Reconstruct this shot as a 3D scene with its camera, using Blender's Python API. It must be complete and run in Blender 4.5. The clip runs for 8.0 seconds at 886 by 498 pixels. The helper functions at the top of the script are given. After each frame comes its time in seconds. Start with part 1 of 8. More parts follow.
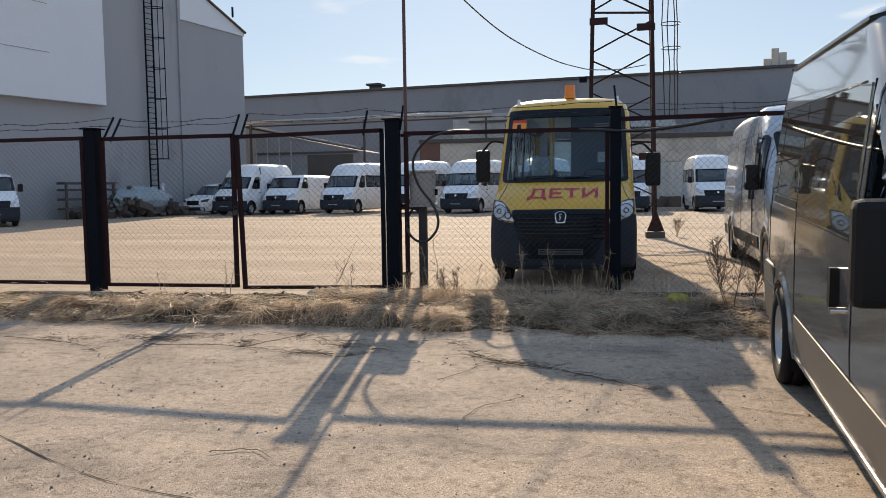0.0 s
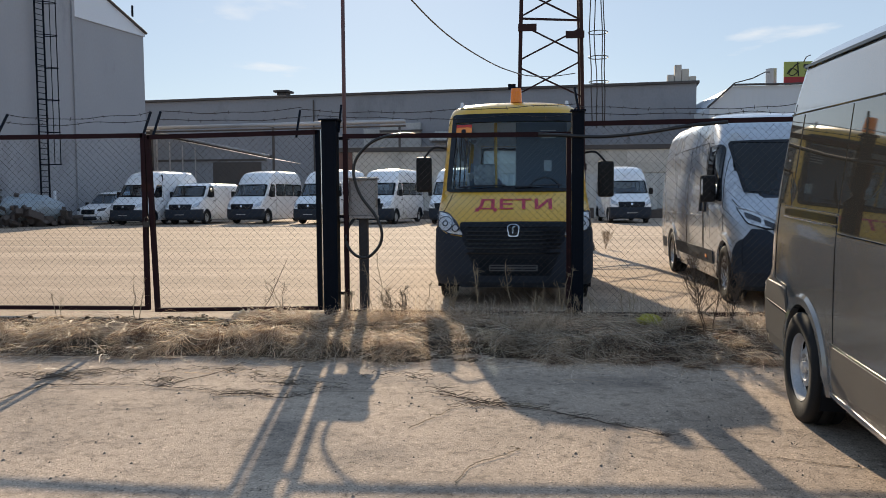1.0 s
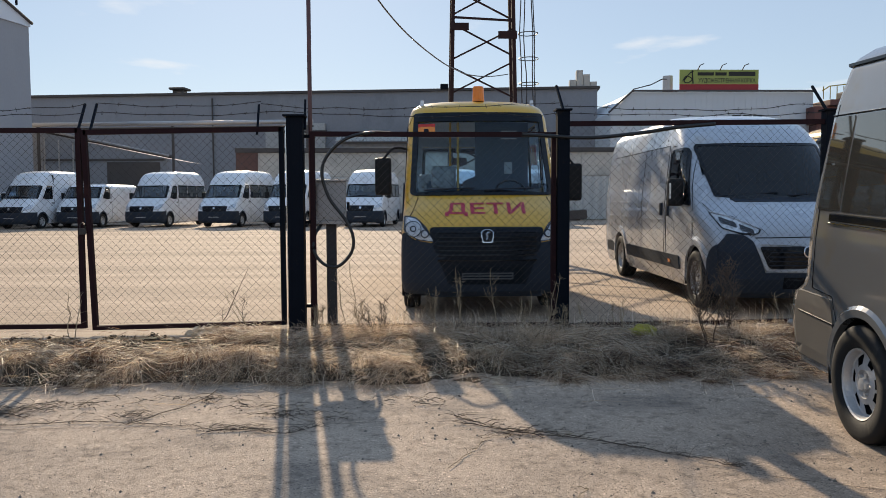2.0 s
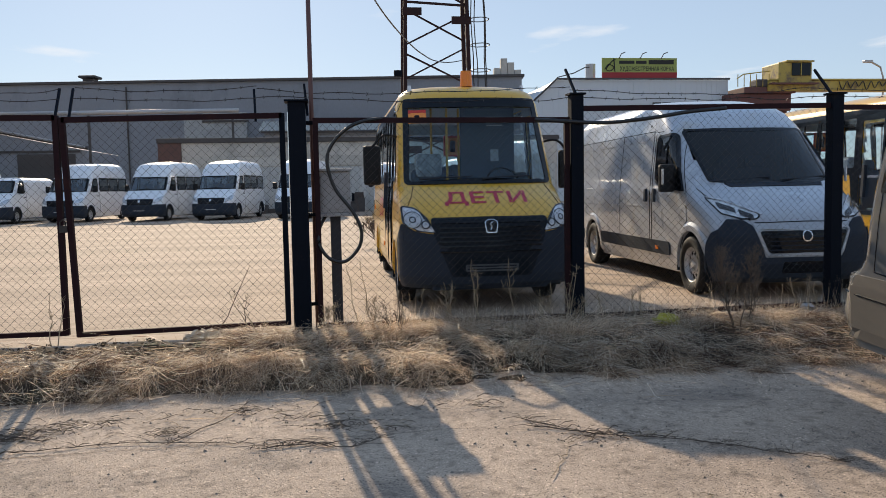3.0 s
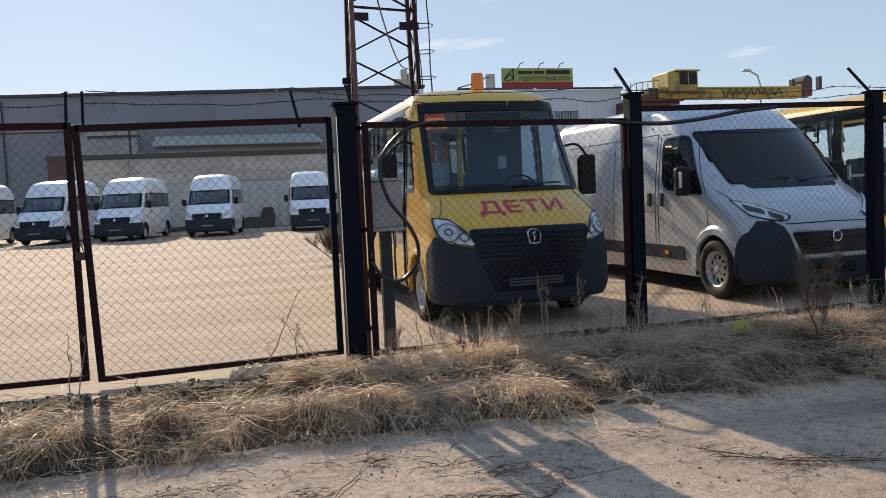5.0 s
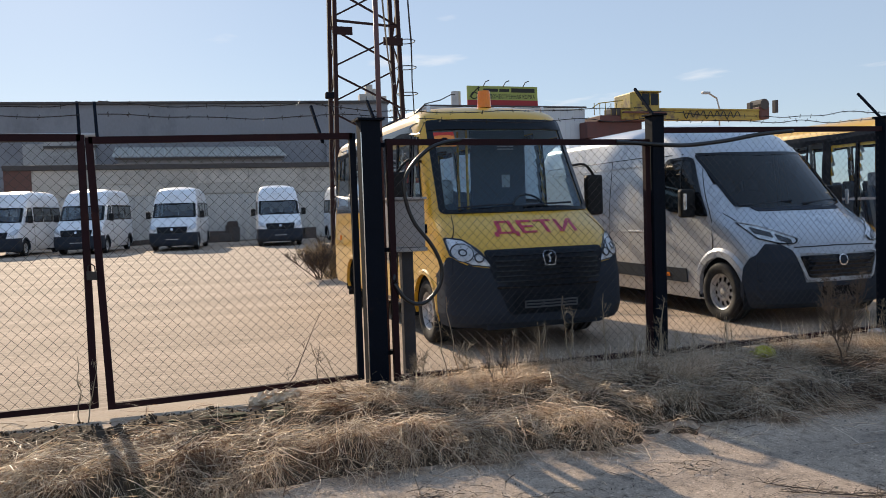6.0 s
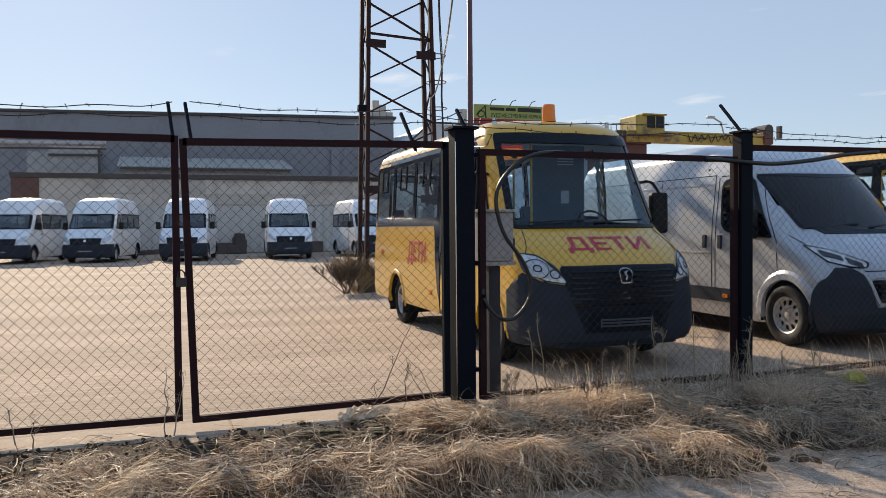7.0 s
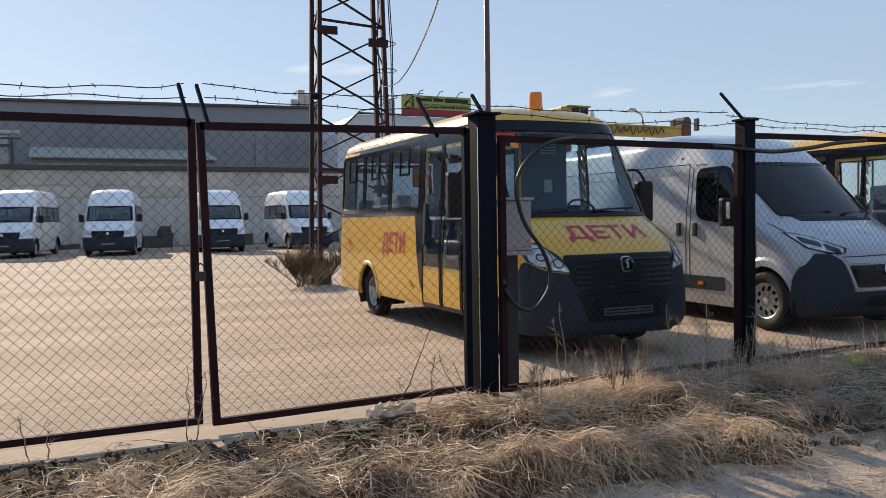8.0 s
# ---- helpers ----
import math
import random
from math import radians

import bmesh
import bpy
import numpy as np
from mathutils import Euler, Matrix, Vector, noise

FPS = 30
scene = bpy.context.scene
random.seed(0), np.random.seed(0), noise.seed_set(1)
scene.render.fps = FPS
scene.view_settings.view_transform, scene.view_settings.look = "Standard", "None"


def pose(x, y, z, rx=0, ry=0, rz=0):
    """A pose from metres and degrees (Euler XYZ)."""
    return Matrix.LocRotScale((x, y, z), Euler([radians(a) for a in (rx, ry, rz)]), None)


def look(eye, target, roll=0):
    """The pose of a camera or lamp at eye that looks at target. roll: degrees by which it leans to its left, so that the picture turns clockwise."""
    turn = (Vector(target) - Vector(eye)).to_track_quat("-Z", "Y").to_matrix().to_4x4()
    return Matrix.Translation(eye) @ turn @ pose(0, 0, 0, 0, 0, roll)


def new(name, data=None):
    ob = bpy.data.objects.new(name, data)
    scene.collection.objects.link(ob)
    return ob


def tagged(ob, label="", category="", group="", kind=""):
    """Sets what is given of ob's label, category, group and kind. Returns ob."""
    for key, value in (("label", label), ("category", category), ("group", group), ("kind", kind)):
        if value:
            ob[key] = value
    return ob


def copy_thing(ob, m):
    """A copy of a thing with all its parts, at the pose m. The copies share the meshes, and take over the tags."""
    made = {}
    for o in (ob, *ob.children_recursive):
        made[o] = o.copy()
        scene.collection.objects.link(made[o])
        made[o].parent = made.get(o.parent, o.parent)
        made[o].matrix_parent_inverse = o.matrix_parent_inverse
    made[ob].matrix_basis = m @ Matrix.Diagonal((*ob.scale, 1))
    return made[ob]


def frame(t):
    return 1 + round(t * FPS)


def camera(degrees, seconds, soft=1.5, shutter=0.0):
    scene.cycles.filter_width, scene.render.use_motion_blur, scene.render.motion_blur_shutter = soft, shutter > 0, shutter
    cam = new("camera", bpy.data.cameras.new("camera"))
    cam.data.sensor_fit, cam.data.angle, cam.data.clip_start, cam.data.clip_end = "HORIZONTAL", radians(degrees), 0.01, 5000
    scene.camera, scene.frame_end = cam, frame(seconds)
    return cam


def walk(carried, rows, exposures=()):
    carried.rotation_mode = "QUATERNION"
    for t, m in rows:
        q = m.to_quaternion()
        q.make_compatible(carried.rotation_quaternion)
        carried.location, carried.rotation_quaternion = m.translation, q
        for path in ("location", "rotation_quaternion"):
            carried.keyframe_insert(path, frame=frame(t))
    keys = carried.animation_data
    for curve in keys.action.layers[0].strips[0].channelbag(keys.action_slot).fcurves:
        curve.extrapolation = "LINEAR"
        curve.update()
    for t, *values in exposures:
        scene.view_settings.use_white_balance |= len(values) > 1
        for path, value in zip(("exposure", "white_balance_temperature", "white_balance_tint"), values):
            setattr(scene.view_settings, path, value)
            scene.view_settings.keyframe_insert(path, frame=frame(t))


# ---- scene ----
cam = camera(57.8, 8.0, soft=0.7)
PATH = [
    (0, (2.625, -9.779, 1.336), (2.225, -7.825, 1.187), -0.8),
    (0.5, (2.38, -9.258, 1.324), (2.14, -7.277, 1.197), -0.5),
    (1, (2.008, -8.846, 1.335), (1.838, -6.857, 1.209), -0.4),
    (1.5, (1.559, -8.561, 1.384), (1.544, -6.565, 1.257), 0.3),
    (1.7, (1.406, -8.421, 1.355), (1.437, -6.425, 1.233), -0.0),
    (2.8, (0.39, -7.842, 1.383), (0.626, -5.861, 1.242), -0.7),
    (3, (0.248, -7.761, 1.372), (0.533, -5.788, 1.22), -1.1),
    (3.5, (-0.137, -7.418, 1.36), (0.192, -5.45, 1.224), -1.8),
    (4, (-0.571, -7.267, 1.375), (-0.186, -5.31, 1.231), -1.5),
    (4.5, (-0.861, -6.978, 1.357), (-0.397, -5.038, 1.206), -2.2),
    (5.8, (-1.547, -6.536, 1.485), (-0.896, -4.647, 1.389), -2.2),
    (6, (-1.615, -6.415, 1.457), (-0.96, -4.528, 1.36), -1.9),
    (6.5, (-1.866, -6.088, 1.438), (-1.22, -4.196, 1.372), -1.2),
    (7, (-2.275, -5.953, 1.429), (-1.606, -4.069, 1.376), -0.5),
    (7.5, (-2.628, -5.789, 1.436), (-1.888, -3.933, 1.358), -0.8),
    (8, (-2.922, -5.478, 1.42), (-2.071, -3.67, 1.343), -0.9),
]
walk(cam, [(t, look(eye, target, roll)) for t, eye, target, roll in PATH], exposures=[(0.0, 0.50, 6920, 10.5), (0.6, 0.49, 6880, 10), (1.5, 0.43, 6800, 10), (3.5, 0.46, 6700, 11), (8.0, 0.46, 6700, 11.5)])

# ---- light: low spring sun ahead of the camera, hazy blue sky with wisps ----
SUN_ELEVATION, SUN_ROTATION = radians(24.1), -0.1435
world = bpy.data.worlds.new("sky")
scene.world = world
world.use_nodes = True
wn, wl = world.node_tree.nodes, world.node_tree.links
wn.clear()
sky = wn.new("ShaderNodeTexSky")
sky.sky_type = 'NISHITA'
sky.sun_disc = False
sky.sun_elevation, sky.sun_rotation = SUN_ELEVATION, SUN_ROTATION
sky.air_density, sky.dust_density, sky.ozone_density = 1.0, 0.15, 2.5
wco = wn.new("ShaderNodeTexCoord")
# thin cloud sheet far overhead: the direction is carried out to a level plane
wsplit = wn.new("ShaderNodeSeparateXYZ")
wl.new(wco.outputs["Generated"], wsplit.inputs[0])
wup = wn.new("ShaderNodeMath")
wup.operation = 'MAXIMUM'
wup.inputs[1].default_value = 0.05
wl.new(wsplit.outputs["Z"], wup.inputs[0])
wplane = wn.new("ShaderNodeCombineXYZ")
for axis, stretch in (("X", 0.8), ("Y", 0.55)):
    ratio = wn.new("ShaderNodeMath")
    ratio.operation = 'DIVIDE'
    wl.new(wsplit.outputs[axis], ratio.inputs[0])
    wl.new(wup.outputs[0], ratio.inputs[1])
    wide = wn.new("ShaderNodeMath")
    wide.operation = 'MULTIPLY'
    wide.inputs[1].default_value = stretch
    wl.new(ratio.outputs[0], wide.inputs[0])
    wl.new(wide.outputs[0], wplane.inputs[axis])
wnoise = wn.new("ShaderNodeTexNoise")
wnoise.inputs["Scale"].default_value = 1.1
wnoise.inputs["Detail"].default_value = 6.0
wramp = wn.new("ShaderNodeValToRGB")
wramp.color_ramp.elements[0].position = 0.61
wramp.color_ramp.elements[1].position = 0.74
wramp.color_ramp.elements[1].color = (0.8, 0.8, 0.8, 1)
wmix = wn.new("ShaderNodeMixRGB")
wmix.inputs["Color2"].default_value = (7.5, 7.7, 8.0, 1)
wbg = wn.new("ShaderNodeBackground")
wbg.inputs["Strength"].default_value = 0.09
wout = wn.new("ShaderNodeOutputWorld")
wl.new(wplane.outputs[0], wnoise.inputs["Vector"])
wl.new(wnoise.outputs["Fac"], wramp.inputs["Fac"])
wthin = wn.new("ShaderNodeMapRange")
wthin.inputs["From Min"].default_value, wthin.inputs["From Max"].default_value = 0.42, 0.70
wthin.inputs["To Min"].default_value, wthin.inputs["To Max"].default_value = 1.0, 0.0
wl.new(wsplit.outputs["Z"], wthin.inputs["Value"])
wveil = wn.new("ShaderNodeMath")
wveil.operation = 'MULTIPLY'
wl.new(wramp.outputs["Color"], wveil.inputs[0])
wl.new(wthin.outputs["Result"], wveil.inputs[1])
wl.new(wveil.outputs[0], wmix.inputs["Fac"])
haze = wn.new("ShaderNodeMixRGB")
wlow = wn.new("ShaderNodeMapRange")
wlow.inputs["From Min"].default_value, wlow.inputs["From Max"].default_value = 0.25, 0.75
wlow.inputs["To Min"].default_value, wlow.inputs["To Max"].default_value = 0.62, 0.58
wl.new(wsplit.outputs["Z"], wlow.inputs["Value"])
wl.new(wlow.outputs["Result"], haze.inputs["Fac"])
deep = wn.new("ShaderNodeMixRGB")
deep.inputs["Color1"].default_value, deep.inputs["Color2"].default_value = (4.05, 4.95, 6.3, 1), (3.6, 5.4, 8.3, 1)
whigh = wn.new("ShaderNodeMapRange")
whigh.inputs["From Min"].default_value, whigh.inputs["From Max"].default_value = 0.28, 0.65
wl.new(wsplit.outputs["Z"], whigh.inputs["Value"])
wl.new(whigh.outputs["Result"], deep.inputs["Fac"])
wl.new(deep.outputs["Color"], haze.inputs["Color2"])
wl.new(sky.outputs["Color"], haze.inputs["Color1"])
wl.new(haze.outputs["Color"], wmix.inputs["Color1"])
wl.new(wmix.outputs["Color"], wbg.inputs["Color"])
wl.new(wbg.outputs["Background"], wout.inputs["Surface"])

sun_data = bpy.data.lights.new("sun", "SUN")
sun_data.energy, sun_data.angle, sun_data.color = 4.6, radians(0.55), (1.0, 0.85, 0.65)
sun = new("sun", sun_data)
sun_way = Vector((math.sin(SUN_ROTATION) * math.cos(SUN_ELEVATION), math.cos(SUN_ROTATION) * math.cos(SUN_ELEVATION), math.sin(SUN_ELEVATION)))
sun.matrix_world = look(sun_way * 60, (0, 0, 0))


# ---- materials ----
def material(name, base, second=None, rough=0.6, metal=0.0, scale=4.0, fine=60.0, bump=0.1, spread=0.5, rough_var=0.1, coat=0.0, random_tint=0.0, dirt=None, dirt_scale=1.2, dirt_amount=0.0, stretch=(1, 1, 1), spec=0.5, speckle=0.0, speckle_scale=120.0):
    """A surface with a coarse stain pattern, a fine grain and relief, in metres."""
    m = bpy.data.materials.new(name)
    m.use_nodes = True
    n, l = m.node_tree.nodes, m.node_tree.links
    b = n["Principled BSDF"]
    co = n.new("ShaderNodeTexCoord")
    mp = n.new("ShaderNodeMapping")
    mp.inputs["Scale"].default_value = stretch
    l.new(co.outputs["Object"], mp.inputs["Vector"])
    coarse = n.new("ShaderNodeTexNoise")
    coarse.inputs["Scale"].default_value = scale
    coarse.inputs["Detail"].default_value = 5
    grain = n.new("ShaderNodeTexNoise")
    grain.inputs["Scale"].default_value = fine
    grain.inputs["Detail"].default_value = 3
    l.new(mp.outputs["Vector"], coarse.inputs["Vector"])
    l.new(mp.outputs["Vector"], grain.inputs["Vector"])
    second = second or tuple(c * 0.75 for c in base)
    ramp = n.new("ShaderNodeValToRGB")
    ramp.color_ramp.elements[0].position = 0.5 - spread / 2
    ramp.color_ramp.elements[1].position = 0.5 + spread / 2
    ramp.color_ramp.elements[0].color = (*second, 1)
    ramp.color_ramp.elements[1].color = (*base, 1)
    mixf = n.new("ShaderNodeMath")
    mixf.operation = 'MULTIPLY_ADD'
    mixf.inputs[1].default_value = 0.45
    l.new(grain.outputs["Fac"], mixf.inputs[0])
    half = n.new("ShaderNodeMath")
    half.operation = 'MULTIPLY'
    half.inputs[1].default_value = 0.55
    l.new(coarse.outputs["Fac"], half.inputs[0])
    l.new(half.outputs[0], mixf.inputs[2])
    l.new(mixf.outputs[0], ramp.inputs["Fac"])
    colour = ramp.outputs["Color"]
    if dirt:
        dn = n.new("ShaderNodeTexNoise")
        dn.inputs["Scale"].default_value = dirt_scale
        dn.inputs["Detail"].default_value = 7
        dn.inputs["Roughness"].default_value = 0.65
        l.new(mp.outputs["Vector"], dn.inputs["Vector"])
        dr = n.new("ShaderNodeValToRGB")
        dr.color_ramp.elements[0].position = 0.62 - dirt_amount * 0.3
        dr.color_ramp.elements[1].position = 0.80 - dirt_amount * 0.3
        l.new(dn.outputs["Fac"], dr.inputs["Fac"])
        dm = n.new("ShaderNodeMixRGB")
        dm.inputs["Color2"].default_value = (*dirt, 1)
        l.new(dr.outputs["Color"], dm.inputs["Fac"])
        l.new(colour, dm.inputs["Color1"])
        colour = dm.outputs["Color"]
    if speckle:
        for k, (sc, a, b_, tone) in enumerate(((speckle_scale, 0.56, 0.66, 0.45), (speckle_scale * 0.55, 0.60, 0.70, 1.5), (speckle_scale * 0.12, 0.52, 0.72, 0.72))):
            sp = n.new("ShaderNodeTexNoise")
            sp.inputs["Scale"].default_value = sc
            sp.inputs["Detail"].default_value = 2
            l.new(co.outputs["Object"], sp.inputs["Vector"])
            sr = n.new("ShaderNodeMapRange")
            sr.inputs["From Min"].default_value, sr.inputs["From Max"].default_value = a, b_
            sr.inputs["To Min"].default_value, sr.inputs["To Max"].default_value = 1.0, 1.0 + (tone - 1.0) * speckle
            l.new(sp.outputs["Fac"], sr.inputs["Value"])
            sh = n.new("ShaderNodeHueSaturation")
            l.new(sr.outputs["Result"], sh.inputs["Value"])
            l.new(colour, sh.inputs["Color"])
            colour = sh.outputs["Color"]
    if random_tint:
        oi = n.new("ShaderNodeObjectInfo")
        hs = n.new("ShaderNodeHueSaturation")
        mr = n.new("ShaderNodeMapRange")
        mr.inputs["To Min"].default_value, mr.inputs["To Max"].default_value = 1 - random_tint, 1 + random_tint
        l.new(oi.outputs["Random"], mr.inputs["Value"])
        l.new(mr.outputs["Result"], hs.inputs["Value"])
        l.new(colour, hs.inputs["Color"])
        colour = hs.outputs["Color"]
    l.new(colour, b.inputs["Base Color"])
    rr = n.new("ShaderNodeMapRange")
    rr.inputs["To Min"].default_value, rr.inputs["To Max"].default_value = max(0.02, rough - rough_var), min(1, rough + rough_var)
    l.new(coarse.outputs["Fac"], rr.inputs["Value"])
    l.new(rr.outputs["Result"], b.inputs["Roughness"])
    b.inputs["Metallic"].default_value = metal
    b.inputs["Specular IOR Level"].default_value = spec
    b.inputs["Coat Weight"].default_value = coat
    b.inputs["Coat Roughness"].default_value = 0.05
    if bump:
        bp = n.new("ShaderNodeBump")
        bp.inputs["Strength"].default_value = bump
        bp.inputs["Distance"].default_value = 0.02
        l.new(mixf.outputs[0], bp.inputs["Height"])
        l.new(bp.outputs["Normal"], b.inputs["Normal"])
    return m


def glass_material(name, tint, gloss=1.0, ior=1.5):
    """Thin window glass: a tinted see-through sheet with a Fresnel gloss."""
    m = bpy.data.materials.new(name)
    m.use_nodes = True
    n, l = m.node_tree.nodes, m.node_tree.links
    n.clear()
    out = n.new("ShaderNodeOutputMaterial")
    mix = n.new("ShaderNodeMixShader")
    see = n.new("ShaderNodeBsdfTransparent")
    see.inputs["Color"].default_value = (*tint, 1)
    shine = n.new("ShaderNodeBsdfGlossy")
    shine.inputs["Roughness"].default_value = 0.02
    shine.inputs["Color"].default_value = (gloss, gloss, gloss, 1)
    # gloss grows towards grazing, alike on both sides of the sheet
    base = ((ior - 1) / (ior + 1)) ** 2
    lw = n.new("ShaderNodeLayerWeight")
    lw.inputs["Blend"].default_value = 0.5
    steep = n.new("ShaderNodeMath")
    steep.operation = 'POWER'
    steep.inputs[1].default_value = 5.0
    l.new(lw.outputs["Facing"], steep.inputs[0])
    amount = n.new("ShaderNodeMath")
    amount.operation = 'MULTIPLY_ADD'
    amount.inputs[1].default_value, amount.inputs[2].default_value = 1 - base, base
    l.new(steep.outputs[0], amount.inputs[0])
    l.new(amount.outputs[0], mix.inputs[0])
    l.new(see.outputs[0], mix.inputs[1])
    l.new(shine.outputs[0], mix.inputs[2])
    l.new(mix.outputs[0], out.inputs["Surface"])
    return m


M = {}
M["yard"] = material("dusty_yard", (0.485, 0.368, 0.274), (0.315, 0.238, 0.175), rough=0.9, scale=0.40, fine=14, bump=0.25, spread=0.17, dirt=(0.28, 0.215, 0.165), dirt_scale=0.28, dirt_amount=0.30, stretch=(0.14, 1.7, 1), spec=0.2, speckle=0.4, speckle_scale=45)
M["apron"] = material("worn_concrete_apron", (0.56, 0.432, 0.327), (0.325, 0.252, 0.194), rough=0.92, scale=1.1, fine=120, bump=0.55, spread=0.30, dirt=(0.205, 0.168, 0.14), dirt_scale=0.9, dirt_amount=0.30, spec=0.2, speckle=1.3, speckle_scale=110, stretch=(0.85, 1.1, 1))
M["soil"] = material("verge_soil", (0.085, 0.062, 0.042), (0.034, 0.025, 0.018), rough=0.95, scale=3, fine=60, bump=0.8, spread=0.4, dirt=(0.05, 0.06, 0.018), dirt_scale=1.5, dirt_amount=0.1, spec=0.1)
M["fence"] = material("fence_paint", (0.034, 0.014, 0.016), (0.018, 0.009, 0.011), rough=0.75, scale=6, fine=80, bump=0.15, dirt=(0.045, 0.018, 0.016), dirt_scale=5, dirt_amount=0.15, spec=0.10)
# navy cast of the base colour stands in for blue lens haze
M["post"] = material("post_paint", (0.007, 0.010, 0.017), (0.004, 0.006, 0.010), rough=0.6, scale=5, fine=60, bump=0.15, dirt=(0.02, 0.016, 0.015), dirt_scale=7, dirt_amount=0.05, spec=0.06)
M["wire"] = material("weathered_wire", (0.065, 0.058, 0.054), (0.04, 0.034, 0.030), rough=0.55, metal=0.3, scale=3, fine=120, bump=0, spec=0.3)
M["barb"] = material("barbed_wire_steel", (0.045, 0.037, 0.033), (0.025, 0.02, 0.018), rough=0.55, metal=0.4, bump=0)
M["stand"] = material("grey_stand_paint", (0.055, 0.055, 0.062), (0.035, 0.032, 0.034), rough=0.6, scale=6, fine=70, bump=0.1, spec=0.2)
M["rustpole"] = material("red_brown_pole_paint", (0.14, 0.050, 0.040), (0.07, 0.03, 0.026), rough=0.45, scale=9, fine=90, bump=0.2)
M["mast"] = material("mast_rusty_paint", (0.042, 0.021, 0.021), (0.020, 0.012, 0.014), rough=0.7, scale=4, fine=40, bump=0.2, spec=0.15)
M["rubber"] = material("black_rubber", (0.014, 0.014, 0.015), (0.009, 0.009, 0.009), rough=0.75, scale=8, fine=100, bump=0.15, dirt=(0.05, 0.043, 0.034), dirt_scale=6, dirt_amount=0.05, spec=0.3)
M["hose"] = material("black_cable_sheath", (0.012, 0.012, 0.013), rough=0.35, bump=0.03)
# plastic, gloss black and silver have blue lens haze mixed into their colour
M["plastic"] = material("dark_bumper_plastic", (0.037, 0.046, 0.062), (0.027, 0.034, 0.046), rough=0.6, scale=3, fine=220, bump=0.12, dirt=(0.040, 0.041, 0.044), dirt_scale=2.5, dirt_amount=0.12, spec=0.07)
M["gloss_black"] = material("gloss_black_trim", (0.004, 0.006, 0.010), rough=0.12, bump=0, spec=0.25)
M["yellow"] = material("bus_yellow_paint", (0.72, 0.40, 0.022), (0.64, 0.345, 0.020), rough=0.32, scale=0.8, fine=180, bump=0.015, spread=0.7, coat=0.5, dirt=(0.50, 0.32, 0.08), dirt_scale=1.4, dirt_amount=0.1)
M["white"] = material("white_van_paint", (0.84, 0.85, 0.87), (0.78, 0.78, 0.79), rough=0.3, scale=0.8, fine=120, bump=0.01, coat=0.5, spread=0.7, dirt=(0.64, 0.60, 0.55), dirt_scale=1.2, dirt_amount=0.15)
M["silver"] = material("light_grey_van_paint", (0.45, 0.48, 0.53), (0.40, 0.425, 0.465), rough=0.28, metal=0.1, scale=0.9, fine=200, bump=0.012, coat=0.7, spread=0.7, dirt=(0.44, 0.41, 0.37), dirt_scale=1.8, dirt_amount=0.2)
M["bronze"] = material("bronze_grey_metallic_van_paint", (0.255, 0.255, 0.255), (0.220, 0.217, 0.213), rough=0.12, metal=0.45, scale=1.2, fine=260, bump=0.0, coat=0.7, spread=0.7, rough_var=0.04, dirt=(0.24, 0.215, 0.18), dirt_scale=2.2, dirt_amount=0.2)
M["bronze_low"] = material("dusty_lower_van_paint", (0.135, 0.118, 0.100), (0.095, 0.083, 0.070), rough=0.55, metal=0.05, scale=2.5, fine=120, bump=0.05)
M["rim"] = material("painted_steel_rim", (0.58, 0.58, 0.59), (0.42, 0.41, 0.40), rough=0.4, metal=0.5, scale=8, fine=80, bump=0.05)
M["chrome"] = material("bright_metal", (0.75, 0.75, 0.76), rough=0.15, metal=1.0, bump=0)
# blue in dark, seat and lining paints the lens's haze over dim interiors
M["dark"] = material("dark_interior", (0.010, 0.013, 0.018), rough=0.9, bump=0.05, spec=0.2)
M["seat"] = material("blue_hazed_seat_cloth", (0.095, 0.125, 0.175), (0.065, 0.088, 0.125), rough=0.9, scale=6, fine=150, bump=0.1)
M["seat_cover"] = material("clear_seat_wrap", (0.55, 0.57, 0.58), (0.25, 0.26, 0.27), rough=0.25, scale=9, fine=40, bump=0.5, spread=0.3)
M["lining"] = material("blue_hazed_interior_lining", (0.38, 0.44, 0.50), (0.30, 0.36, 0.42), rough=0.8, scale=2, fine=60, bump=0.05, spec=0.2)
M["headliner"] = material("grey_headliner", (0.55, 0.58, 0.61), rough=0.9, bump=0.05)
M["intake_grey"] = material("grey_intake_plastic", (0.075, 0.08, 0.09), (0.055, 0.058, 0.065), rough=0.5, bump=0.05)
M["red_text"] = material("red_vinyl_letters", (0.52, 0.030, 0.060), (0.44, 0.025, 0.05), rough=0.45, bump=0.02)
M["amber"] = material("amber_plastic", (0.85, 0.25, 0.02), (0.75, 0.19, 0.015), rough=0.2, bump=0.02)
M["lamp_glass"] = glass_material("clear_lamp_cover", (0.97, 0.975, 0.98), ior=1.3)
M["lamp_inner"] = material("lamp_reflector", (0.88, 0.89, 0.91), (0.38, 0.40, 0.43), rough=0.2, metal=0.35, scale=14, fine=30, bump=0.4, spread=0.35)
M["lamp_dark"] = material("lamp_dark_bezel", (0.06, 0.062, 0.07), (0.03, 0.03, 0.034), rough=0.25, metal=0.4, scale=12, fine=30, bump=0.5)
# bluer tint takes in part of the lens haze
M["glass"] = glass_material("window_glass", (0.66, 0.82, 0.91), ior=1.45)
M["side_glass"] = glass_material("bus_side_window_glass", (0.80, 0.88, 0.92), ior=1.6)
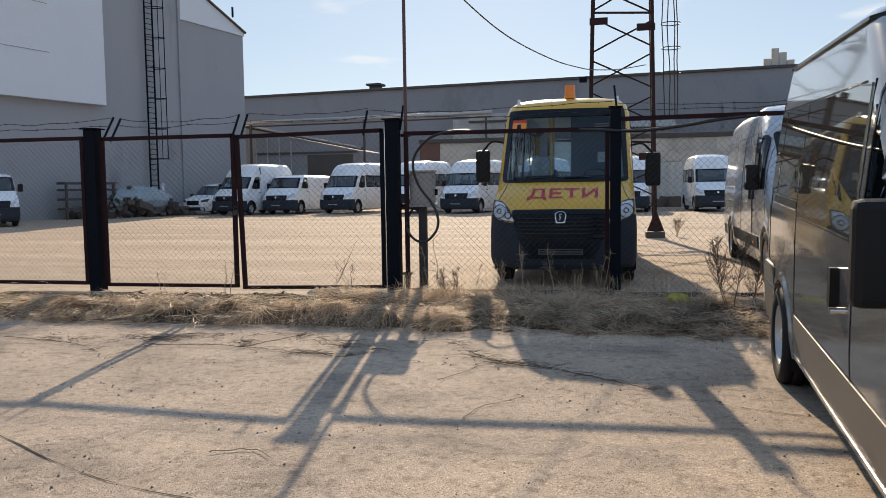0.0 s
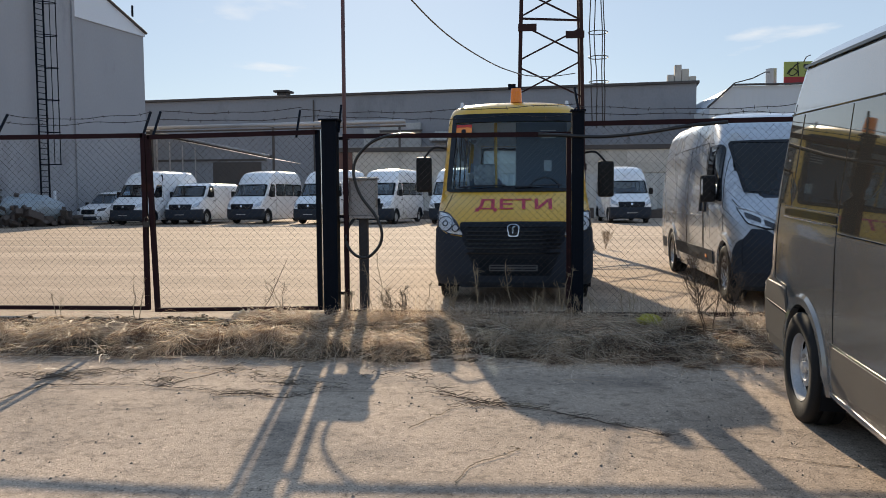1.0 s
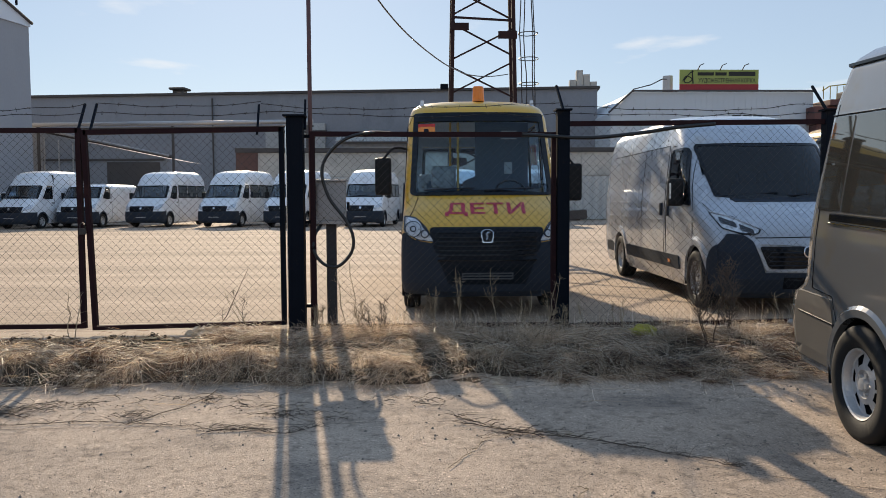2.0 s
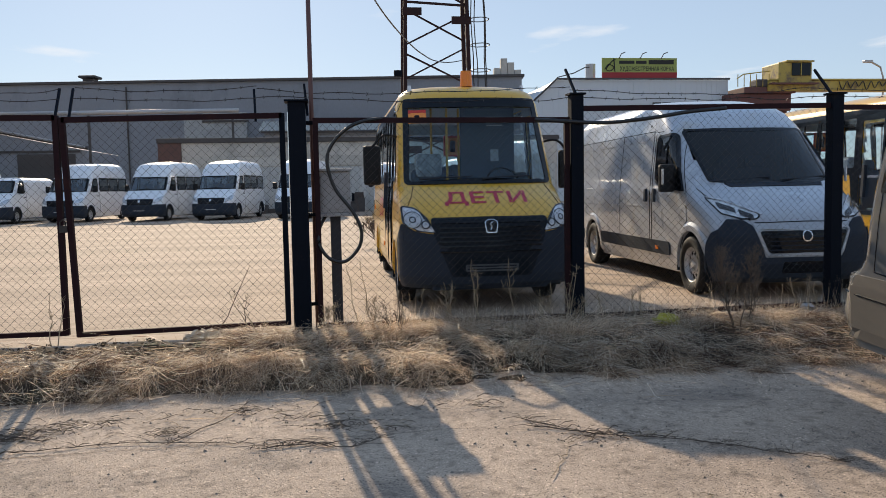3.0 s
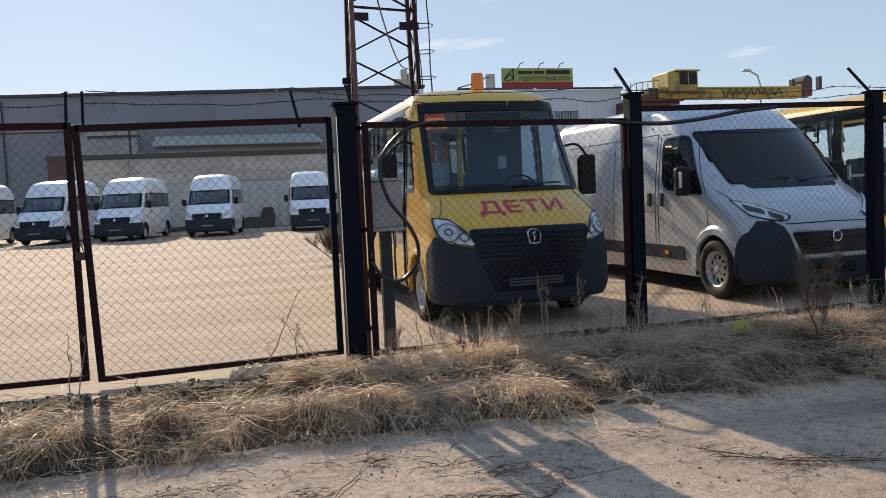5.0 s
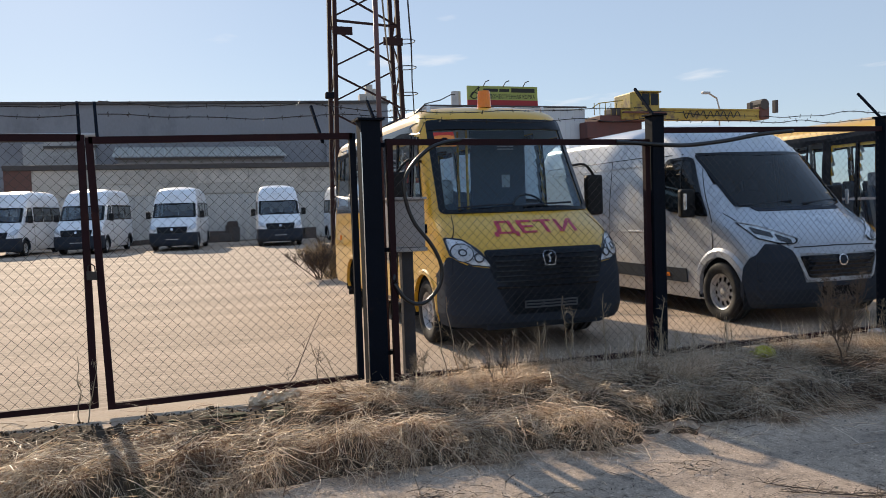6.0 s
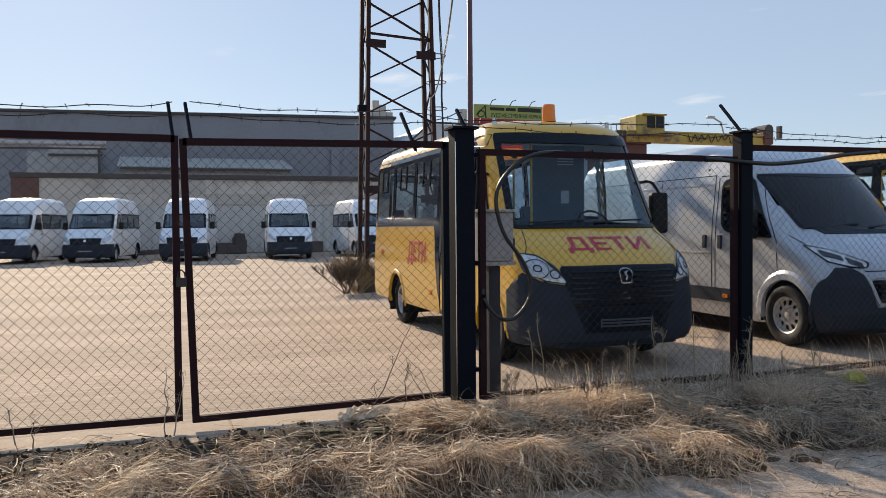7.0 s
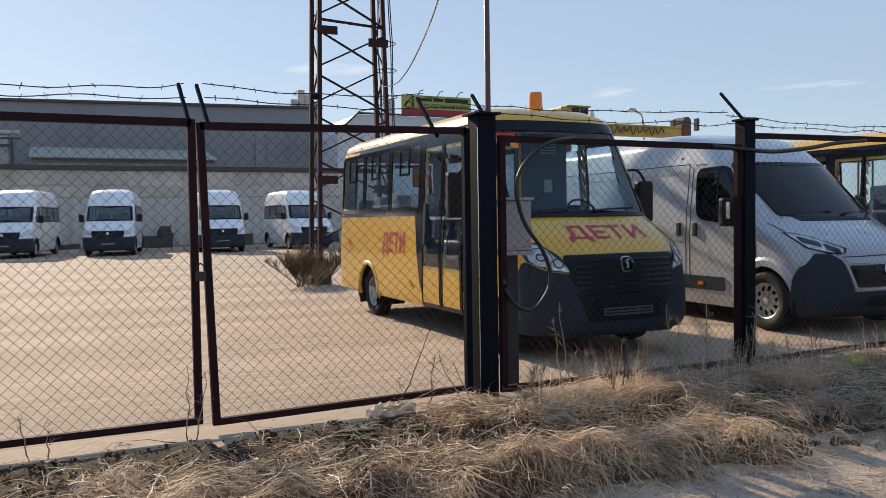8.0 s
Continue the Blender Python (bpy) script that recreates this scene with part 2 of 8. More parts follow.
M["grille_black"] = material("black_grille_plastic", (0.012, 0.016, 0.023), (0.008, 0.011, 0.016), rough=0.5, scale=4, fine=120, bump=0.05, spec=0.15)
M["notice"] = material("white_paper_notice", (0.62, 0.64, 0.66), rough=0.7, bump=0.02)
M["tint_glass"] = glass_material("tinted_window_glass", (0.13, 0.14, 0.14), ior=2.0)
M["van_glass"] = glass_material("van_window_glass", (0.45, 0.55, 0.63), ior=1.9)
M["privacy_glass"] = material("dark_privacy_glass", (0.25, 0.235, 0.205), (0.22, 0.207, 0.18), rough=0.03, rough_var=0.01, metal=0.85, bump=0.0, spec=0.6)
M["mirror_black"] = material("black_mirror_plastic", (0.010, 0.011, 0.013), (0.007, 0.007, 0.008), rough=0.5, scale=4, fine=200, bump=0.05, spec=0.2)
M["deep_glass"] = glass_material("dark_window_glass", (0.09, 0.16, 0.23), ior=1.5)
M["sticker"] = material("orange_sticker", (0.95, 0.30, 0.05), rough=0.5, bump=0)
M["sticker_dark"] = material("faded_orange_sign", (0.75, 0.24, 0.045), rough=0.5, bump=0)
M["sticker_red"] = material("red_sticker_edge", (0.60, 0.03, 0.02), rough=0.5, bump=0)
M["sticker_yellow"] = material("yellow_sticker", (0.80, 0.42, 0.05), rough=0.5, bump=0)
M["grey_box"] = material("grey_meter_box_paint", (0.40, 0.38, 0.37), (0.32, 0.30, 0.29), rough=0.5, scale=5, fine=70, bump=0.08, dirt=(0.22, 0.18, 0.15), dirt_scale=6, dirt_amount=0.15)
M["wall_a"] = material("grey_cladding", (0.36, 0.365, 0.39), (0.31, 0.315, 0.335), rough=0.6, scale=0.5, fine=12, bump=0.05, dirt=(0.22, 0.22, 0.235), dirt_scale=0.35, dirt_amount=0.15, stretch=(1, 1, 0.4))
# paler than wall_a: sky light on the hall's turned faces, put into colour
M["wall_a_light"] = material("pale_lit_cladding", (0.72, 0.75, 0.80), (0.66, 0.69, 0.73), rough=0.5, scale=0.4, fine=10, bump=0.03)
M["wall_b"] = material("grey_rendered_wall", (0.27, 0.28, 0.305), (0.21, 0.215, 0.235), rough=0.85, scale=0.22, fine=6, bump=0.1, dirt=(0.16, 0.165, 0.18), dirt_scale=0.18, dirt_amount=0.25, stretch=(1, 1, 0.6))
M["wall_c"] = material("white_sheet_wall", (0.62, 0.64, 0.66), (0.55, 0.57, 0.59), rough=0.6, scale=0.4, fine=8, bump=0.05)
M["coping"] = material("dark_coping", (0.09, 0.08, 0.075), (0.06, 0.052, 0.05), rough=0.8, scale=1, fine=20, bump=0.2)
M["panel"] = material("aged_concrete_panel", (0.58, 0.54, 0.48), (0.42, 0.385, 0.34), rough=0.9, scale=0.8, fine=18, bump=0.3, spread=0.35, random_tint=0.12, dirt=(0.30, 0.275, 0.245), dirt_scale=0.6, dirt_amount=0.3)
M["sheet"] = material("weathered_profiled_sheet", (0.58, 0.57, 0.54), (0.38, 0.365, 0.345), rough=0.6, metal=0.1, scale=1.2, fine=25, bump=0.1, stretch=(1, 1, 0.3))
M["slate"] = material("asbestos_slate_roof", (0.47, 0.44, 0.39), (0.32, 0.30, 0.265), rough=0.85, scale=1.5, fine=30, bump=0.25)
M["brickred"] = material("red_brown_brickwork", (0.16, 0.085, 0.07), (0.11, 0.06, 0.05), rough=0.9, scale=2, fine=18, bump=0.25)
M["stain_white"] = material("whitewashed_patch", (0.46, 0.46, 0.45), (0.28, 0.275, 0.27), rough=0.85, scale=0.9, fine=9, bump=0.15, spread=0.35)
M["pipe"] = material("light_pipe_cladding", (0.48, 0.46, 0.45), (0.36, 0.34, 0.33), rough=0.4, metal=0.5, scale=1, fine=20, bump=0.05)
M["concrete"] = material("raw_concrete", (0.52, 0.41, 0.31), (0.34, 0.27, 0.205), rough=0.9, scale=3, fine=50, bump=0.35, spec=0.2)
M["crane"] = material("crane_yellow", (0.50, 0.36, 0.07), (0.38, 0.27, 0.055), rough=0.55, scale=1.2, fine=14, bump=0.1, dirt=(0.16, 0.105, 0.06), dirt_scale=1.1, dirt_amount=0.45)
M["crane_red"] = material("crane_red_brown", (0.16, 0.055, 0.045), (0.09, 0.04, 0.035), rough=0.65, scale=1.5, fine=14, bump=0.1)
M["sign_green"] = material("sign_olive_panel", (0.34, 0.38, 0.10), (0.29, 0.33, 0.085), rough=0.6, scale=0.5, bump=0)
M["sign_red"] = material("sign_red_panel", (0.36, 0.025, 0.03), rough=0.6, bump=0)
M["sign_dark"] = material("sign_dark_letters", (0.015, 0.014, 0.010), rough=0.6, bump=0)
M["sign_yellow"] = material("sign_yellow_letters", (0.75, 0.60, 0.06), rough=0.6, bump=0)
M["grass"] = material("dry_grass", (0.46, 0.34, 0.18), (0.21, 0.145, 0.075), rough=0.8, scale=1.7, fine=26, bump=0, spread=0.36, dirt=(0.13, 0.085, 0.05), dirt_scale=1.1, dirt_amount=0.2)
M["twig"] = material("dry_twig", (0.12, 0.085, 0.06), (0.07, 0.05, 0.036), rough=0.85, scale=6, fine=60, bump=0.1)
M["stalk"] = material("pale_dry_stalk", (0.44, 0.34, 0.22), (0.24, 0.175, 0.11), rough=0.85, scale=6, fine=60, bump=0.1)
M["moss"] = material("moss", (0.045, 0.05, 0.014), (0.028, 0.028, 0.012), rough=0.95, scale=12, fine=120, bump=0.6)
M["bag"] = material("crumpled_pale_sacking", (0.72, 0.54, 0.36), (0.54, 0.40, 0.27), rough=0.6, scale=9, fine=50, bump=0.4)
M["scrap_yellow"] = material("yellow_plastic_scrap", (0.50, 0.46, 0.05), (0.38, 0.34, 0.04), rough=0.5, scale=9, bump=0.2)
M["stone"] = material("grit", (0.30, 0.25, 0.20), (0.12, 0.10, 0.08), rough=0.9, scale=5, fine=40, bump=0.2)
M["rubble"] = material("junk_heap", (0.13, 0.10, 0.085), (0.05, 0.042, 0.04), rough=0.9, scale=1.5, fine=10, bump=0.6)
M["sheeting"] = material("bluish_plastic_sheeting", (0.36, 0.42, 0.46), (0.22, 0.26, 0.29), rough=0.4, scale=3, fine=15, bump=0.5)


# ---- building blocks ----
def part(name, bm, mat, parent=None, label="", smooth=False):
    """Link a bmesh as one mesh object under a thing or under a part."""
    me = bpy.data.meshes.new(name)
    bm.normal_update()
    bm.to_mesh(me)
    bm.free()
    for f in me.polygons:
        f.use_smooth = smooth
    me.materials.append(M[mat])
    ob = new(name, me)
    if parent is not None:
        ob.parent = parent
    if label:
        tagged(ob, label=label)
    return ob


def thing(name, label, category, m=None, group="", kind=""):
    ob = new(name)
    ob.empty_display_size = 0.1
    if m is not None:
        ob.matrix_world = m
    return tagged(ob, label=label, category=category, group=group, kind=kind)


def add_box(bm, lo, hi, bevel=0.0):
    lo, hi = Vector(lo), Vector(hi)
    r = bmesh.ops.create_cube(bm, size=1.0)
    vs = r["verts"]
    for v in vs:
        v.co = Vector([(lo[i] + hi[i]) / 2 + v.co[i] * (hi[i] - lo[i]) for i in range(3)])
    if bevel:
        es = list({e for v in vs for e in v.link_edges})
        bmesh.ops.bevel(bm, geom=es, offset=bevel, segments=2, affect='EDGES', profile=0.6)


def box(lo, hi, bevel=0.0):
    bm = bmesh.new()
    add_box(bm, lo, hi, bevel)
    return bm


def add_bar(bm, a, b, w, h=None, up=(0, 0, 1)):
    """A square bar from a to b."""
    a, b, h = Vector(a), Vector(b), h or w
    d = (b - a).normalized()
    up = Vector(up)
    if abs(d.dot(up)) > 0.98:
        up = Vector((0, 1, 0))
    sx = d.cross(up).normalized() * w / 2
    sy = sx.cross(d).normalized() * h / 2
    ring = [[bm.verts.new(p + i * sx + j * sy) for i, j in ((-1, -1), (1, -1), (1, 1), (-1, 1))] for p in (a, b)]
    for i in range(4):
        bm.faces.new((ring[0][i], ring[0][(i + 1) % 4], ring[1][(i + 1) % 4], ring[1][i]))
    bm.faces.new(ring[0][::-1])
    bm.faces.new(ring[1])


def add_tube(bm, pts, r, sides=6, taper=1.0):
    """A round tube along points; r shrinks to r * taper."""
    pts = [Vector(p) for p in pts]
    rings = []
    for i, p in enumerate(pts):
        d = (pts[min(i + 1, len(pts) - 1)] - pts[max(i - 1, 0)]).normalized()
        up = Vector((0, 0, 1)) if abs(d.z) < 0.95 else Vector((0, 1, 0))
        sx = d.cross(up).normalized()
        sy = sx.cross(d)
        rr = r * (1 + (taper - 1) * i / max(1, len(pts) - 1))
        rings.append([bm.verts.new(p + rr * (math.cos(2 * math.pi * k / sides) * sx + math.sin(2 * math.pi * k / sides) * sy)) for k in range(sides)])
    for u, v in zip(rings, rings[1:]):
        for k in range(sides):
            bm.faces.new((u[k], u[(k + 1) % sides], v[(k + 1) % sides], v[k]))
    bm.faces.new(rings[0][::-1])
    bm.faces.new(rings[-1])


def tube(pts, r, sides=6, taper=1.0):
    bm = bmesh.new()
    add_tube(bm, pts, r, sides, taper)
    return bm


def spline(pts, n=8):
    """Points of a smooth curve through pts."""
    pts = [Vector(p) for p in pts]
    q = [pts[0]] + pts + [pts[-1]]
    out = []
    for a, b, c, d in zip(q, q[1:], q[2:], q[3:]):
        for k in range(n):
            t = k / n
            out.append(0.5 * ((2 * b) + (c - a) * t + (2 * a - 5 * b + 4 * c - d) * t * t + (3 * b - a - 3 * c + d) * t ** 3))
    return out + [pts[-1]]


def add_lathe(bm, profile, seg=28, skip=None):
    """Turn (radius, x) points round the x axis."""
    rings = [[bm.verts.new((x, r * math.cos(2 * math.pi * k / seg), r * math.sin(2 * math.pi * k / seg))) for k in range(seg)] for r, x in profile]
    for i, (u, v) in enumerate(zip(rings, rings[1:])):
        for k in range(seg):
            if skip and skip(i, k):
                continue
            bm.faces.new((u[k], u[(k + 1) % seg], v[(k + 1) % seg], v[k]))


def rounded(corners, r=0.05, seg=4):
    """A closed outline with rounded corners."""
    out, n = [], len(corners)
    rs = r if isinstance(r, (list, tuple)) else [r] * n
    for i, c in enumerate(corners):
        c = Vector(c)
        a, b = Vector(corners[i - 1]), Vector(corners[(i + 1) % n])
        da, db = (a - c), (b - c)
        rr = min(rs[i], 0.45 * da.length, 0.45 * db.length)
        pa, pb = c + da.normalized() * rr, c + db.normalized() * rr
        for k in range(seg + 1):
            t = k / seg
            out.append((1 - t) ** 2 * pa + 2 * t * (1 - t) * c + t * t * pb)
    dense = []
    for a, b in zip(out, out[1:] + out[:1]):
        m = max(1, int((b - a).length / 0.12))
        dense += [a + (b - a) * (k / m) for k in range(m)]
    return dense


def inside(p, poly):
    x, y = p
    hit = False
    for a, b in zip(poly, poly[1:] + poly[:1]):
        if (a[1] > y) != (b[1] > y) and x < (b[0] - a[0]) * (y - a[1]) / (b[1] - a[1]) + a[0]:
            hit = not hit
    return hit


def curve_of(rows):
    xs, ys = [r[0] for r in rows], [r[1] for r in rows]
    return lambda z: float(np.interp(z, xs, ys))


class Shell:
    """A vehicle's outer skin: plan outlines stacked over height. Front faces -y, at y = 0."""

    def __init__(self, front, rear, half, corner, power=2.6, rear_corner=0.14):
        self.yf, self.yr, self.w, self.d = curve_of(front), curve_of(rear), curve_of(half), curve_of(corner)
        self.n, self.rc = power, rear_corner

    def front(self, x, z):
        k = min(1.0, abs(x) / self.w(z))
        return Vector((x, self.yf(z) + self.d(z) * (1 - (1 - k ** self.n) ** (1 / self.n)), z))

    def rear(self, x, z):
        k = min(1.0, abs(x) / self.w(z))
        return Vector((x, self.yr(z) - self.rc * (1 - (1 - k ** 3) ** (1 / 3)), z))

    def side(self, s, y, z):
        w, yf, d, yr = self.w(z), self.yf(z), self.d(z), self.yr(z)
        if y < yf + d:
            q = max(0.0, min(1.0, 1 - (y - yf) / d))
            return Vector((s * w * (1 - q ** self.n) ** (1 / self.n), y, z))
        if y > yr - self.rc:
            q = max(0.0, min(1.0, (y - yr + self.rc) / self.rc))
            return Vector((s * w * (1 - q ** 3) ** (1 / 3), y, z))
        return Vector((s * w, y, z))

    def place(self, face, u, v, off):
        f = {"front": self.front, "rear": self.rear, "left": lambda a, b: self.side(-1, a, b), "right": lambda a, b: self.side(1, a, b)}[face]
        p, e = f(u, v), 0.01
        nrm = (f(u + e, v) - f(u - e, v)).cross(f(u, v + e) - f(u, v - e))
        nrm = nrm.normalized() if nrm.length > 1e-9 else Vector((0, -1, 0))
        out = {"front": Vector((0, -1, 0.3)), "rear": Vector((0, 1, 0)), "left": Vector((-1, 0, 0)), "right": Vector((1, 0, 0))}[face]
        if nrm.dot(out) < 0:
            nrm = -nrm
        return p + nrm * off

    def body(self, zs, columns, front_points=9, holes=(), arches=(), arch_r=0.4, arch_z=0.36):
        """The skin as a mesh; holes: (face, outline) pairs left open; arches: the y of each wheel."""
        bm = bmesh.new()
        rings = []
        for z in zs:
            w, yf, d, yr = self.w(z), self.yf(z), self.d(z), self.yr(z)
            ring = []
            for i in range(-front_points, front_points + 1):
                a = i / front_points * math.pi / 2
                ring.append((w * math.copysign(abs(math.sin(a)) ** (2 / self.n), a), yf + d * (1 - max(0, math.cos(a)) ** (2 / self.n))))
            ya, yb = yf + d, yr - self.rc
            ring += [(w, ya + (yb - ya) * k / columns) for k in range(1, columns)]
            for i in range(9):
                a = math.pi / 2 - i / 8 * math.pi
                ring.append((w * math.copysign(abs(math.sin(a)) ** (2 / 3), a), yr - self.rc * (1 - max(0, math.cos(a)) ** (2 / 3))))
            ring += [(-w, ya + (yb - ya) * k / columns) for k in range(columns - 1, 0, -1)]
            rings.append([bm.verts.new((x, y, z)) for x, y in ring])
        for ring in rings:
            for v in ring:
                for cy in arches:
                    dy, dz = v.co.y - cy, v.co.z - arch_z
                    r = math.hypot(dy, dz)
                    if abs(v.co.x) > self.w(v.co.z) * 0.6 and 0.001 < abs(r - arch_r) < 0.06:
                        v.co.y, v.co.z = cy + dy * arch_r / r, arch_z + dz * arch_r / r
        n = len(rings[0])
        for a, b in zip(rings, rings[1:]):
            for k in range(n):
                vs = (a[k], a[(k + 1) % n], b[(k + 1) % n], b[k])
                c = sum((v.co for v in vs), Vector()) / 4
                if any(abs(c.x) > self.w(c.z) * 0.6 and math.hypot(c.y - cy, c.z - arch_z) < arch_r for cy in arches):
                    continue
                nrm = (vs[1].co - vs[0].co).cross(vs[3].co - vs[0].co)
                cut = False
                for face, poly in holes:
                    if face == "front" and nrm.y < -0.35 * nrm.length and inside((c.x, c.z), poly):
                        cut = True
                    if face == "rear" and nrm.y > 0.35 * nrm.length and inside((c.x, c.z), poly):
                        cut = True
                    if face in ("left", "right") and abs(nrm.x) > 0.5 * nrm.length and c.x * (1 if face == "right" else -1) > 0 and inside((c.y, c.z), poly):
                        cut = True
                if not cut:
                    bm.faces.new(vs)
        bm.faces.new(rings[-1])
        return bm

    def patch(self, face, outline, off=0.006, rings=4, depth=0.014, centre=None):
        """A raised piece that follows the skin within an outline."""
        bm = bmesh.new()
        c = Vector(centre) if centre else sum((Vector(p) for p in outline), Vector((0, 0))) / len(outline)
        loops = []
        for k in range(1, rings + 1):
            t = k / rings
            loops.append([bm.verts.new(self.place(face, *(c + (Vector(p) - c) * t), off)) for p in outline])
        loops.append([bm.verts.new(self.place(face, *p, off - depth)) for p in outline])
        mid = bm.verts.new(self.place(face, *c, off))
        n = len(outline)
        for k in range(n):
            bm.faces.new((mid, loops[0][k], loops[0][(k + 1) % n]))
        for a, b in zip(loops, loops[1:]):
            for k in range(n):
                bm.faces.new((a[k], b[k], b[(k + 1) % n], a[(k + 1) % n]))
        bmesh.ops.recalc_face_normals(bm, faces=bm.faces)
        bm.normal_update()
        first = mid.link_faces[0]
        if first.normal.dot(self.place(face, *c, off + 0.05) - self.place(face, *c, off)) < 0:
            bmesh.ops.reverse_faces(bm, faces=bm.faces[:])
        return bm

    def band(self, face, outline, width, off=0.008, depth=0.016, centre=None):
        """A frame of the given width just inside an outline."""
        bm = bmesh.new()
        c = Vector(centre) if centre else sum((Vector(p) for p in outline), Vector((0, 0))) / len(outline)
        inner = []
        for p in outline:
            d = Vector(p) - c
            inner.append(c + d * max(0.05, 1 - width / max(d.length, 1e-6)))
        loops = []
        for line, o in ((outline, off - depth), (outline, off), (inner, off), (inner, off - depth)):
            loops.append([bm.verts.new(self.place(face, *p, o)) for p in line])
        n = len(outline)
        for a, b in zip(loops, loops[1:]):
            for k in range(n):
                bm.faces.new((a[k], b[k], b[(k + 1) % n], a[(k + 1) % n]))
        bmesh.ops.recalc_face_normals(bm, faces=bm.faces)
        return bm

    def line(self, face, pts, r=0.006, off=0.0):
        """A thin seam or rail along points of the skin."""
        dense = []
        for a, b in zip(pts, pts[1:]):
            m = max(2, int((Vector(b) - Vector(a)).length / 0.15))
            dense += [Vector(a).lerp(Vector(b), k / m) for k in range(m)]
        dense.append(Vector(pts[-1]))
        return tube([self.place(face, *p, off) for p in dense], r, 5)


def lettering(text, size):
    """Flat letters of the built-in font as (vertices, faces), centred."""
    cu = bpy.data.curves.new("letters", "FONT")
    cu.body, cu.size, cu.align_x, cu.align_y = text, size, "CENTER", "CENTER"
    cu.offset = size * 0.018
    ob = bpy.data.objects.new("letters", cu)
    scene.collection.objects.link(ob)
    dg = bpy.context.evaluated_depsgraph_get()
    dg.update()
    me = bpy.data.meshes.new_from_object(ob.evaluated_get(dg))
    vs, fs = [tuple(v.co) for v in me.vertices], [tuple(p.vertices) for p in me.polygons]
    bpy.data.objects.remove(ob)
    return vs, fs


def letters_on(text, size, stretch, where):
    """Letters mapped by where(u, v) onto a surface."""
    vs, fs = lettering(text, size)
    bm = bmesh.new()
    made = [bm.verts.new(where(x * stretch, y)) for x, y, _ in vs]
    for f in fs:
        try:
            bm.faces.new([made[i] for i in f])
        except ValueError:
            pass
    return bm


def add_wheel(car, x, y, z, r, width, side, rim_mat="rim", holes=8, seg=40):
    """A steel wheel with its tyre; side: -1 or 1, the way its face looks."""
    bm = bmesh.new()
    rr = r * 0.60
    step = seg // holes
    add_lathe(bm, [(rr * 1.02, width * 0.40), (rr * 1.0, width * 0.47), (rr * 0.95, width * 0.44), (rr * 0.90, width * 0.24), (rr * 0.84, width * 0.22), (rr * 0.56, width * 0.30), (rr * 0.40, width * 0.34), (rr * 0.36, width * 0.24), (rr * 0.20, width * 0.26), (rr * 0.17, width * 0.40), (0.001, width * 0.42)], seg, skip=lambda i, k: i == 4 and k % step < max(2, step // 2))
    for k in range(5):
        a = 2 * math.pi * k / 5
        c = Vector((width * 0.25, rr * 0.28 * math.cos(a), rr * 0.28 * math.sin(a)))
        add_tube(bm, [c, c + Vector((0.022, 0, 0))], 0.013, 6)
    wheel = part("wheel", bm, rim_mat, car, "painted steel wheel rim with round holes", smooth=False)
    bm = bmesh.new()
    add_lathe(bm, [(rr * 0.97, width * 0.12), (0.001, width * 0.10)], seg)
    part("brake_shield", bm, "dark", wheel)
    bm = bmesh.new()
    add_lathe(bm, [(rr * 0.98, width * 0.38), (rr * 1.05, width * 0.50), (r * 0.86, width * 0.55), (r * 0.95, width * 0.50), (r * 0.985, width * 0.42), (r * 0.985, width * 0.20), (r * 0.965, width * 0.19), (r * 0.965, width * 0.15), (r, width * 0.14), (r, -width * 0.14), (r * 0.965, -width * 0.15), (r * 0.965, -width * 0.19), (r * 0.985, -width * 0.20), (r * 0.985, -width * 0.42), (r * 0.86, -width * 0.55), (rr, -width * 0.45)], seg)
    part("tyre", bm, "rubber", wheel, "black rubber tyre", smooth=True)
    wheel.matrix_local = pose(x, y, z) @ (Matrix.Identity(4) if side > 0 else pose(0, 0, 0, 0, 0, 180))
    return wheel


def add_liner(bm, x0, x1, y, z, r):
    """The dark inside of a wheel arch."""
    seg = 14
    a = [(math.cos(math.pi * k / seg - 0.25), math.sin(math.pi * k / seg - 0.25)) for k in range(seg + 4)]
    ra = [bm.verts.new((x0, y + r * c, z + r * s)) for c, s in a]
    rb = [bm.verts.new((x1, y + r * c, z + r * s)) for c, s in a]
    for k in range(len(a) - 1):
        bm.faces.new((ra[k], ra[k + 1], rb[k + 1], rb[k]))
    bm.faces.new(rb)


def arch_lip(shell, face, y, z, r, width, off=0.012, lo=-0.15, hi=math.pi + 0.15):
    """A raised lip round a wheel arch."""
    bm = bmesh.new()
    seg, loops = 26, []
    for rr, o in ((r - 0.015, -0.03), (r - 0.012, off), (r + width * 0.6, off), (r + width, 0.0)):
        loops.append([bm.verts.new(shell.place(face, y + rr * math.cos(lo + (hi - lo) * k / seg), max(0.16, z + rr * math.sin(lo + (hi - lo) * k / seg)), o)) for k in range(seg + 1)])
    for a, b in zip(loops, loops[1:]):
        for k in range(seg):
            bm.faces.new((a[k], b[k], b[k + 1], a[k + 1]))
    bmesh.ops.recalc_face_normals(bm, faces=bm.faces)
    return bm


def levels(*spans):
    out = []
    for a, b, step in spans:
        m = max(1, round((b - a) / step))
        out += [a + (b - a) * k / m for k in range(m)]
    return out + [spans[-1][1]]


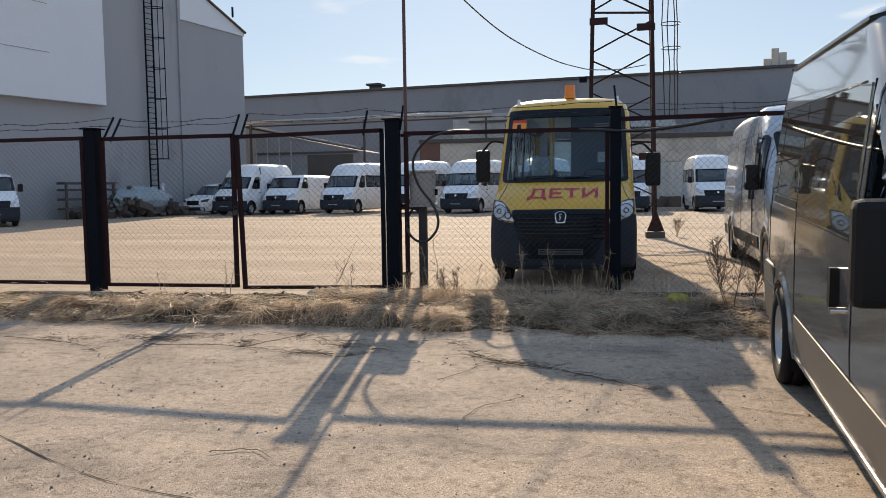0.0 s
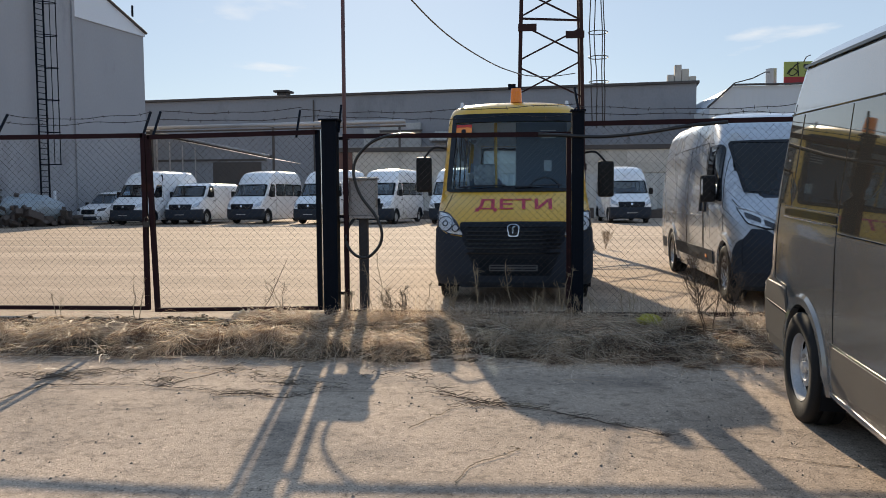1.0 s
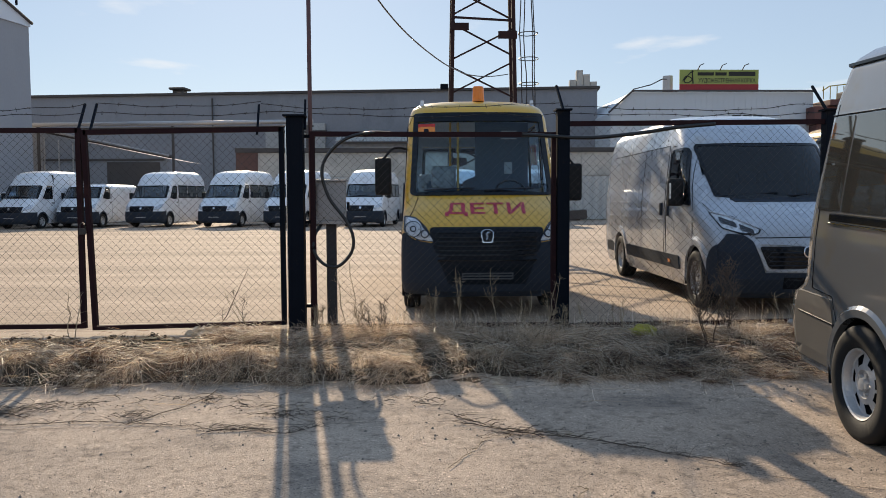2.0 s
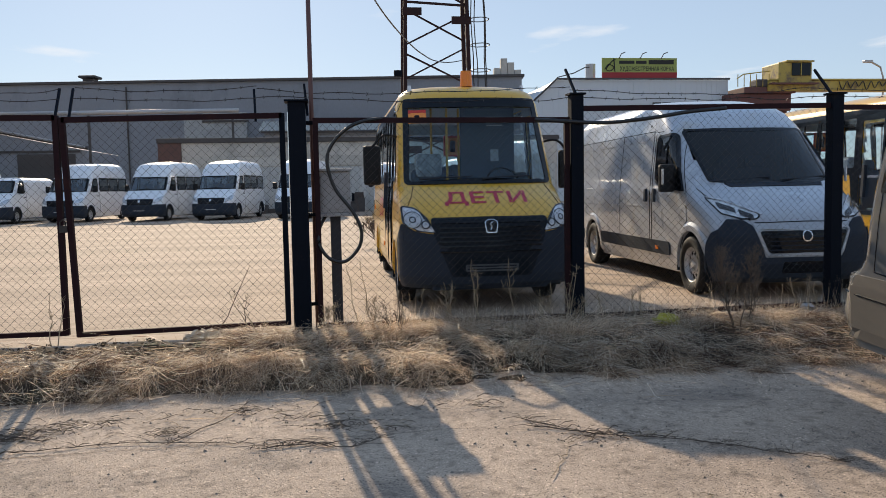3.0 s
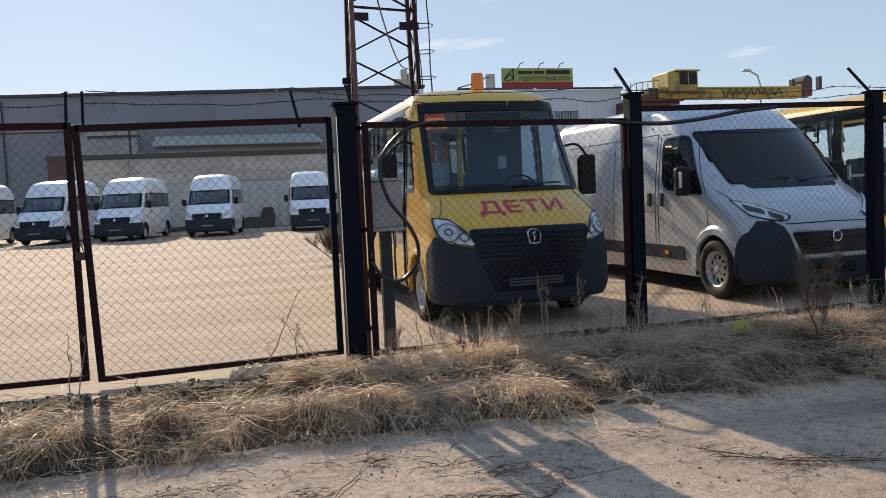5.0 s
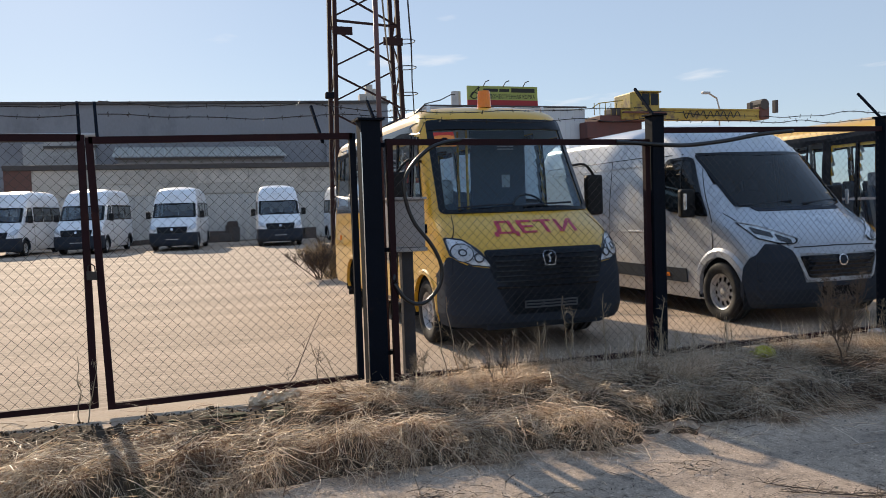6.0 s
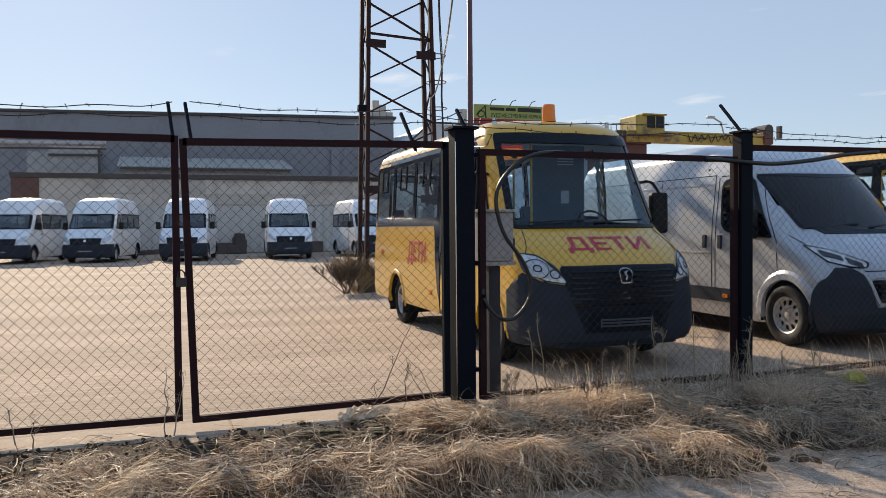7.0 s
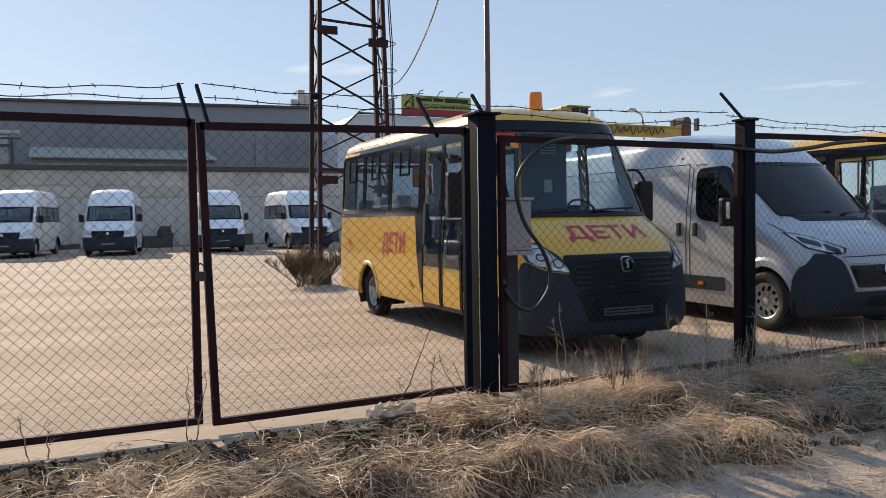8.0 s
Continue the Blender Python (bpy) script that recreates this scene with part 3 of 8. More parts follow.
# ---- ground: one sheet, the yard behind the fence and the worn apron before it ----
def ground_height(x, y):
    z = float(np.interp(y, [-60, -9, -4.5, -2.4, -0.2, 60], [-0.32, -0.21, -0.15, -0.10, 0.0, 0.0]))
    if -12 < y < 60 and abs(x) < 60:
        z += 0.012 * noise.noise(Vector((x * 0.35, y * 0.35, 0.0)))
    return z


def build_ground():
    xs = [-3000, -600, -150] + [-60 + 2.0 * k for k in range(23)] + [-14 + 0.4 * k for k in range(70)] + [14 + 2.0 * k for k in range(24)] + [150, 600, 3000]
    ys = [-3000, -300, -60, -30] + [-16 + 0.8 * k for k in range(7)] + [-10.4 + 0.2 * k for k in range(58)] + [1.2 + 0.8 * k for k in range(74)] + [80, 120, 300, 900, 4500]
    bm = bmesh.new()
    grid = [[bm.verts.new((x, y, ground_height(x, y))) for x in xs] for y in ys]
    for j in range(len(ys) - 1):
        for i in range(len(xs) - 1):
            f = bm.faces.new((grid[j][i], grid[j][i + 1], grid[j + 1][i + 1], grid[j + 1][i]))
            f.material_index = 1 if ys[j] < -0.5 else 0
    ob = part("ground", bm, "yard", smooth=True)
    ob.data.materials.append(M["apron"])
    for f in ob.data.polygons:
        f.material_index = 1 if f.center.y < -0.5 else 0
    return tagged(ob, "dusty tan yard and worn concrete apron before the fence", "ground", kind="structure")


ground = build_ground()


# ---- far buildings ----
def wall_box(name, a, u, length, thick, height, mat, label, z0=0.0):
    """A straight wall block from a along the unit way u; its face is on the right-hand side of u."""
    ob = part(name, box((0, 0, z0), (length, thick, height)), mat)
    ob.matrix_world = pose(a[0], a[1], 0, 0, 0, math.degrees(math.atan2(u[1], u[0])))
    return tagged(ob, label, "building", kind="")


def hall_a():
    """The tall grey hall with a caged ladder; local x along its face, away from the camera."""
    h = thing("tall_grey_hall", "tall plain grey industrial hall with a caged wall ladder", "building", pose(-26.5, 27.6, 0, 0, 0, math.degrees(math.atan2(0.965, 0.26))))
    bm = bmesh.new()
    # gable face: rises towards the camera
    prof = [(-14, -0.1), (16.2, -0.1), (16.2, 12.3), (10.1, 14.9), (4.1, 17.5), (-14, 17.5)]
    fa = [bm.verts.new((x, 0, z)) for x, z in prof]
    fb = [bm.verts.new((x, 22, z)) for x, z in prof]
    bm.faces.new(fa)
    bm.faces.new(fb[::-1])
    for k in range(len(prof)):
        bm.faces.new((fa[k], fa[(k + 1) % len(prof)], fb[(k + 1) % len(prof)], fb[k]))
    bmesh.ops.recalc_face_normals(bm, faces=bm.faces)
    part("wall", bm, "wall_a", h)
    # lighter colour stands for the sky light this jutting face catches
    part("upper_cladding", box((-14, -0.45, 6.3), (3.95, -0.002, 17.6), 0.02), "wall_a_light", h, "smooth upper cladding panel, painted paler for the sky light on it")
    bm = bmesh.new()
    for z in (8.9, 11.4):
        add_bar(bm, (-14, -0.46, z), (0.4, -0.46, z - 0.15), 0.04, 0.03)
    part("cladding_seam", bm, "wall_a", h)
    # lit metal gable edge, its brightness painted in with the pale colour
    bm = bmesh.new()
    vs = [bm.verts.new(p) for p in ((10.15, -0.10, 12.25), (16.25, -0.10, 12.15), (16.25, -0.10, 12.45), (10.15, -0.10, 15.1))]
    vs2 = [bm.verts.new((v.co.x, -0.004, v.co.z)) for v in vs]
    bm.faces.new(vs)
    for k in range(4):
        bm.faces.new((vs[k], vs2[k], vs2[(k + 1) % 4], vs[(k + 1) % 4]))
    bmesh.ops.recalc_face_normals(bm, faces=bm.faces)
    part("gable_flashing", bm, "wall_a_light", h, "metal gable flashing, painted pale as if lit")
    part("pilaster", box((10.0, -0.12, 0), (10.2, -0.003, 14.6)), "wall_a", h)
    part("roof_edge", tube([(16.35, -0.15, 12.38), (10.1, -0.15, 15.06), (4.2, -0.15, 17.6)], 0.09, 6), "coping", h)
    bm = bmesh.new()
    for x in (7.05, 7.65):
        add_bar(bm, (x, -0.35, 1.3), (x, -0.35, 17.8), 0.07)
    part("ladder_rail", bm, "post", h, "dark steel ladder rails")
    for k in range(52):
        part("rung", tube([(7.05, -0.35, 1.5 + 0.31 * k), (7.65, -0.35, 1.5 + 0.31 * k)], 0.022, 5), "post", h)
    for k in range(9):
        z = 3.4 + 1.8 * k
        part("hoop", tube([(7.05 + 0.3 - 0.36 * math.cos(math.pi * j / 10) + (0.5 * math.sin(math.pi * j / 10)) * 0.9, -0.35 - 0.75 * math.sin(math.pi * j / 10), z) for j in range(11)], 0.025, 5), "post", h)
    bm = bmesh.new()
    for j in (3, 5, 7):
        x, y = 7.35 - 0.36 * math.cos(math.pi * j / 10) + 0.45 * math.sin(math.pi * j / 10), -0.35 - 0.75 * math.sin(math.pi * j / 10)
        add_bar(bm, (x, y, 3.4), (x, y, 17.8), 0.03)
    part("cage_strip", bm, "post", h)
    part("lamp_stub", box((14.9, -0.3, 13.2), (15.0, -0.2, 13.9)), "post", h)


hall_a()


def hall_b():
    """The long low grey hall across the back of the yard."""
    a, b = Vector((-48.0, 77.0, 0)), Vector((19.2, 68.4, 0))
    u = (b - a).normalized()
    ln = (b - a).length
    h = thing("long_grey_hall", "long windowless grey rendered hall across the yard's back", "building", pose(a.x, a.y, 0, 0, 0, math.degrees(math.atan2(u.y, u.x))))
    part("wall", box((0, 0, -0.1), (ln, 24, 11.85)), "wall_b", h)
    part("roof_edge", box((-0.2, -0.25, 11.855), (ln + 0.25, 24, 12.1), 0.03), "coping", h, "thin dark roof edge")
    part("roof_vent", box((24.6, 3, 12.1), (25.7, 4.2, 12.85), 0.1), "coping", h, "low roof ventilator")
    part("roof_vent_cap", box((24.3, 2.7, 12.852), (26.0, 4.5, 13.1), 0.1), "coping", h)
    bm = bmesh.new()
    for k in range(4):
        add_box(bm, (ln - 2.6 + k * 0.66, 0.4, 11.9), (ln - 1.98 + k * 0.66, 1.6, 12.5 + (0.3, 1.2, 0.8, 0.1)[k]), 0.03)
    part("stepped_parapet", bm, "panel", h, "brownish broken parapet at the corner")
    part("buttress", box((ln - 6.0, -0.4, 0), (ln - 5.2, -0.002, 9.0)), "wall_b", h)
    # whitewashed patches and lean-to boxes on the face
    part("patch", box((37.2, -0.5, 5.4), (41.4, -0.002, 8.9), 0.03), "stain_white", h, "blotchy whitewashed masonry block on the wall")
    part("patch_side", box((35.4, -0.35, 5.2), (37.195, -0.002, 8.4), 0.03), "stain_white", h)
    part("patch_ledge", box((37.2, -0.7, 8.0), (41.6, -0.504, 8.2)), "coping", h)
    part("downpipe", tube([(30.0, -0.15, 0.2), (30.0, -0.15, 11.5)], 0.08, 8), "coping", h)


hall_b()


def hall_c():
    """The pale sheet-clad building with the roof sign."""
    h = thing("pale_sheet_building", "pale sheet-clad workshop building with a shallow roof", "building", pose(19.0, 62, 0))
    bm = bmesh.new()
    prof = [(0.0, -0.1), (18.2, -0.1), (18.2, 10.75), (1.9, 10.75), (0.0, 8.95)]
    fa = [bm.verts.new((x, 0.5, z)) for x, z in prof]
    fb = [bm.verts.new((x, 16, z)) for x, z in prof]
    bm.faces.new(fa)
    bm.faces.new(fb)
    for k in range(len(prof)):
        bm.faces.new((fa[k], fa[(k + 1) % len(prof)], fb[(k + 1) % len(prof)], fb[k]))
    bmesh.ops.recalc_face_normals(bm, faces=bm.faces)
    part("wall", bm, "wall_c", h)
    for k in range(36):
        part("sheet_rib", box((0.6 + 0.5 * k, 0.475, 0), (0.7 + 0.5 * k, 0.498, 10.6 if k > 2 else 9.2)), "wall_c", h)
    part("roof_edge", tube([(-0.2, 0.35, 8.95), (1.9, 0.35, 10.85), (18.3, 0.35, 10.85)], 0.10, 6), "coping", h)
    for k in range(3):
        w = part("window", box((10.9 + 0.95 * k, 0.38, 7.6), (11.7 + 0.95 * k, 0.494, 8.75), 0.02), "coping", h, "small dark window")
        part("pane", box((10.97 + 0.95 * k, 0.36, 7.68), (11.63 + 0.95 * k, 0.378, 8.67)), "van_glass", w)
    part("roof_tank", tube([(5.4, 1.5, 10.8), (5.4, 1.5, 12.3)], 0.45, 14), "pipe", h, "grey roof ventilation drum")
    part("roof_rail", tube([(2.0, 0.6, 11.0), (3.6, 0.6, 11.4), (4.6, 0.6, 11.9), (5.0, 0.6, 11.9)], 0.05, 5), "coping", h)
    s = thing("roof_sign", "long green and red advertising sign on a roof", "sign", pose(25.2, 62.65, 10.97))
    for x in (0.5, 2.5, 4.6, 6.6):
        part("support", box((x, 0.13, -0.24), (x + 0.12, 0.25, 1.5)), "coping", s)
    part("panel", box((0, 0, 0.50), (7.1, 0.12, 1.78)), "sign_green", s, "olive green sign panel")
    part("red_strip", box((0, -0.03, -0.05), (7.1, 0.09, 0.496)), "sign_red", s, "red lower strip")
    for x0, x1 in ((1.6, 3.05), (3.2, 4.2)):
        part("lettering_bar", box((x0, -0.02, 1.26), (x1, -0.004, 1.54)), "sign_dark", s)
    part("lettering_bar", box((4.4, -0.02, 1.22), (6.8, -0.004, 1.60)), "sign_dark", s)
    part("lettering", letters_on("ХУДОЖЕСТВЕННАЯ КОВКА", 0.50, 0.76, lambda u, v: Vector((4.25 + u, -0.012, 0.80 + v))), "sign_dark", s, "dark lettering")
    bm = bmesh.new()
    add_tube(bm, spline([(0.25, -0.02, 0.75), (0.6, -0.02, 1.2), (1.1, -0.02, 0.95), (0.75, -0.02, 0.62), (0.4, -0.02, 0.8), (0.9, -0.02, 1.45), (1.25, -0.02, 1.65)], 6), 0.045, 5)
    add_tube(bm, [(1.2, -0.02, 0.55), (1.1, -0.02, 1.74)], 0.05, 5)
    part("emblem", bm, "sign_dark", s, "dark scroll emblem")
    for x in (1.6, 3.6, 5.6):
        part("floodlight", tube([(x, 0.05, 1.7), (x + 0.1, -0.3, 2.1), (x + 0.35, -0.6, 2.2)], 0.045, 5), "coping", s)
    for k in range(28):
        part("bulb", box((0.15 + 0.25 * k, -0.05, -0.12), (0.25 + 0.25 * k, 0.02, -0.053)), "white", s)


hall_c()


def yard_wall():
    """The concrete wall behind the parked vans, with a sheet-clad lower part."""
    w = thing("wall_back", "aged concrete panel wall with profiled sheeting and dark coping", "wall", pose(0, 44, 0), kind="structure")
    part("core", box((-9.9, 0.06, -0.1), (15.5, 0.3, 4.42)), "panel", w)
    k, x = 0, -8.5
    while x < 15.3:
        for z0, z1 in ((2.92, 3.55), (3.57, 4.42)):
            part("panel", box((x, 0.0 + 0.012 * (k % 3), z0), (x + 2.95, 0.056, z1), 0.01), "panel", w)
            k += 1
        x += 2.99
    bm = bmesh.new()
    n = 170
    lo, hi = [], []
    for i in range(n):
        x = -8.45 + 23.9 * i / n
        y = -0.02 if i % 4 in (0, 1) else -0.075
        lo.append(bm.verts.new((x, y, 0.05)))
        hi.append(bm.verts.new((x, y, 2.86)))
    for i in range(n - 1):
        bm.faces.new((lo[i], lo[i + 1], hi[i + 1], hi[i]))
    part("profiled_sheet", bm, "sheet", w, "weathered profiled metal sheeting")
    part("coping", box((-9.95, -0.12, 4.425), (15.6, 0.34, 4.72), 0.02), "coping", w, "dark overhanging coping")
    part("brick_end", box((-9.9, -0.05, 2.4), (-8.51, 0.055, 4.42)), "brickred", w, "red-brown brick end piece")
    part("brick_base", box((-9.9, -0.05, -0.05), (-8.51, 0.055, 2.396)), "panel", w)


yard_wall()


def wall_debris():
    """Low dark scrap lying along the foot of the back wall."""
    for k, (x, w, h) in enumerate(((-7.2, 1.2, 0.45), (-3.4, 1.5, 0.6), (1.1, 1.9, 0.75), (2.1, 0.9, 1.35), (6.0, 1.6, 0.7), (11.0, 2.2, 0.6))):
        rng = random.Random(70 + k)
        p = thing("scrap_heap", "low dark heap of scrap and boards against the wall", "scrap heap", pose(x, 42.6, 0), group="scrap along the wall")
        for i in range(5):
            a = rng.uniform(-0.5, 0.4) * w
            b = box((a, rng.uniform(-0.5, 0.2), 0), (a + w * rng.uniform(0.25, 0.6), rng.uniform(0.3, 0.8), h * rng.uniform(0.35, 1.0)), 0.04)
            bmesh.ops.transform(b, matrix=Matrix.Rotation(rng.uniform(-0.12, 0.12), 4, 'Y'), verts=b.verts)
            part("board", b, "rubble" if i % 3 else "coping", p)


wall_debris()


def slate_shed():
    s = thing("slate_roofed_shed", "low shed with a wavy grey slate roof", "shed", pose(0, 62, 0))
    part("wall", box((-4.8, 0.5, 0), (8.2, 6.2, 6.42)), "wall_b", s)
    bm = bmesh.new()
    n, rows = 150, []
    for y, z in ((0.0, 6.5), (6.5, 7.78)):
        rows.append([bm.verts.new((-5.2 + 13.75 * i / n, y, z + 0.05 * math.cos(i * math.pi * 2 / 3.0 * 0.9))) for i in range(n + 1)])
    low = [[bm.verts.new(v.co - Vector((0, 0, 0.03))) for v in r] for r in rows]
    for i in range(n):
        bm.faces.new((rows[0][i], rows[0][i + 1], rows[1][i + 1], rows[1][i]))
        bm.faces.new((low[0][i], low[1][i], low[1][i + 1], low[0][i + 1]))
        bm.faces.new((rows[0][i], low[0][i], low[0][i + 1], rows[0][i + 1]))
    part("roof", bm, "slate", s, "wavy grey slate roof", smooth=False)
    part("eaves_board", box((-5.0, 0.1, 6.25), (8.3, 0.18, 6.42)), "coping", s)


slate_shed()


def left_shed():
    """The low grey shed between the halls, with its sloping roof."""
    s = thing("grey_metal_shed", "low grey sheet-metal shed with a sloping roof", "shed", pose(-22.6, 45, 0))
    bm = bmesh.new()
    prof = [(-1.0, 0), (8.0, 0), (8.0, 4.15), (-1.0, 6.05)]
    fa = [bm.verts.new((x, 0, z)) for x, z in prof]
    fb = [bm.verts.new((x, 9, z)) for x, z in prof]
    bm.faces.new(fa)
    bm.faces.new(fb)
    for k in range(4):
        bm.faces.new((fa[k], fa[(k + 1) % 4], fb[(k + 1) % 4], fb[k]))
    bmesh.ops.recalc_face_normals(bm, faces=bm.faces)
    part("wall", bm, "wall_b", s)
    part("gutter", tube([(-1.0, -0.15, 6.25), (8.2, -0.15, 4.3)], 0.09, 6), "pipe", s, "light roof edge")
    part("roof", tube([(-1.2, 0.2, 6.2), (8.3, 0.2, 4.25)], 0.12, 4), "coping", s)
    part("door", box((4.2, -0.06, 0.2), (7.6, -0.003, 3.9), 0.02), "coping", s, "dark sliding door")
    part("door_rail", box((0.2, -0.1, 3.98), (7.9, -0.004, 4.12)), "coping", s)
    for k in range(5):
        part("downpipe", tube([(-0.6 + 0.9 * k, -0.12, 2.5), (-0.6 + 0.9 * k, -0.12, 5.7 - 0.19 * k)], 0.05, 6), "pipe", s)
    p = thing("overhead_pipe", "long light insulated overhead pipe on posts", "pipe", pose(-23.0, 44.4, 0))
    part("pipe", tube([(0, 0, 6.25), (9, 0, 6.35), (18, 0, 6.46)], 0.14, 10), "pipe", p, smooth=True)
    part("lower_pipe", tube([(0, 0.2, 6.0), (9, 0.2, 6.08), (18, 0.2, 6.18)], 0.06, 8), "coping", p)
    for x in (0.5, 9, 17.6):
        part("post", box((x - 0.07, 0.05, 0), (x + 0.07, 0.19, 6.2)), "coping", p)


left_shed()


def crane():
    c = thing("yellow_crane", "faded yellow crane with cab, handrails and long boom", "crane", pose(36.6, 60, 0))
    part("undercarriage", box((0.0, 1.0, 7.8), (6.0, 4, 9.35), 0.1), "crane_red", c, "red-brown crane base")
    part("deck", box((1.2, 0.6, 9.354), (6.2, 4, 9.9), 0.05), "crane_red", c)
    cab = part("cab", box((4.3, 0.2, 10.15), (7.5, 3.2, 12.05), 0.12), "crane", c, "faded yellow operator cab")
    part("cab_window", box((5.5, 0.1, 10.85), (7.3, 0.196, 11.95), 0.02), "gloss_black", cab)
    part("window_bar", box((6.3, 0.04, 10.85), (6.38, 0.096, 11.95)), "crane", cab)
    part("cab_ledge", box((3.3, -0.3, 10.05), (7.9, 0.196, 10.18)), "crane_red", cab)
    part("cab_roof", box((4.9, 0.0, 12.055), (7.6, 3.4, 12.2), 0.03), "crane", cab)
    part("boom", box((3.4, 0.4, 9.5), (19.6, 1.6, 10.45), 0.08), "crane", c, "long yellow boom")
    part("boom_edge", box((3.4, 0.3, 10.454), (19.4, 1.7, 10.6)), "crane", c)
    part("boom_head", box((19.4, 0.2, 9.6), (20.6, 1.8, 11.0), 0.2), "crane_red", c)
    part("sheave", tube([(19.9, 0.1, 11.1), (19.9, 1.9, 11.1)], 0.55, 12), "coping", c)
    for k in range(6):
        part("stanchion", tube([(0.5 + 0.6 * k, 0.5, 9.9), (0.5 + 0.6 * k, 0.5, 11.0)], 0.04, 5), "crane", c)
    part("handrail", tube([(0.4, 0.5, 10.6), (1.0, 0.5, 11.0), (3.6, 0.5, 11.3)], 0.05, 5), "crane", c)
    part("winch", box((2.4, 0.6, 9.905), (4.2, 2.0, 10.6), 0.15), "coping", c)
    pts = []
    for k in range(9):
        pts += [(10.2 + 0.8 * k, 0.25, 10.35), (10.55 + 0.8 * k, 0.25, 9.6 + 0.15 * (k % 3))]
    part("hanging_cable", tube(spline(pts, 4), 0.05, 5), "hose", c)
    for x, z in ((18.4, 11.3), (21.6, 11.6)):
        part("boom_fitting", box((x, 0.5, 10.3), (x + 0.35, 1.0, z), 0.03), "coping", c)
    for x in (0.6, 5.4):
        part("leg", box((x - 0.3, 1.2, 0), (x + 0.3, 3.6, 7.796), 0.03), "crane_red", c)
    l = thing("street_lamp", "distant street lamp on a thin pole", "lamp", pose(54.0, 64, 0))
    part("pole", tube([(0, 0, 0), (0, 0, 11.2), (-0.3, 0, 12.2), (-1.3, 0, 12.7)], 0.09, 6), "pipe", l)
    part("lamp_head", box((-2.1, -0.2, 12.6), (-1.2, 0.2, 12.85), 0.05), "pipe", l)


crane()


def junk_pile():
    p = thing("junk_heap", "heap of scrap, rails and plastic sheeting by the hall", "junk heap", pose(-24.0, 30.0, 0, 0, 0, 70))
    rng = random.Random(5)
    bm = bmesh.new()
    for k in range(160):
        x, y = rng.uniform(-2.0, 5.0), rng.uniform(-1.2, 1.0)
        z = max(0.05, 1.6 * math.exp(-((x - 1.5) / 2.2) ** 2) * rng.random())
        s = rng.uniform(0.12, 0.4)
        r = bmesh.ops.create_cube(bm, size=s)
        bmesh.ops.transform(bm, matrix=pose(x, y, z, rng.uniform(0, 90), rng.uniform(0, 90), rng.uniform(0, 90)) @ Matrix.Diagonal((rng.uniform(0.6, 3), 1, rng.uniform(0.3, 1), 1)), verts=r["verts"])
    tagged(part("scrap", bm, "rubble", p, "dark mixed scrap"), kind="stuff")
    bm = bmesh.new()
    r = bmesh.ops.create_icosphere(bm, subdivisions=3, radius=1)
    for v in r["verts"]:
        v.co = Vector((1.9 + v.co.x * 1.9, v.co.y * 0.9, 0.9 + v.co.z * 0.75)) + 0.25 * noise.noise_vector(v.co * 2.2)
    part("sheeting", bm, "sheeting", p, "crumpled bluish plastic sheeting")
    rack = thing("metal_rack", "low dark metal rack of scrap beside the hall", "rack", pose(-25.6, 27.6, 0, 0, 0, 74))
    for x in (0, 1.5, 3.0):
        part("upright", box((x, -0.6, 0), (x + 0.1, -0.5, 1.9)), "coping", rack)
    for z in (0.5, 1.0, 1.5, 1.85):
        part("shelf_bar", box((-0.1, -0.62, z), (3.2, 0.0, z + 0.12)), "coping", rack)
    part("barrier_post", tube([(6.2, -1.0, 0), (6.2, -1.0, 1.9)], 0.08, 8), "wall_a_light", rack)


junk_pile()


# ---- the fence: gates, posts, chain link and barbed wire ----
LINK = 0.0775


def add_links(bm, x0, x1, z0, z1, y, rng):
    """Chain link between two corners as two sets of slanting wires."""
    w, h = x1 - x0, z1 - z0
    for way in (1, -1):
        k = -int(h / LINK) - 1
        while k * LINK < w:
            a = k * LINK
            lo, hi = max(0.0, a), min(w, a + h)
            if hi - lo > 0.03:
                m = max(2, int((hi - lo) / 0.12))
                pts = []
                for i in range(m + 1):
                    s = lo + (hi - lo) * i / m
                    x = s if way > 0 else w - s
                    z = s - a
                    wob = 0.006 * noise.noise(Vector((x0 + x, z * 1.3, 7.0 * way)) * 1.6)
                    bulge = 0.03 * noise.noise(Vector((x0 + x, z, 2.0)) * 0.8)
                    pts.append((x0 + x + wob, y + bulge + 0.002 * way, z0 + z + wob))
                add_tube(bm, pts, 0.0015, 3)
            k += 1


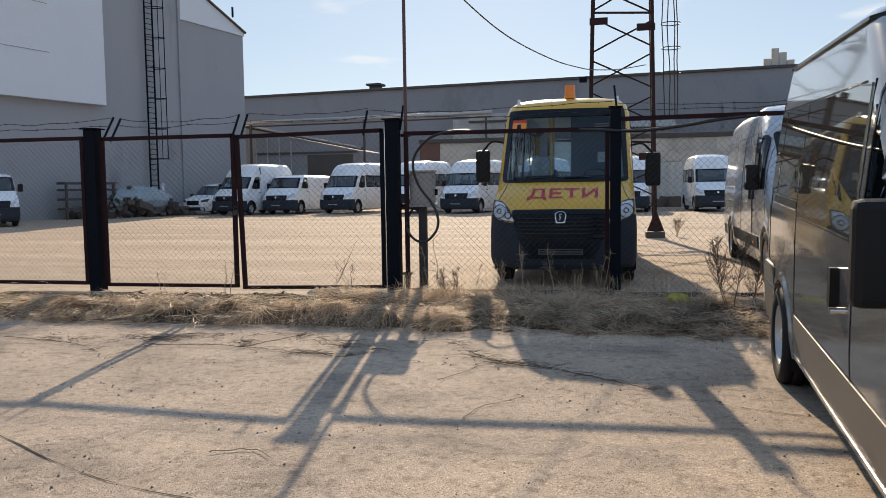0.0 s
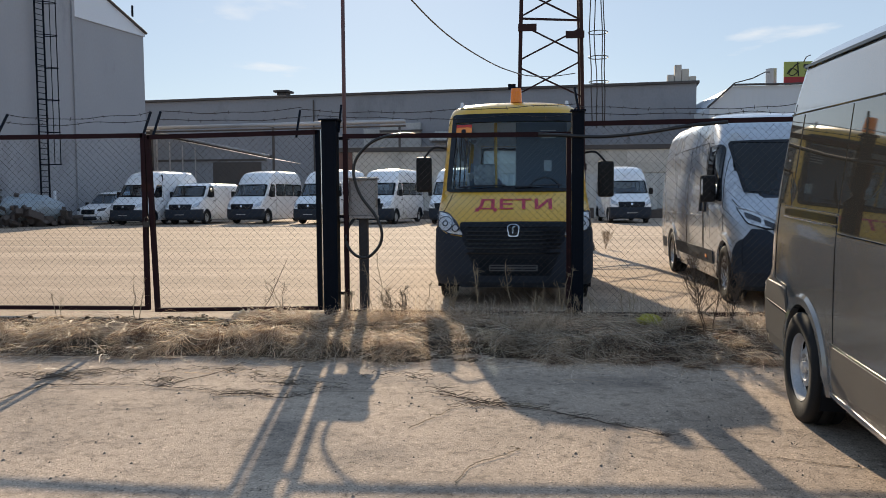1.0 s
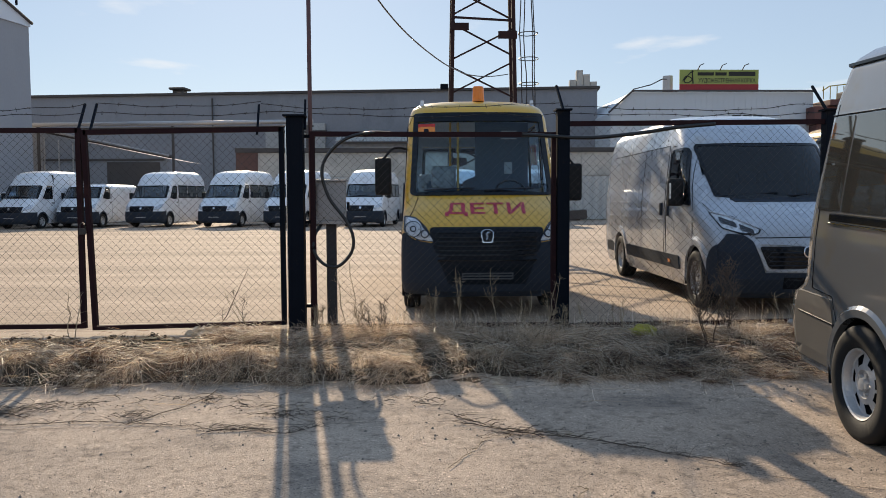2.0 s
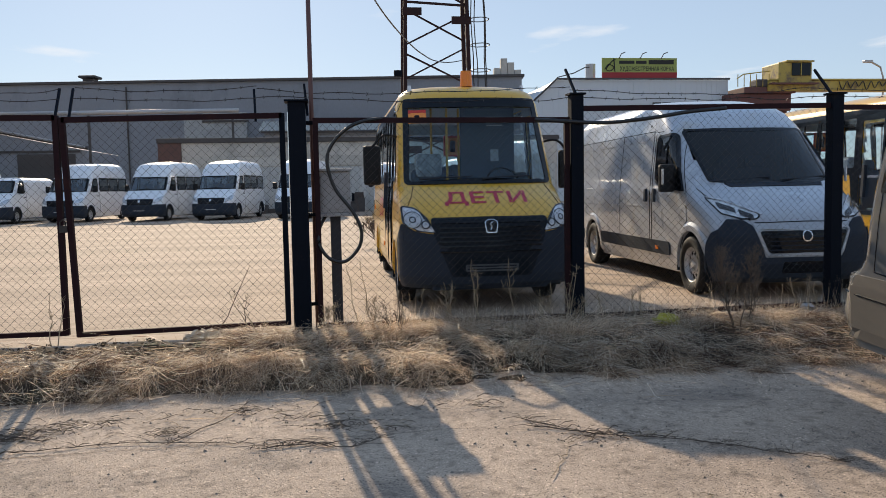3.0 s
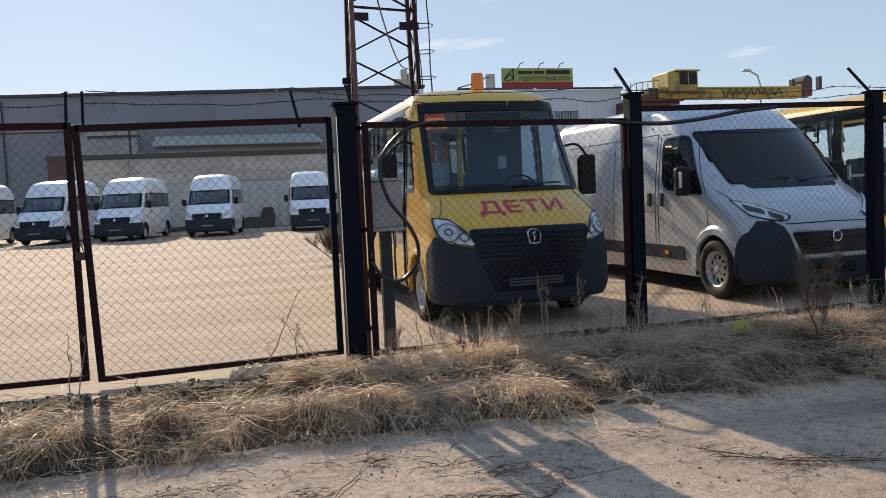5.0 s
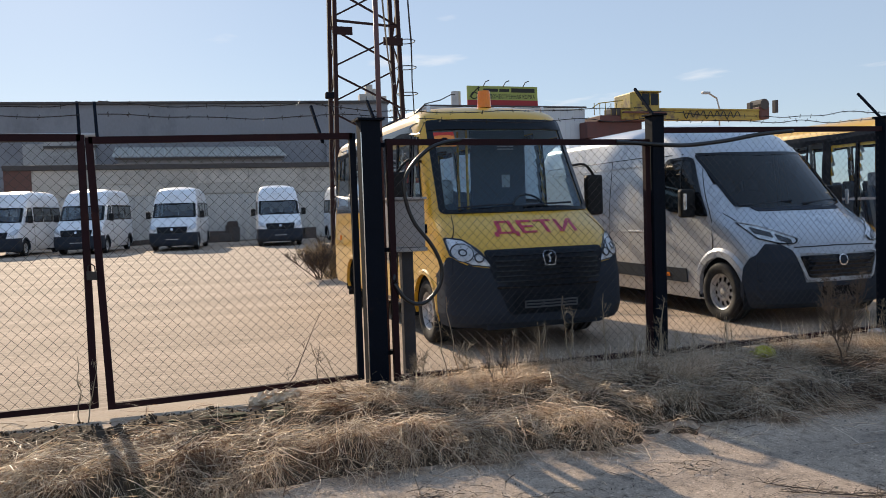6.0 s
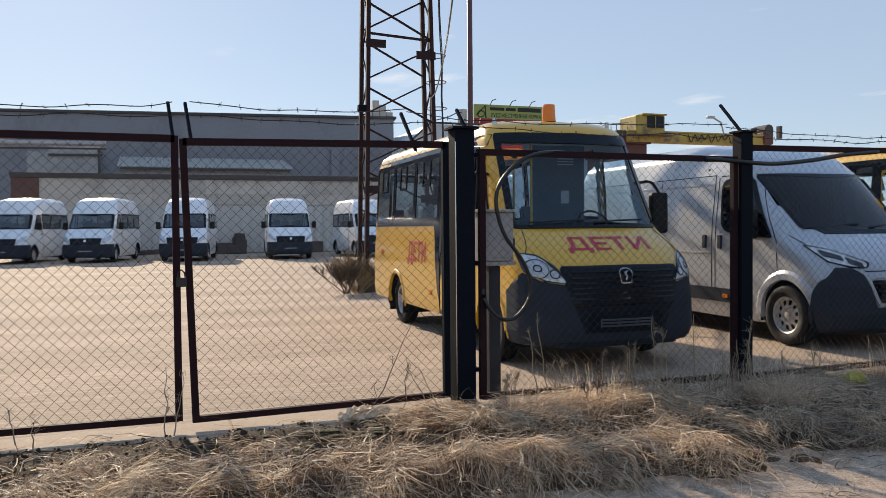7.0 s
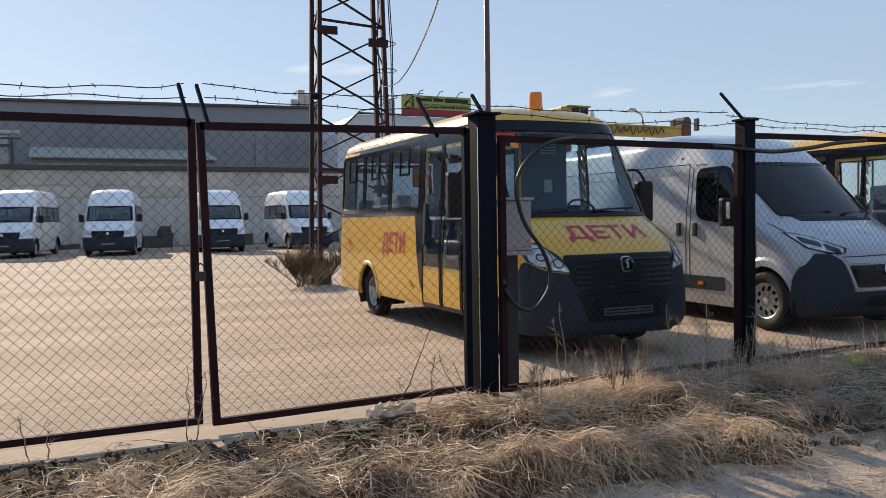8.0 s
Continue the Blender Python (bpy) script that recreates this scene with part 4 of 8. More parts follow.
def frame_panel(name, x0, x1, z0, z1, label, sag=0.0, bar=0.05, y=0.0, lean=0.0):
    """A welded frame filled with chain link; sag drops its x1 end, lean shifts the bottom of x0's upright."""
    if name == "fence_panel":
        bm = bmesh.new()
        h = bar / 2
        loops = []
        for o, yy in ((h, y - h), (h, y + h), (-h, y + h), (-h, y - h)):
            loops.append([bm.verts.new(v) for v in ((x0 + lean - o, yy, z0 - o), (x1 + o, yy, z0 - sag - o), (x1 + o, yy, z1 - sag + o), (x0 - o, yy, z1 + o))])
        for u, v in zip(loops, loops[1:] + loops[:1]):
            for k in range(4):
                bm.faces.new((u[k], u[(k + 1) % 4], v[(k + 1) % 4], v[k]))
        bmesh.ops.recalc_face_normals(bm, faces=bm.faces)
        p = part("fence_panel", bm, "fence", fence, label)
        bm = bmesh.new()
        add_links(bm, x0 + bar / 2, x1 - bar / 2, z0 + bar / 2 - sag / 2, z1 - bar / 2 - sag / 2, y + 0.012, random.Random(int(x0 * 100)))
        tagged(part("chain_link", bm, "wire", p, "rusty chain-link mesh"), kind="stuff")
        return p
    p = thing(name, label, "gate", group="gate leaves")
    part("top_rail", bar_between((x0, y, z1), (x1, y, z1 - sag), bar), "fence", p)
    part("bottom_rail", bar_between((x0 + lean, y, z0), (x1, y, z0 - sag), bar * 0.9), "fence", p)
    part("upright", bar_between((x0 + lean, y, z0 - 0.02), (x0, y, z1 + 0.02), bar), "fence", p)
    part("upright", bar_between((x1, y, z0 - sag - 0.02), (x1, y, z1 - sag + 0.02), bar), "fence" if x1 < -1 else "post", p)
    bm = bmesh.new()
    add_links(bm, x0 + bar / 2, x1 - bar / 2, z0 + bar / 2 - sag / 2, z1 - bar / 2 - sag / 2, y + 0.012, random.Random(int(x0 * 100)))
    tagged(part("chain_link", bm, "wire", p, "rusty chain-link mesh"), kind="stuff")
    return p


def bar_between(a, b, w, h=None):
    bm = bmesh.new()
    add_bar(bm, a, b, w, h)
    return bm


fence = thing("chain_link_fence", "dark steel chain-link fence with square posts", "fence")
frame_panel("fence_panel", -6.75, -4.36, 0.12, 2.09, "dark steel framed chain-link fence panel", y=0.0)
frame_panel("fence_panel", -9.4, -6.86, 0.12, 2.06, "dark steel framed chain-link fence panel", y=0.0)
frame_panel("gate_leaf", -4.06, -2.155, 0.10, 2.07, "dark steel framed chain-link gate leaf, shut")
frame_panel("gate_leaf", -2.10, -0.14, 0.08, 2.05, "dark steel framed chain-link gate leaf, shut and sagging slightly", sag=-0.03, lean=0.06)
frame_panel("fence_panel", 0.17, 2.63, 0.07, 2.03, "dark steel framed chain-link fence panel", sag=0.01)
frame_panel("fence_panel", 2.75, 5.50, 0.05, 2.13, "dark steel framed chain-link fence panel", sag=-0.02)
frame_panel("fence_panel", 5.54, 8.15, 0.05, 2.13, "dark steel framed chain-link fence panel")
frame_panel("fence_panel", 8.21, 10.9, 0.05, 2.13, "dark steel framed chain-link fence panel")


def fence_post(x, w, top, cap, label):
    p = part("fence_post", box((-w / 2, -w / 2, -0.25), (w / 2, w / 2, top), 0.006), "post", fence, label)
    p.matrix_local = pose(x, 0, 0)
    if cap:
        part("cap", box((-w / 2 - cap, -w / 2 - cap, top + 0.001), (w / 2 + cap, w / 2 + cap, top + 0.018)), "post", p)
    return p


gate_post = fence_post(0.0, 0.162, 2.20, 0.03, "thick square black steel gate post with a flat cap")
# bright strip added to paint the thin glint along the post's edge
part("edge_glint", box((-0.087, -0.087, 0.1), (-0.0805, -0.0805, 2.1)), "chrome", gate_post)
fence_post(-4.2, 0.165, 2.20, 0.035, "thick square black steel gate post with a flat cap")
fence_post(2.725, 0.125, 2.26, 0.02, "square black steel fence post with a small cap")
fence_post(5.52, 0.125, 2.26, 0.02, "square black steel fence post with a small cap")
fence_post(8.18, 0.125, 2.24, 0.02, "square black steel fence post with a small cap")
fence_post(-6.80, 0.10, 2.20, 0.02, "square black steel fence post with a small cap")

for x, z in ((-4.03, 2.10), (-3.92, 2.08), (-2.16, 2.08), (-2.04, 2.08), (-0.38, 2.07), (0.10, 2.12), (2.74, 2.27), (5.50, 2.27), (8.18, 2.25), (-6.8, 2.22)):
    a = part("barbed_wire_arm", bar_between((0, -0.01, -0.04), (-0.03, 0.29, 0.285), 0.022), "post", fence)
    a.matrix_local = pose(x, 0, z)


def barbed_strand(x0, x1, z0, z1, y, drop, seed):
    rng = random.Random(seed)
    n = int((x1 - x0) / 0.07)
    pts = []
    for i in range(n + 1):
        t = i / n
        pts.append(Vector((x0 + (x1 - x0) * t, y + 0.04 * noise.noise(Vector((x0 + t * 5, seed, 0))), z0 + (z1 - z0) * t - drop * 4 * t * (1 - t) + 0.035 * noise.noise(Vector((t * (x1 - x0) * 2.2, seed * 3.1, 1))))))
    bm = bmesh.new()
    add_tube(bm, pts, 0.0036, 4)
    for i in range(1, n, 2):
        for _ in range(2):
            d = Vector((rng.uniform(-0.5, 0.5), rng.uniform(-1, 1), rng.uniform(-1, 1))).normalized() * 0.022
            add_tube(bm, [pts[i] - d, pts[i] + d], 0.0022, 3)
    s = thing("barbed_wire", "slack rusty barbed wire strand along the fence top", "barbed wire", group="barbed wire strands")
    part("strand", bm, "barb", s)


for j, (x0, x1) in enumerate(((-9.4, -6.8), (-6.8, -4.03), (-3.92, -2.16), (-2.04, -0.38), (-0.38, 2.74), (2.74, 5.50), (5.50, 8.18), (8.18, 11.0))):
    barbed_strand(x0, x1, 2.36, 2.37, 0.24, 0.03 + 0.02 * (j % 3), 10 + j)
    barbed_strand(x0, x1, 2.26, 2.25, 0.15, 0.03 - 0.015 * (j % 2), 30 + j)

flag_pole = thing("thin_pole", "tall thin red-brown steel pole by the gate post", "pole", pose(0.135, 0.14, 0))
part("shaft", tube([(0, 0, -0.1), (0.0, 0, 4.5)], 0.022, 10), "rustpole", flag_pole, smooth=True)
for z in (1.12, 2.0, 0.25):
    part("clamp", box((-0.06, -0.04, z), (0.05, 0.035, z + 0.035), 0.004), "post", flag_pole)

meter = thing("meter_box", "grey steel electric meter box on a dark stand", "meter box", pose(0.335, 0.17, 0))
part("stand", box((-0.05, -0.04, -0.1), (0.05, 0.04, 1.12), 0.004), "stand", meter)
case = part("case", box((-0.15, -0.09, 1.15), (0.15, 0.10, 1.55), 0.008), "grey_box", meter)
part("door_panel", box((-0.13, -0.10, 1.18), (0.13, -0.091, 1.52), 0.003), "grey_box", case)
part("roof", box((-0.165, -0.115, 1.552), (0.165, 0.115, 1.575), 0.004), "grey_box", case)
part("tray", box((-0.16, -0.11, 1.115), (0.16, 0.11, 1.147), 0.004), "grey_box", case)
part("latch", box((0.165, -0.03, 1.26), (0.19, 0.03, 1.34), 0.004), "post", case)

hose = thing("power_cable", "thick black cable hanging in a loop over the fence", "cable")
part("cable", tube(spline([(1.05, 0.05, 2.035), (0.75, -0.02, 2.04), (0.50, -0.06, 1.97), (0.32, -0.06, 1.80), (0.27, -0.06, 1.62), (0.34, -0.05, 1.38), (0.50, -0.05, 1.16), (0.575, -0.05, 0.98), (0.55, -0.05, 0.82), (0.42, -0.05, 0.69), (0.28, -0.05, 0.71), (0.18, -0.04, 0.84), (0.18, 0.02, 1.0), (0.24, 0.12, 1.12)], 8), 0.017, 8), "hose", hose, smooth=True)

drape = thing("sagging_cable", "black cable draped along the fence's top rail", "cable")
part("cable", tube(spline([(2.30, -0.03, 2.02), (2.62, -0.06, 2.0), (2.84, -0.08, 1.985), (3.1, -0.05, 1.99), (3.5, -0.04, 2.03), (3.9, -0.03, 2.09), (4.3, -0.03, 2.125)], 8), 0.020, 8), "hose", drape, smooth=True)

lock = thing("gate_lock", "small steel padlock and chain on the gate", "padlock", pose(-2.125, -0.035, 1.06))
part("plate", box((-0.035, -0.02, -0.03), (0.035, 0.0, 0.035), 0.004), "wire", lock)
part("chain", tube([(-0.025, -0.01, 0.02), (-0.022, -0.012, 0.07), (0.0, -0.015, 0.09), (0.022, -0.012, 0.07), (0.025, -0.01, 0.02)], 0.006, 6), "barb", lock)

sill = thing("gate_sill", "low concrete strip under the fence", "kerb", kind="structure")
bm = bmesh.new()
rng = random.Random(3)
x = -11.0
while x < 11:
    ln = rng.uniform(1.6, 2.4)
    add_box(bm, (x + 0.008, -0.17, -0.25), (x + ln - 0.008, 0.22, 0.004 + rng.uniform(0, 0.015)), 0.012)
    x += ln
part("kerb_stones", bm, "concrete", sill)


# ---- lattice mast in the yard ----
def lattice_mast():
    m = thing("lattice_mast", "dark rusty steel lattice mast on concrete footings", "mast", pose(0, 0, 0))
    H = 15.0

    def leg(ix, iy, z):
        t = z / H
        cx, cy = 3.0, 12.0
        return Vector((cx + ix * (0.86 - 0.30 * t), cy + iy * (0.34 - 0.1 * t), z))

    for ix in (-1, 1):
        for iy in (-1, 1):
            part("leg", bar_between(leg(ix, iy, 0.15), leg(ix, iy, H), 0.092, 0.092), "mast", m, "dark steel mast leg")
        part("footing", box((3.0 + ix * 0.86 - 0.24, 11.55, -0.2), (3.0 + ix * 0.86 + 0.24, 12.4, 0.16), 0.04), "coping", m, "dark weathered concrete footing")
        bm = bmesh.new()
        for dx in (-0.22, 0.22):
            vs = [bm.verts.new(p) for p in ((3.0 + ix * 0.86, 11.62, 0.75), (3.0 + ix * 0.86 + dx, 11.6, 0.17), (3.0 + ix * 0.86, 11.6, 0.17))]
            ws = [bm.verts.new(v.co + Vector((0, 0.03, 0))) for v in vs]
            bm.faces.new(vs)
            bm.faces.new(ws[::-1])
            for k in range(3):
                bm.faces.new((vs[k], ws[k], ws[(k + 1) % 3], vs[(k + 1) % 3]))
        part("gusset", bm, "mast", m)
    # single zigzag lacing, opposed on the front and back faces
    for iy, z0, side in ((-1, 0.90, -1), (1, 1.0, 1)):
        z, ix = z0, side
        while z < H - 1.0:
            step = 0.95 if iy < 0 else 0.98
            part("brace", bar_between(leg(ix, iy, z + 0.10), leg(-ix, iy, z + step - 0.10), 0.060, 0.035), "mast", m)
            z, ix = z + step, -ix
    for ix in (-1, 1):
        z, iy = 0.6, -1
        while z < H - 0.8:
            part("side_lacing", bar_between(leg(ix, iy, z), leg(ix, -iy, z + 0.7), 0.034, 0.034), "mast", m)
            z, iy = z + 0.7, -iy
    for a in (2.30, 5.58, 8.86, 12.1):
        for ix, dz in ((-1, 0.0), (1, -0.20)):
            p = leg(ix, -1, a + dz)
            part("joint_plate", box((p.x - 0.05 - (0.34 if ix > 0 else 0.02), p.y - 0.09, a + dz - 0.09), (p.x + 0.05 + (0.34 if ix < 0 else 0.02), p.y - 0.057, a + dz + 0.09)), "mast", m)
        part("girt", bar_between(leg(-1, -1, a + 0.24), leg(1, -1, a + 0.16), 0.05, 0.05), "mast", m)
    part("insulator", box((1.93, 11.35, 4.02), (2.12, 11.5, 4.16), 0.02), "post", m)
    # wavy cage of the climbing ladder behind
    cage = []
    for j, (dx, dy) in enumerate(((0.35, 0.9), (0.62, 0.75), (0.72, 1.1), (0.52, 1.35))):
        pts = [(3.86 + dx + 0.06 * noise.noise(Vector((j * 4.0, z * 0.8, 0))) - 0.02 * z, 12.0 + dy, z) for z in np.arange(3.2, 12.0, 0.5)]
        part("cage_wire", tube(pts, 0.014, 4), "wire", m, "thin bent ladder cage wire")
    for z in (4.4, 5.05, 5.7, 7.2, 8.5, 9.8):
        part("cage_hoop", tube([(4.42 - 0.02 * z + 0.26 * math.cos(a), 13.05 + 0.30 * math.sin(a), z) for a in np.linspace(0, 2 * math.pi, 13)], 0.012, 4), "wire", m)
    wire = thing("overhead_wire", "thin black overhead wire from the pole to the mast", "wire")
    run = ((0.0, 4.46), (0.1, 4.25), (0.2, 4.06), (0.35, 3.83), (0.5, 3.71), (0.7, 3.66), (0.85, 3.69), (1.0, 3.77), (1.25, 4.02), (1.56, 4.42))
    part("wire", tube(spline([(0.135 + 2.215 * k, 0.14 + 7.33 * k, z) for k, z in run], 8), 0.011, 5), "hose", wire)


lattice_mast()


# ---- vehicles ----
def wrap(shell, z0, z1, y_max, off=0.012, steps=8, points=15):
    """A bumper that wraps round the front corners."""
    bm = bmesh.new()
    rows = []
    for j in range(steps + 1):
        z = z0 + (z1 - z0) * j / steps
        row = []
        w, yf, d = shell.w(z), shell.yf(z), shell.d(z)
        for i in range(-points, points + 1):
            a = i / points * math.pi / 2
            x = w * math.copysign(abs(math.sin(a)) ** (2 / shell.n), a)
            y = yf + d * (1 - max(0, math.cos(a)) ** (2 / shell.n))
            row.append((x, y))
        if yf + d < y_max:
            row = [(-w, y_max)] + row + [(w, y_max)]
        rows.append([(x, y) for x, y in row if y <= y_max + 1e-6] + [z])
    n = min(len(r) for r in rows) - 1

    def ring(r, out):
        w = shell.w(r[-1])
        return [bm.verts.new((x * (1 + out / w), y - out * (1 if abs(x) < w * 0.98 else 0), r[-1])) for x, y in r[:n]]

    # a skin proud of the body, turned in along its top and foot
    loops = [ring(rows[0], -0.03)] + [ring(r, off) for r in rows] + [ring(rows[-1], -0.03)]
    for a, b in zip(loops, loops[1:]):
        for k in range(n - 1):
            bm.faces.new((a[k], a[k + 1], b[k + 1], b[k]))
    bmesh.ops.recalc_face_normals(bm, faces=bm.faces)
    return bm


def mirrored(outline):
    return [Vector((-p[0], p[1])) for p in outline][::-1]


def seat_at(car, x, y, z, width=0.44, covered=False, name="seat"):
    bm = bmesh.new()
    add_box(bm, (x - width / 2, y, z), (x + width / 2, y + 0.45, z + 0.16), 0.03)
    bmesh.ops.transform(bm, matrix=Matrix.Identity(4), verts=bm.verts)
    vb = bmesh.ops.create_cube(bm, size=1)["verts"]
    bmesh.ops.transform(bm, matrix=pose(x, y + 0.48, z + 0.48, -12, 0, 0) @ Matrix.Diagonal((width, 0.13, 0.68, 1)), verts=vb)
    vh = bmesh.ops.create_cube(bm, size=1)["verts"]
    bmesh.ops.transform(bm, matrix=pose(x, y + 0.56, z + 0.90, -12, 0, 0) @ Matrix.Diagonal((width * 0.6, 0.10, 0.2, 1)), verts=vh)
    bmesh.ops.bevel(bm, geom=list({e for v in vb + vh for e in v.link_edges}), offset=0.03, segments=2, affect='EDGES')
    s = part(name, bm, "seat", car, "grey cloth seat")
    if covered:
        part("seat_wrap", box((x - width * 0.36, y + 0.36, z + 0.72), (x + width * 0.36, y + 0.66, z + 1.03), 0.05), "seat_cover", s, "clear plastic wrap on the headrest")
    return s


def mirror_at(car, s, x, y, z0, z1, width, arm, mat="mirror_black"):
    """An outside mirror on its arm."""
    m = part("wing_mirror", box((min(s * x, s * (x + width)), y, z0), (max(s * x, s * (x + width)), y + 0.11, z1), 0.035), mat, car, "black wing mirror")
    part("mirror_glass", box((min(s * (x + 0.02), s * (x + width - 0.02)), y + 0.112, z0 + 0.03), (max(s * (x + 0.02), s * (x + width - 0.02)), y + 0.118, z1 - 0.03)), "chrome", m)
    part("mirror_arm", tube(spline([(s * p[0], p[1], p[2]) for p in arm], 4), 0.016, 6), mat, m)
    return m


BUS = Shell(front=[(0.22, 0.14), (0.30, 0.03), (0.42, 0.0), (0.72, 0.0), (0.95, 0.03), (1.02, 0.07), (1.10, 0.15), (1.22, 0.29), (1.32, 0.46), (1.38, 0.58), (1.42, 0.63), (2.40, 1.20), (2.46, 1.23), (2.56, 1.32), (2.63, 1.48), (2.67, 1.75), (2.70, 2.2)],
            rear=[(0.25, 6.2), (0.45, 6.3), (2.2, 6.27), (2.5, 6.2), (2.65, 6.0), (2.7, 5.6)],
            half=[(0.22, 0.93), (0.40, 0.975), (1.0, 0.975), (1.3, 0.955), (1.5, 0.945), (2.40, 0.895), (2.54, 0.855), (2.63, 0.74), (2.70, 0.45)],
            corner=[(0.3, 0.45), (1.0, 0.5), (1.45, 0.42), (2.4, 0.35), (2.7, 0.4)])

BUS_INSIDE = Shell(front=[(0.45, 0.10), (0.95, 0.10), (1.10, 0.22), (1.32, 0.52), (1.42, 0.69), (2.40, 1.26), (2.46, 1.31), (2.54, 1.42), (2.60, 1.60), (2.64, 2.0)],
                   rear=[(0.45, 6.25), (2.2, 6.22), (2.5, 6.14), (2.64, 5.9)],
                   half=[(0.45, 0.935), (1.0, 0.935), (1.3, 0.915), (1.5, 0.905), (2.40, 0.855), (2.52, 0.80), (2.60, 0.68), (2.64, 0.45)],
                   corner=[(0.3, 0.43), (1.0, 0.48), (1.45, 0.40), (2.4, 0.33), (2.7, 0.38)])


def rect(a, b, c, d, r=0.05):
    return rounded([(a, b), (c, b), (c, d), (a, d)], r)


def bus(m, label):
    car = thing("minibus", label, "bus", m, group="yellow minibuses")
    screen = rounded([(-0.86, 1.43), (0.86, 1.43), (0.81, 2.36), (-0.81, 2.36)], 0.07)
    panes_l = [rect(2.92, 1.52, 3.98, 2.38), rect(4.0, 1.52, 5.06, 2.38), rect(5.08, 1.52, 6.12, 2.38, 0.08)]
    panes_r = [rect(2.10, 1.52, 3.20, 2.38), rect(3.22, 1.52, 4.26, 2.38), rect(4.28, 1.52, 5.20, 2.38), rect(5.22, 1.52, 6.12, 2.38, 0.08)]
    cab_l = rounded([(1.20, 1.46), (1.62, 1.46), (1.62, 2.30), (1.44, 2.30)], 0.05)
    cab_r = rounded([(1.20, 1.42), (2.02, 1.42), (2.02, 2.30), (1.46, 2.30)], 0.06)
    leaf = [rounded([(1.70, 0.86), (2.20, 0.86), (2.20, 2.26), (1.70, 2.26)], 0.05), rounded([(2.26, 0.86), (2.78, 0.86), (2.78, 2.26), (2.26, 2.26)], 0.05)]
    back = rounded([(-0.72, 1.52), (0.72, 1.52), (0.68, 2.32), (-0.68, 2.32)], 0.08)
    holes = [("front", screen), ("rear", back)] + [("left", p) for p in panes_l + [cab_l] + leaf] + [("right", p) for p in panes_r + [cab_r]]
    part("body", BUS.body(levels((0.335, 1.0, 0.08), (1.0, 1.46, 0.05), (1.46, 2.40, 0.055), (2.40, 2.66, 0.035), (2.66, 2.70, 0.014)), 72, 13, holes, (1.12, 4.86), 0.41, 0.36), "yellow", car, "yellow painted minibus body", smooth=True)
    part("interior_lining", BUS_INSIDE.body(levels((0.86, 1.46, 0.06), (1.46, 2.40, 0.055), (2.40, 2.60, 0.035), (2.60, 2.64, 0.014)), 72, 13, holes, (-20.0, -10.0), 0.41, 0.36), "lining", car, "grey interior lining", smooth=True)
    # glass
    w = part("windscreen", BUS.patch("front", screen, 0.004, 10, 0.006), "glass", car, "large clear windscreen")
    part("screen_surround", BUS.band("front", rounded([(-0.875, 1.41), (0.875, 1.41), (0.822, 2.465), (-0.822, 2.465)], 0.06), 0.065, 0.010, centre=(0, 1.95)), "gloss_black", w)
    part("screen_visor_band", BUS.patch("front", rounded([(-0.822, 2.345), (0.822, 2.345), (0.815, 2.46), (-0.815, 2.46)], 0.03), 0.015, 14), "gloss_black", w)
    for face, panes in (("left", panes_l + [cab_l]), ("right", panes_r + [cab_r])):
        for p in panes:
            g = part("window", BUS.patch(face, p, 0.003, 3, 0.005), "side_glass", car, "tinted side window")
            part("window_seal", BUS.band(face, [Vector(q) for q in p], 0.055, 0.009), "gloss_black", g)
    for face, y0, y1 in (("left", 2.86, 6.18), ("right", 2.05, 6.18)):
        part("window_band_top", BUS.patch(face, rect(y0, 2.372, y1, 2.46, 0.02), 0.006, 2), "gloss_black", car)
        part("window_band_foot", BUS.patch(face, rect(y0, 1.455, y1, 1.525, 0.02), 0.006, 2), "gloss_black", car)
    for k, y in enumerate((3.30, 4.42, 5.45)):
        vent = part("vent_window", BUS.band("left", rect(y, 1.98, y + 0.34, 2.33, 0.02), 0.035, 0.014), "gloss_black", car, "small sliding vent window")
        part("vent_latch", BUS.patch("left", rect(y + 0.02, 2.08, y + 0.10, 2.16, 0.01), 0.025, 2, 0.03), "plastic", vent)
    g = part("rear_window", BUS.patch("rear", back, 0.003, 3, 0.005), "glass", car)
    part("window_seal", BUS.band("rear", back, 0.06, 0.009), "gloss_black", g)
    # folding door
    for k, p in enumerate(leaf):
        y0, y1 = (1.67, 2.225) if k == 0 else (2.235, 2.81)
        d = part("door_leaf", BUS.band("left", rect(y0, 0.34, y1, 2.33, 0.03), 0.05, 0.012, centre=((y0 + y1) / 2, 1.3)), "gloss_black", car, "tall glazed folding door leaf")
        part("door_glass", BUS.patch("left", rect(y0 + 0.04, 0.80, y1 - 0.04, 2.30, 0.03), 0.003, 3, 0.005), "side_glass", d)
        part("door_bar", BUS.patch("left", rect(y0 + 0.02, 1.40, y1 - 0.02, 1.44, 0.01), 0.018, 2), "chrome", d)
        part("door_kick_panel", BUS.patch("left", rect(y0 + 0.05, 0.38, y1 - 0.05, 0.78, 0.03), 0.010, 2), "yellow", d)
        part("door_stile", BUS.patch("left", rect(y0, 0.36, y0 + 0.05, 2.32, 0.01), 0.016, 2), "gloss_black", d)
    part("door_handle", BUS.patch("left", rect(2.64, 1.10, 2.70, 1.60, 0.02), 0.05, 2, 0.05), "plastic", car)
    part("door_pillar", BUS.patch("left", rounded([(2.83, 0.50), (2.90, 0.62), (3.08, 1.50), (2.83, 1.50)], 0.02), 0.006, 2), "gloss_black", car)
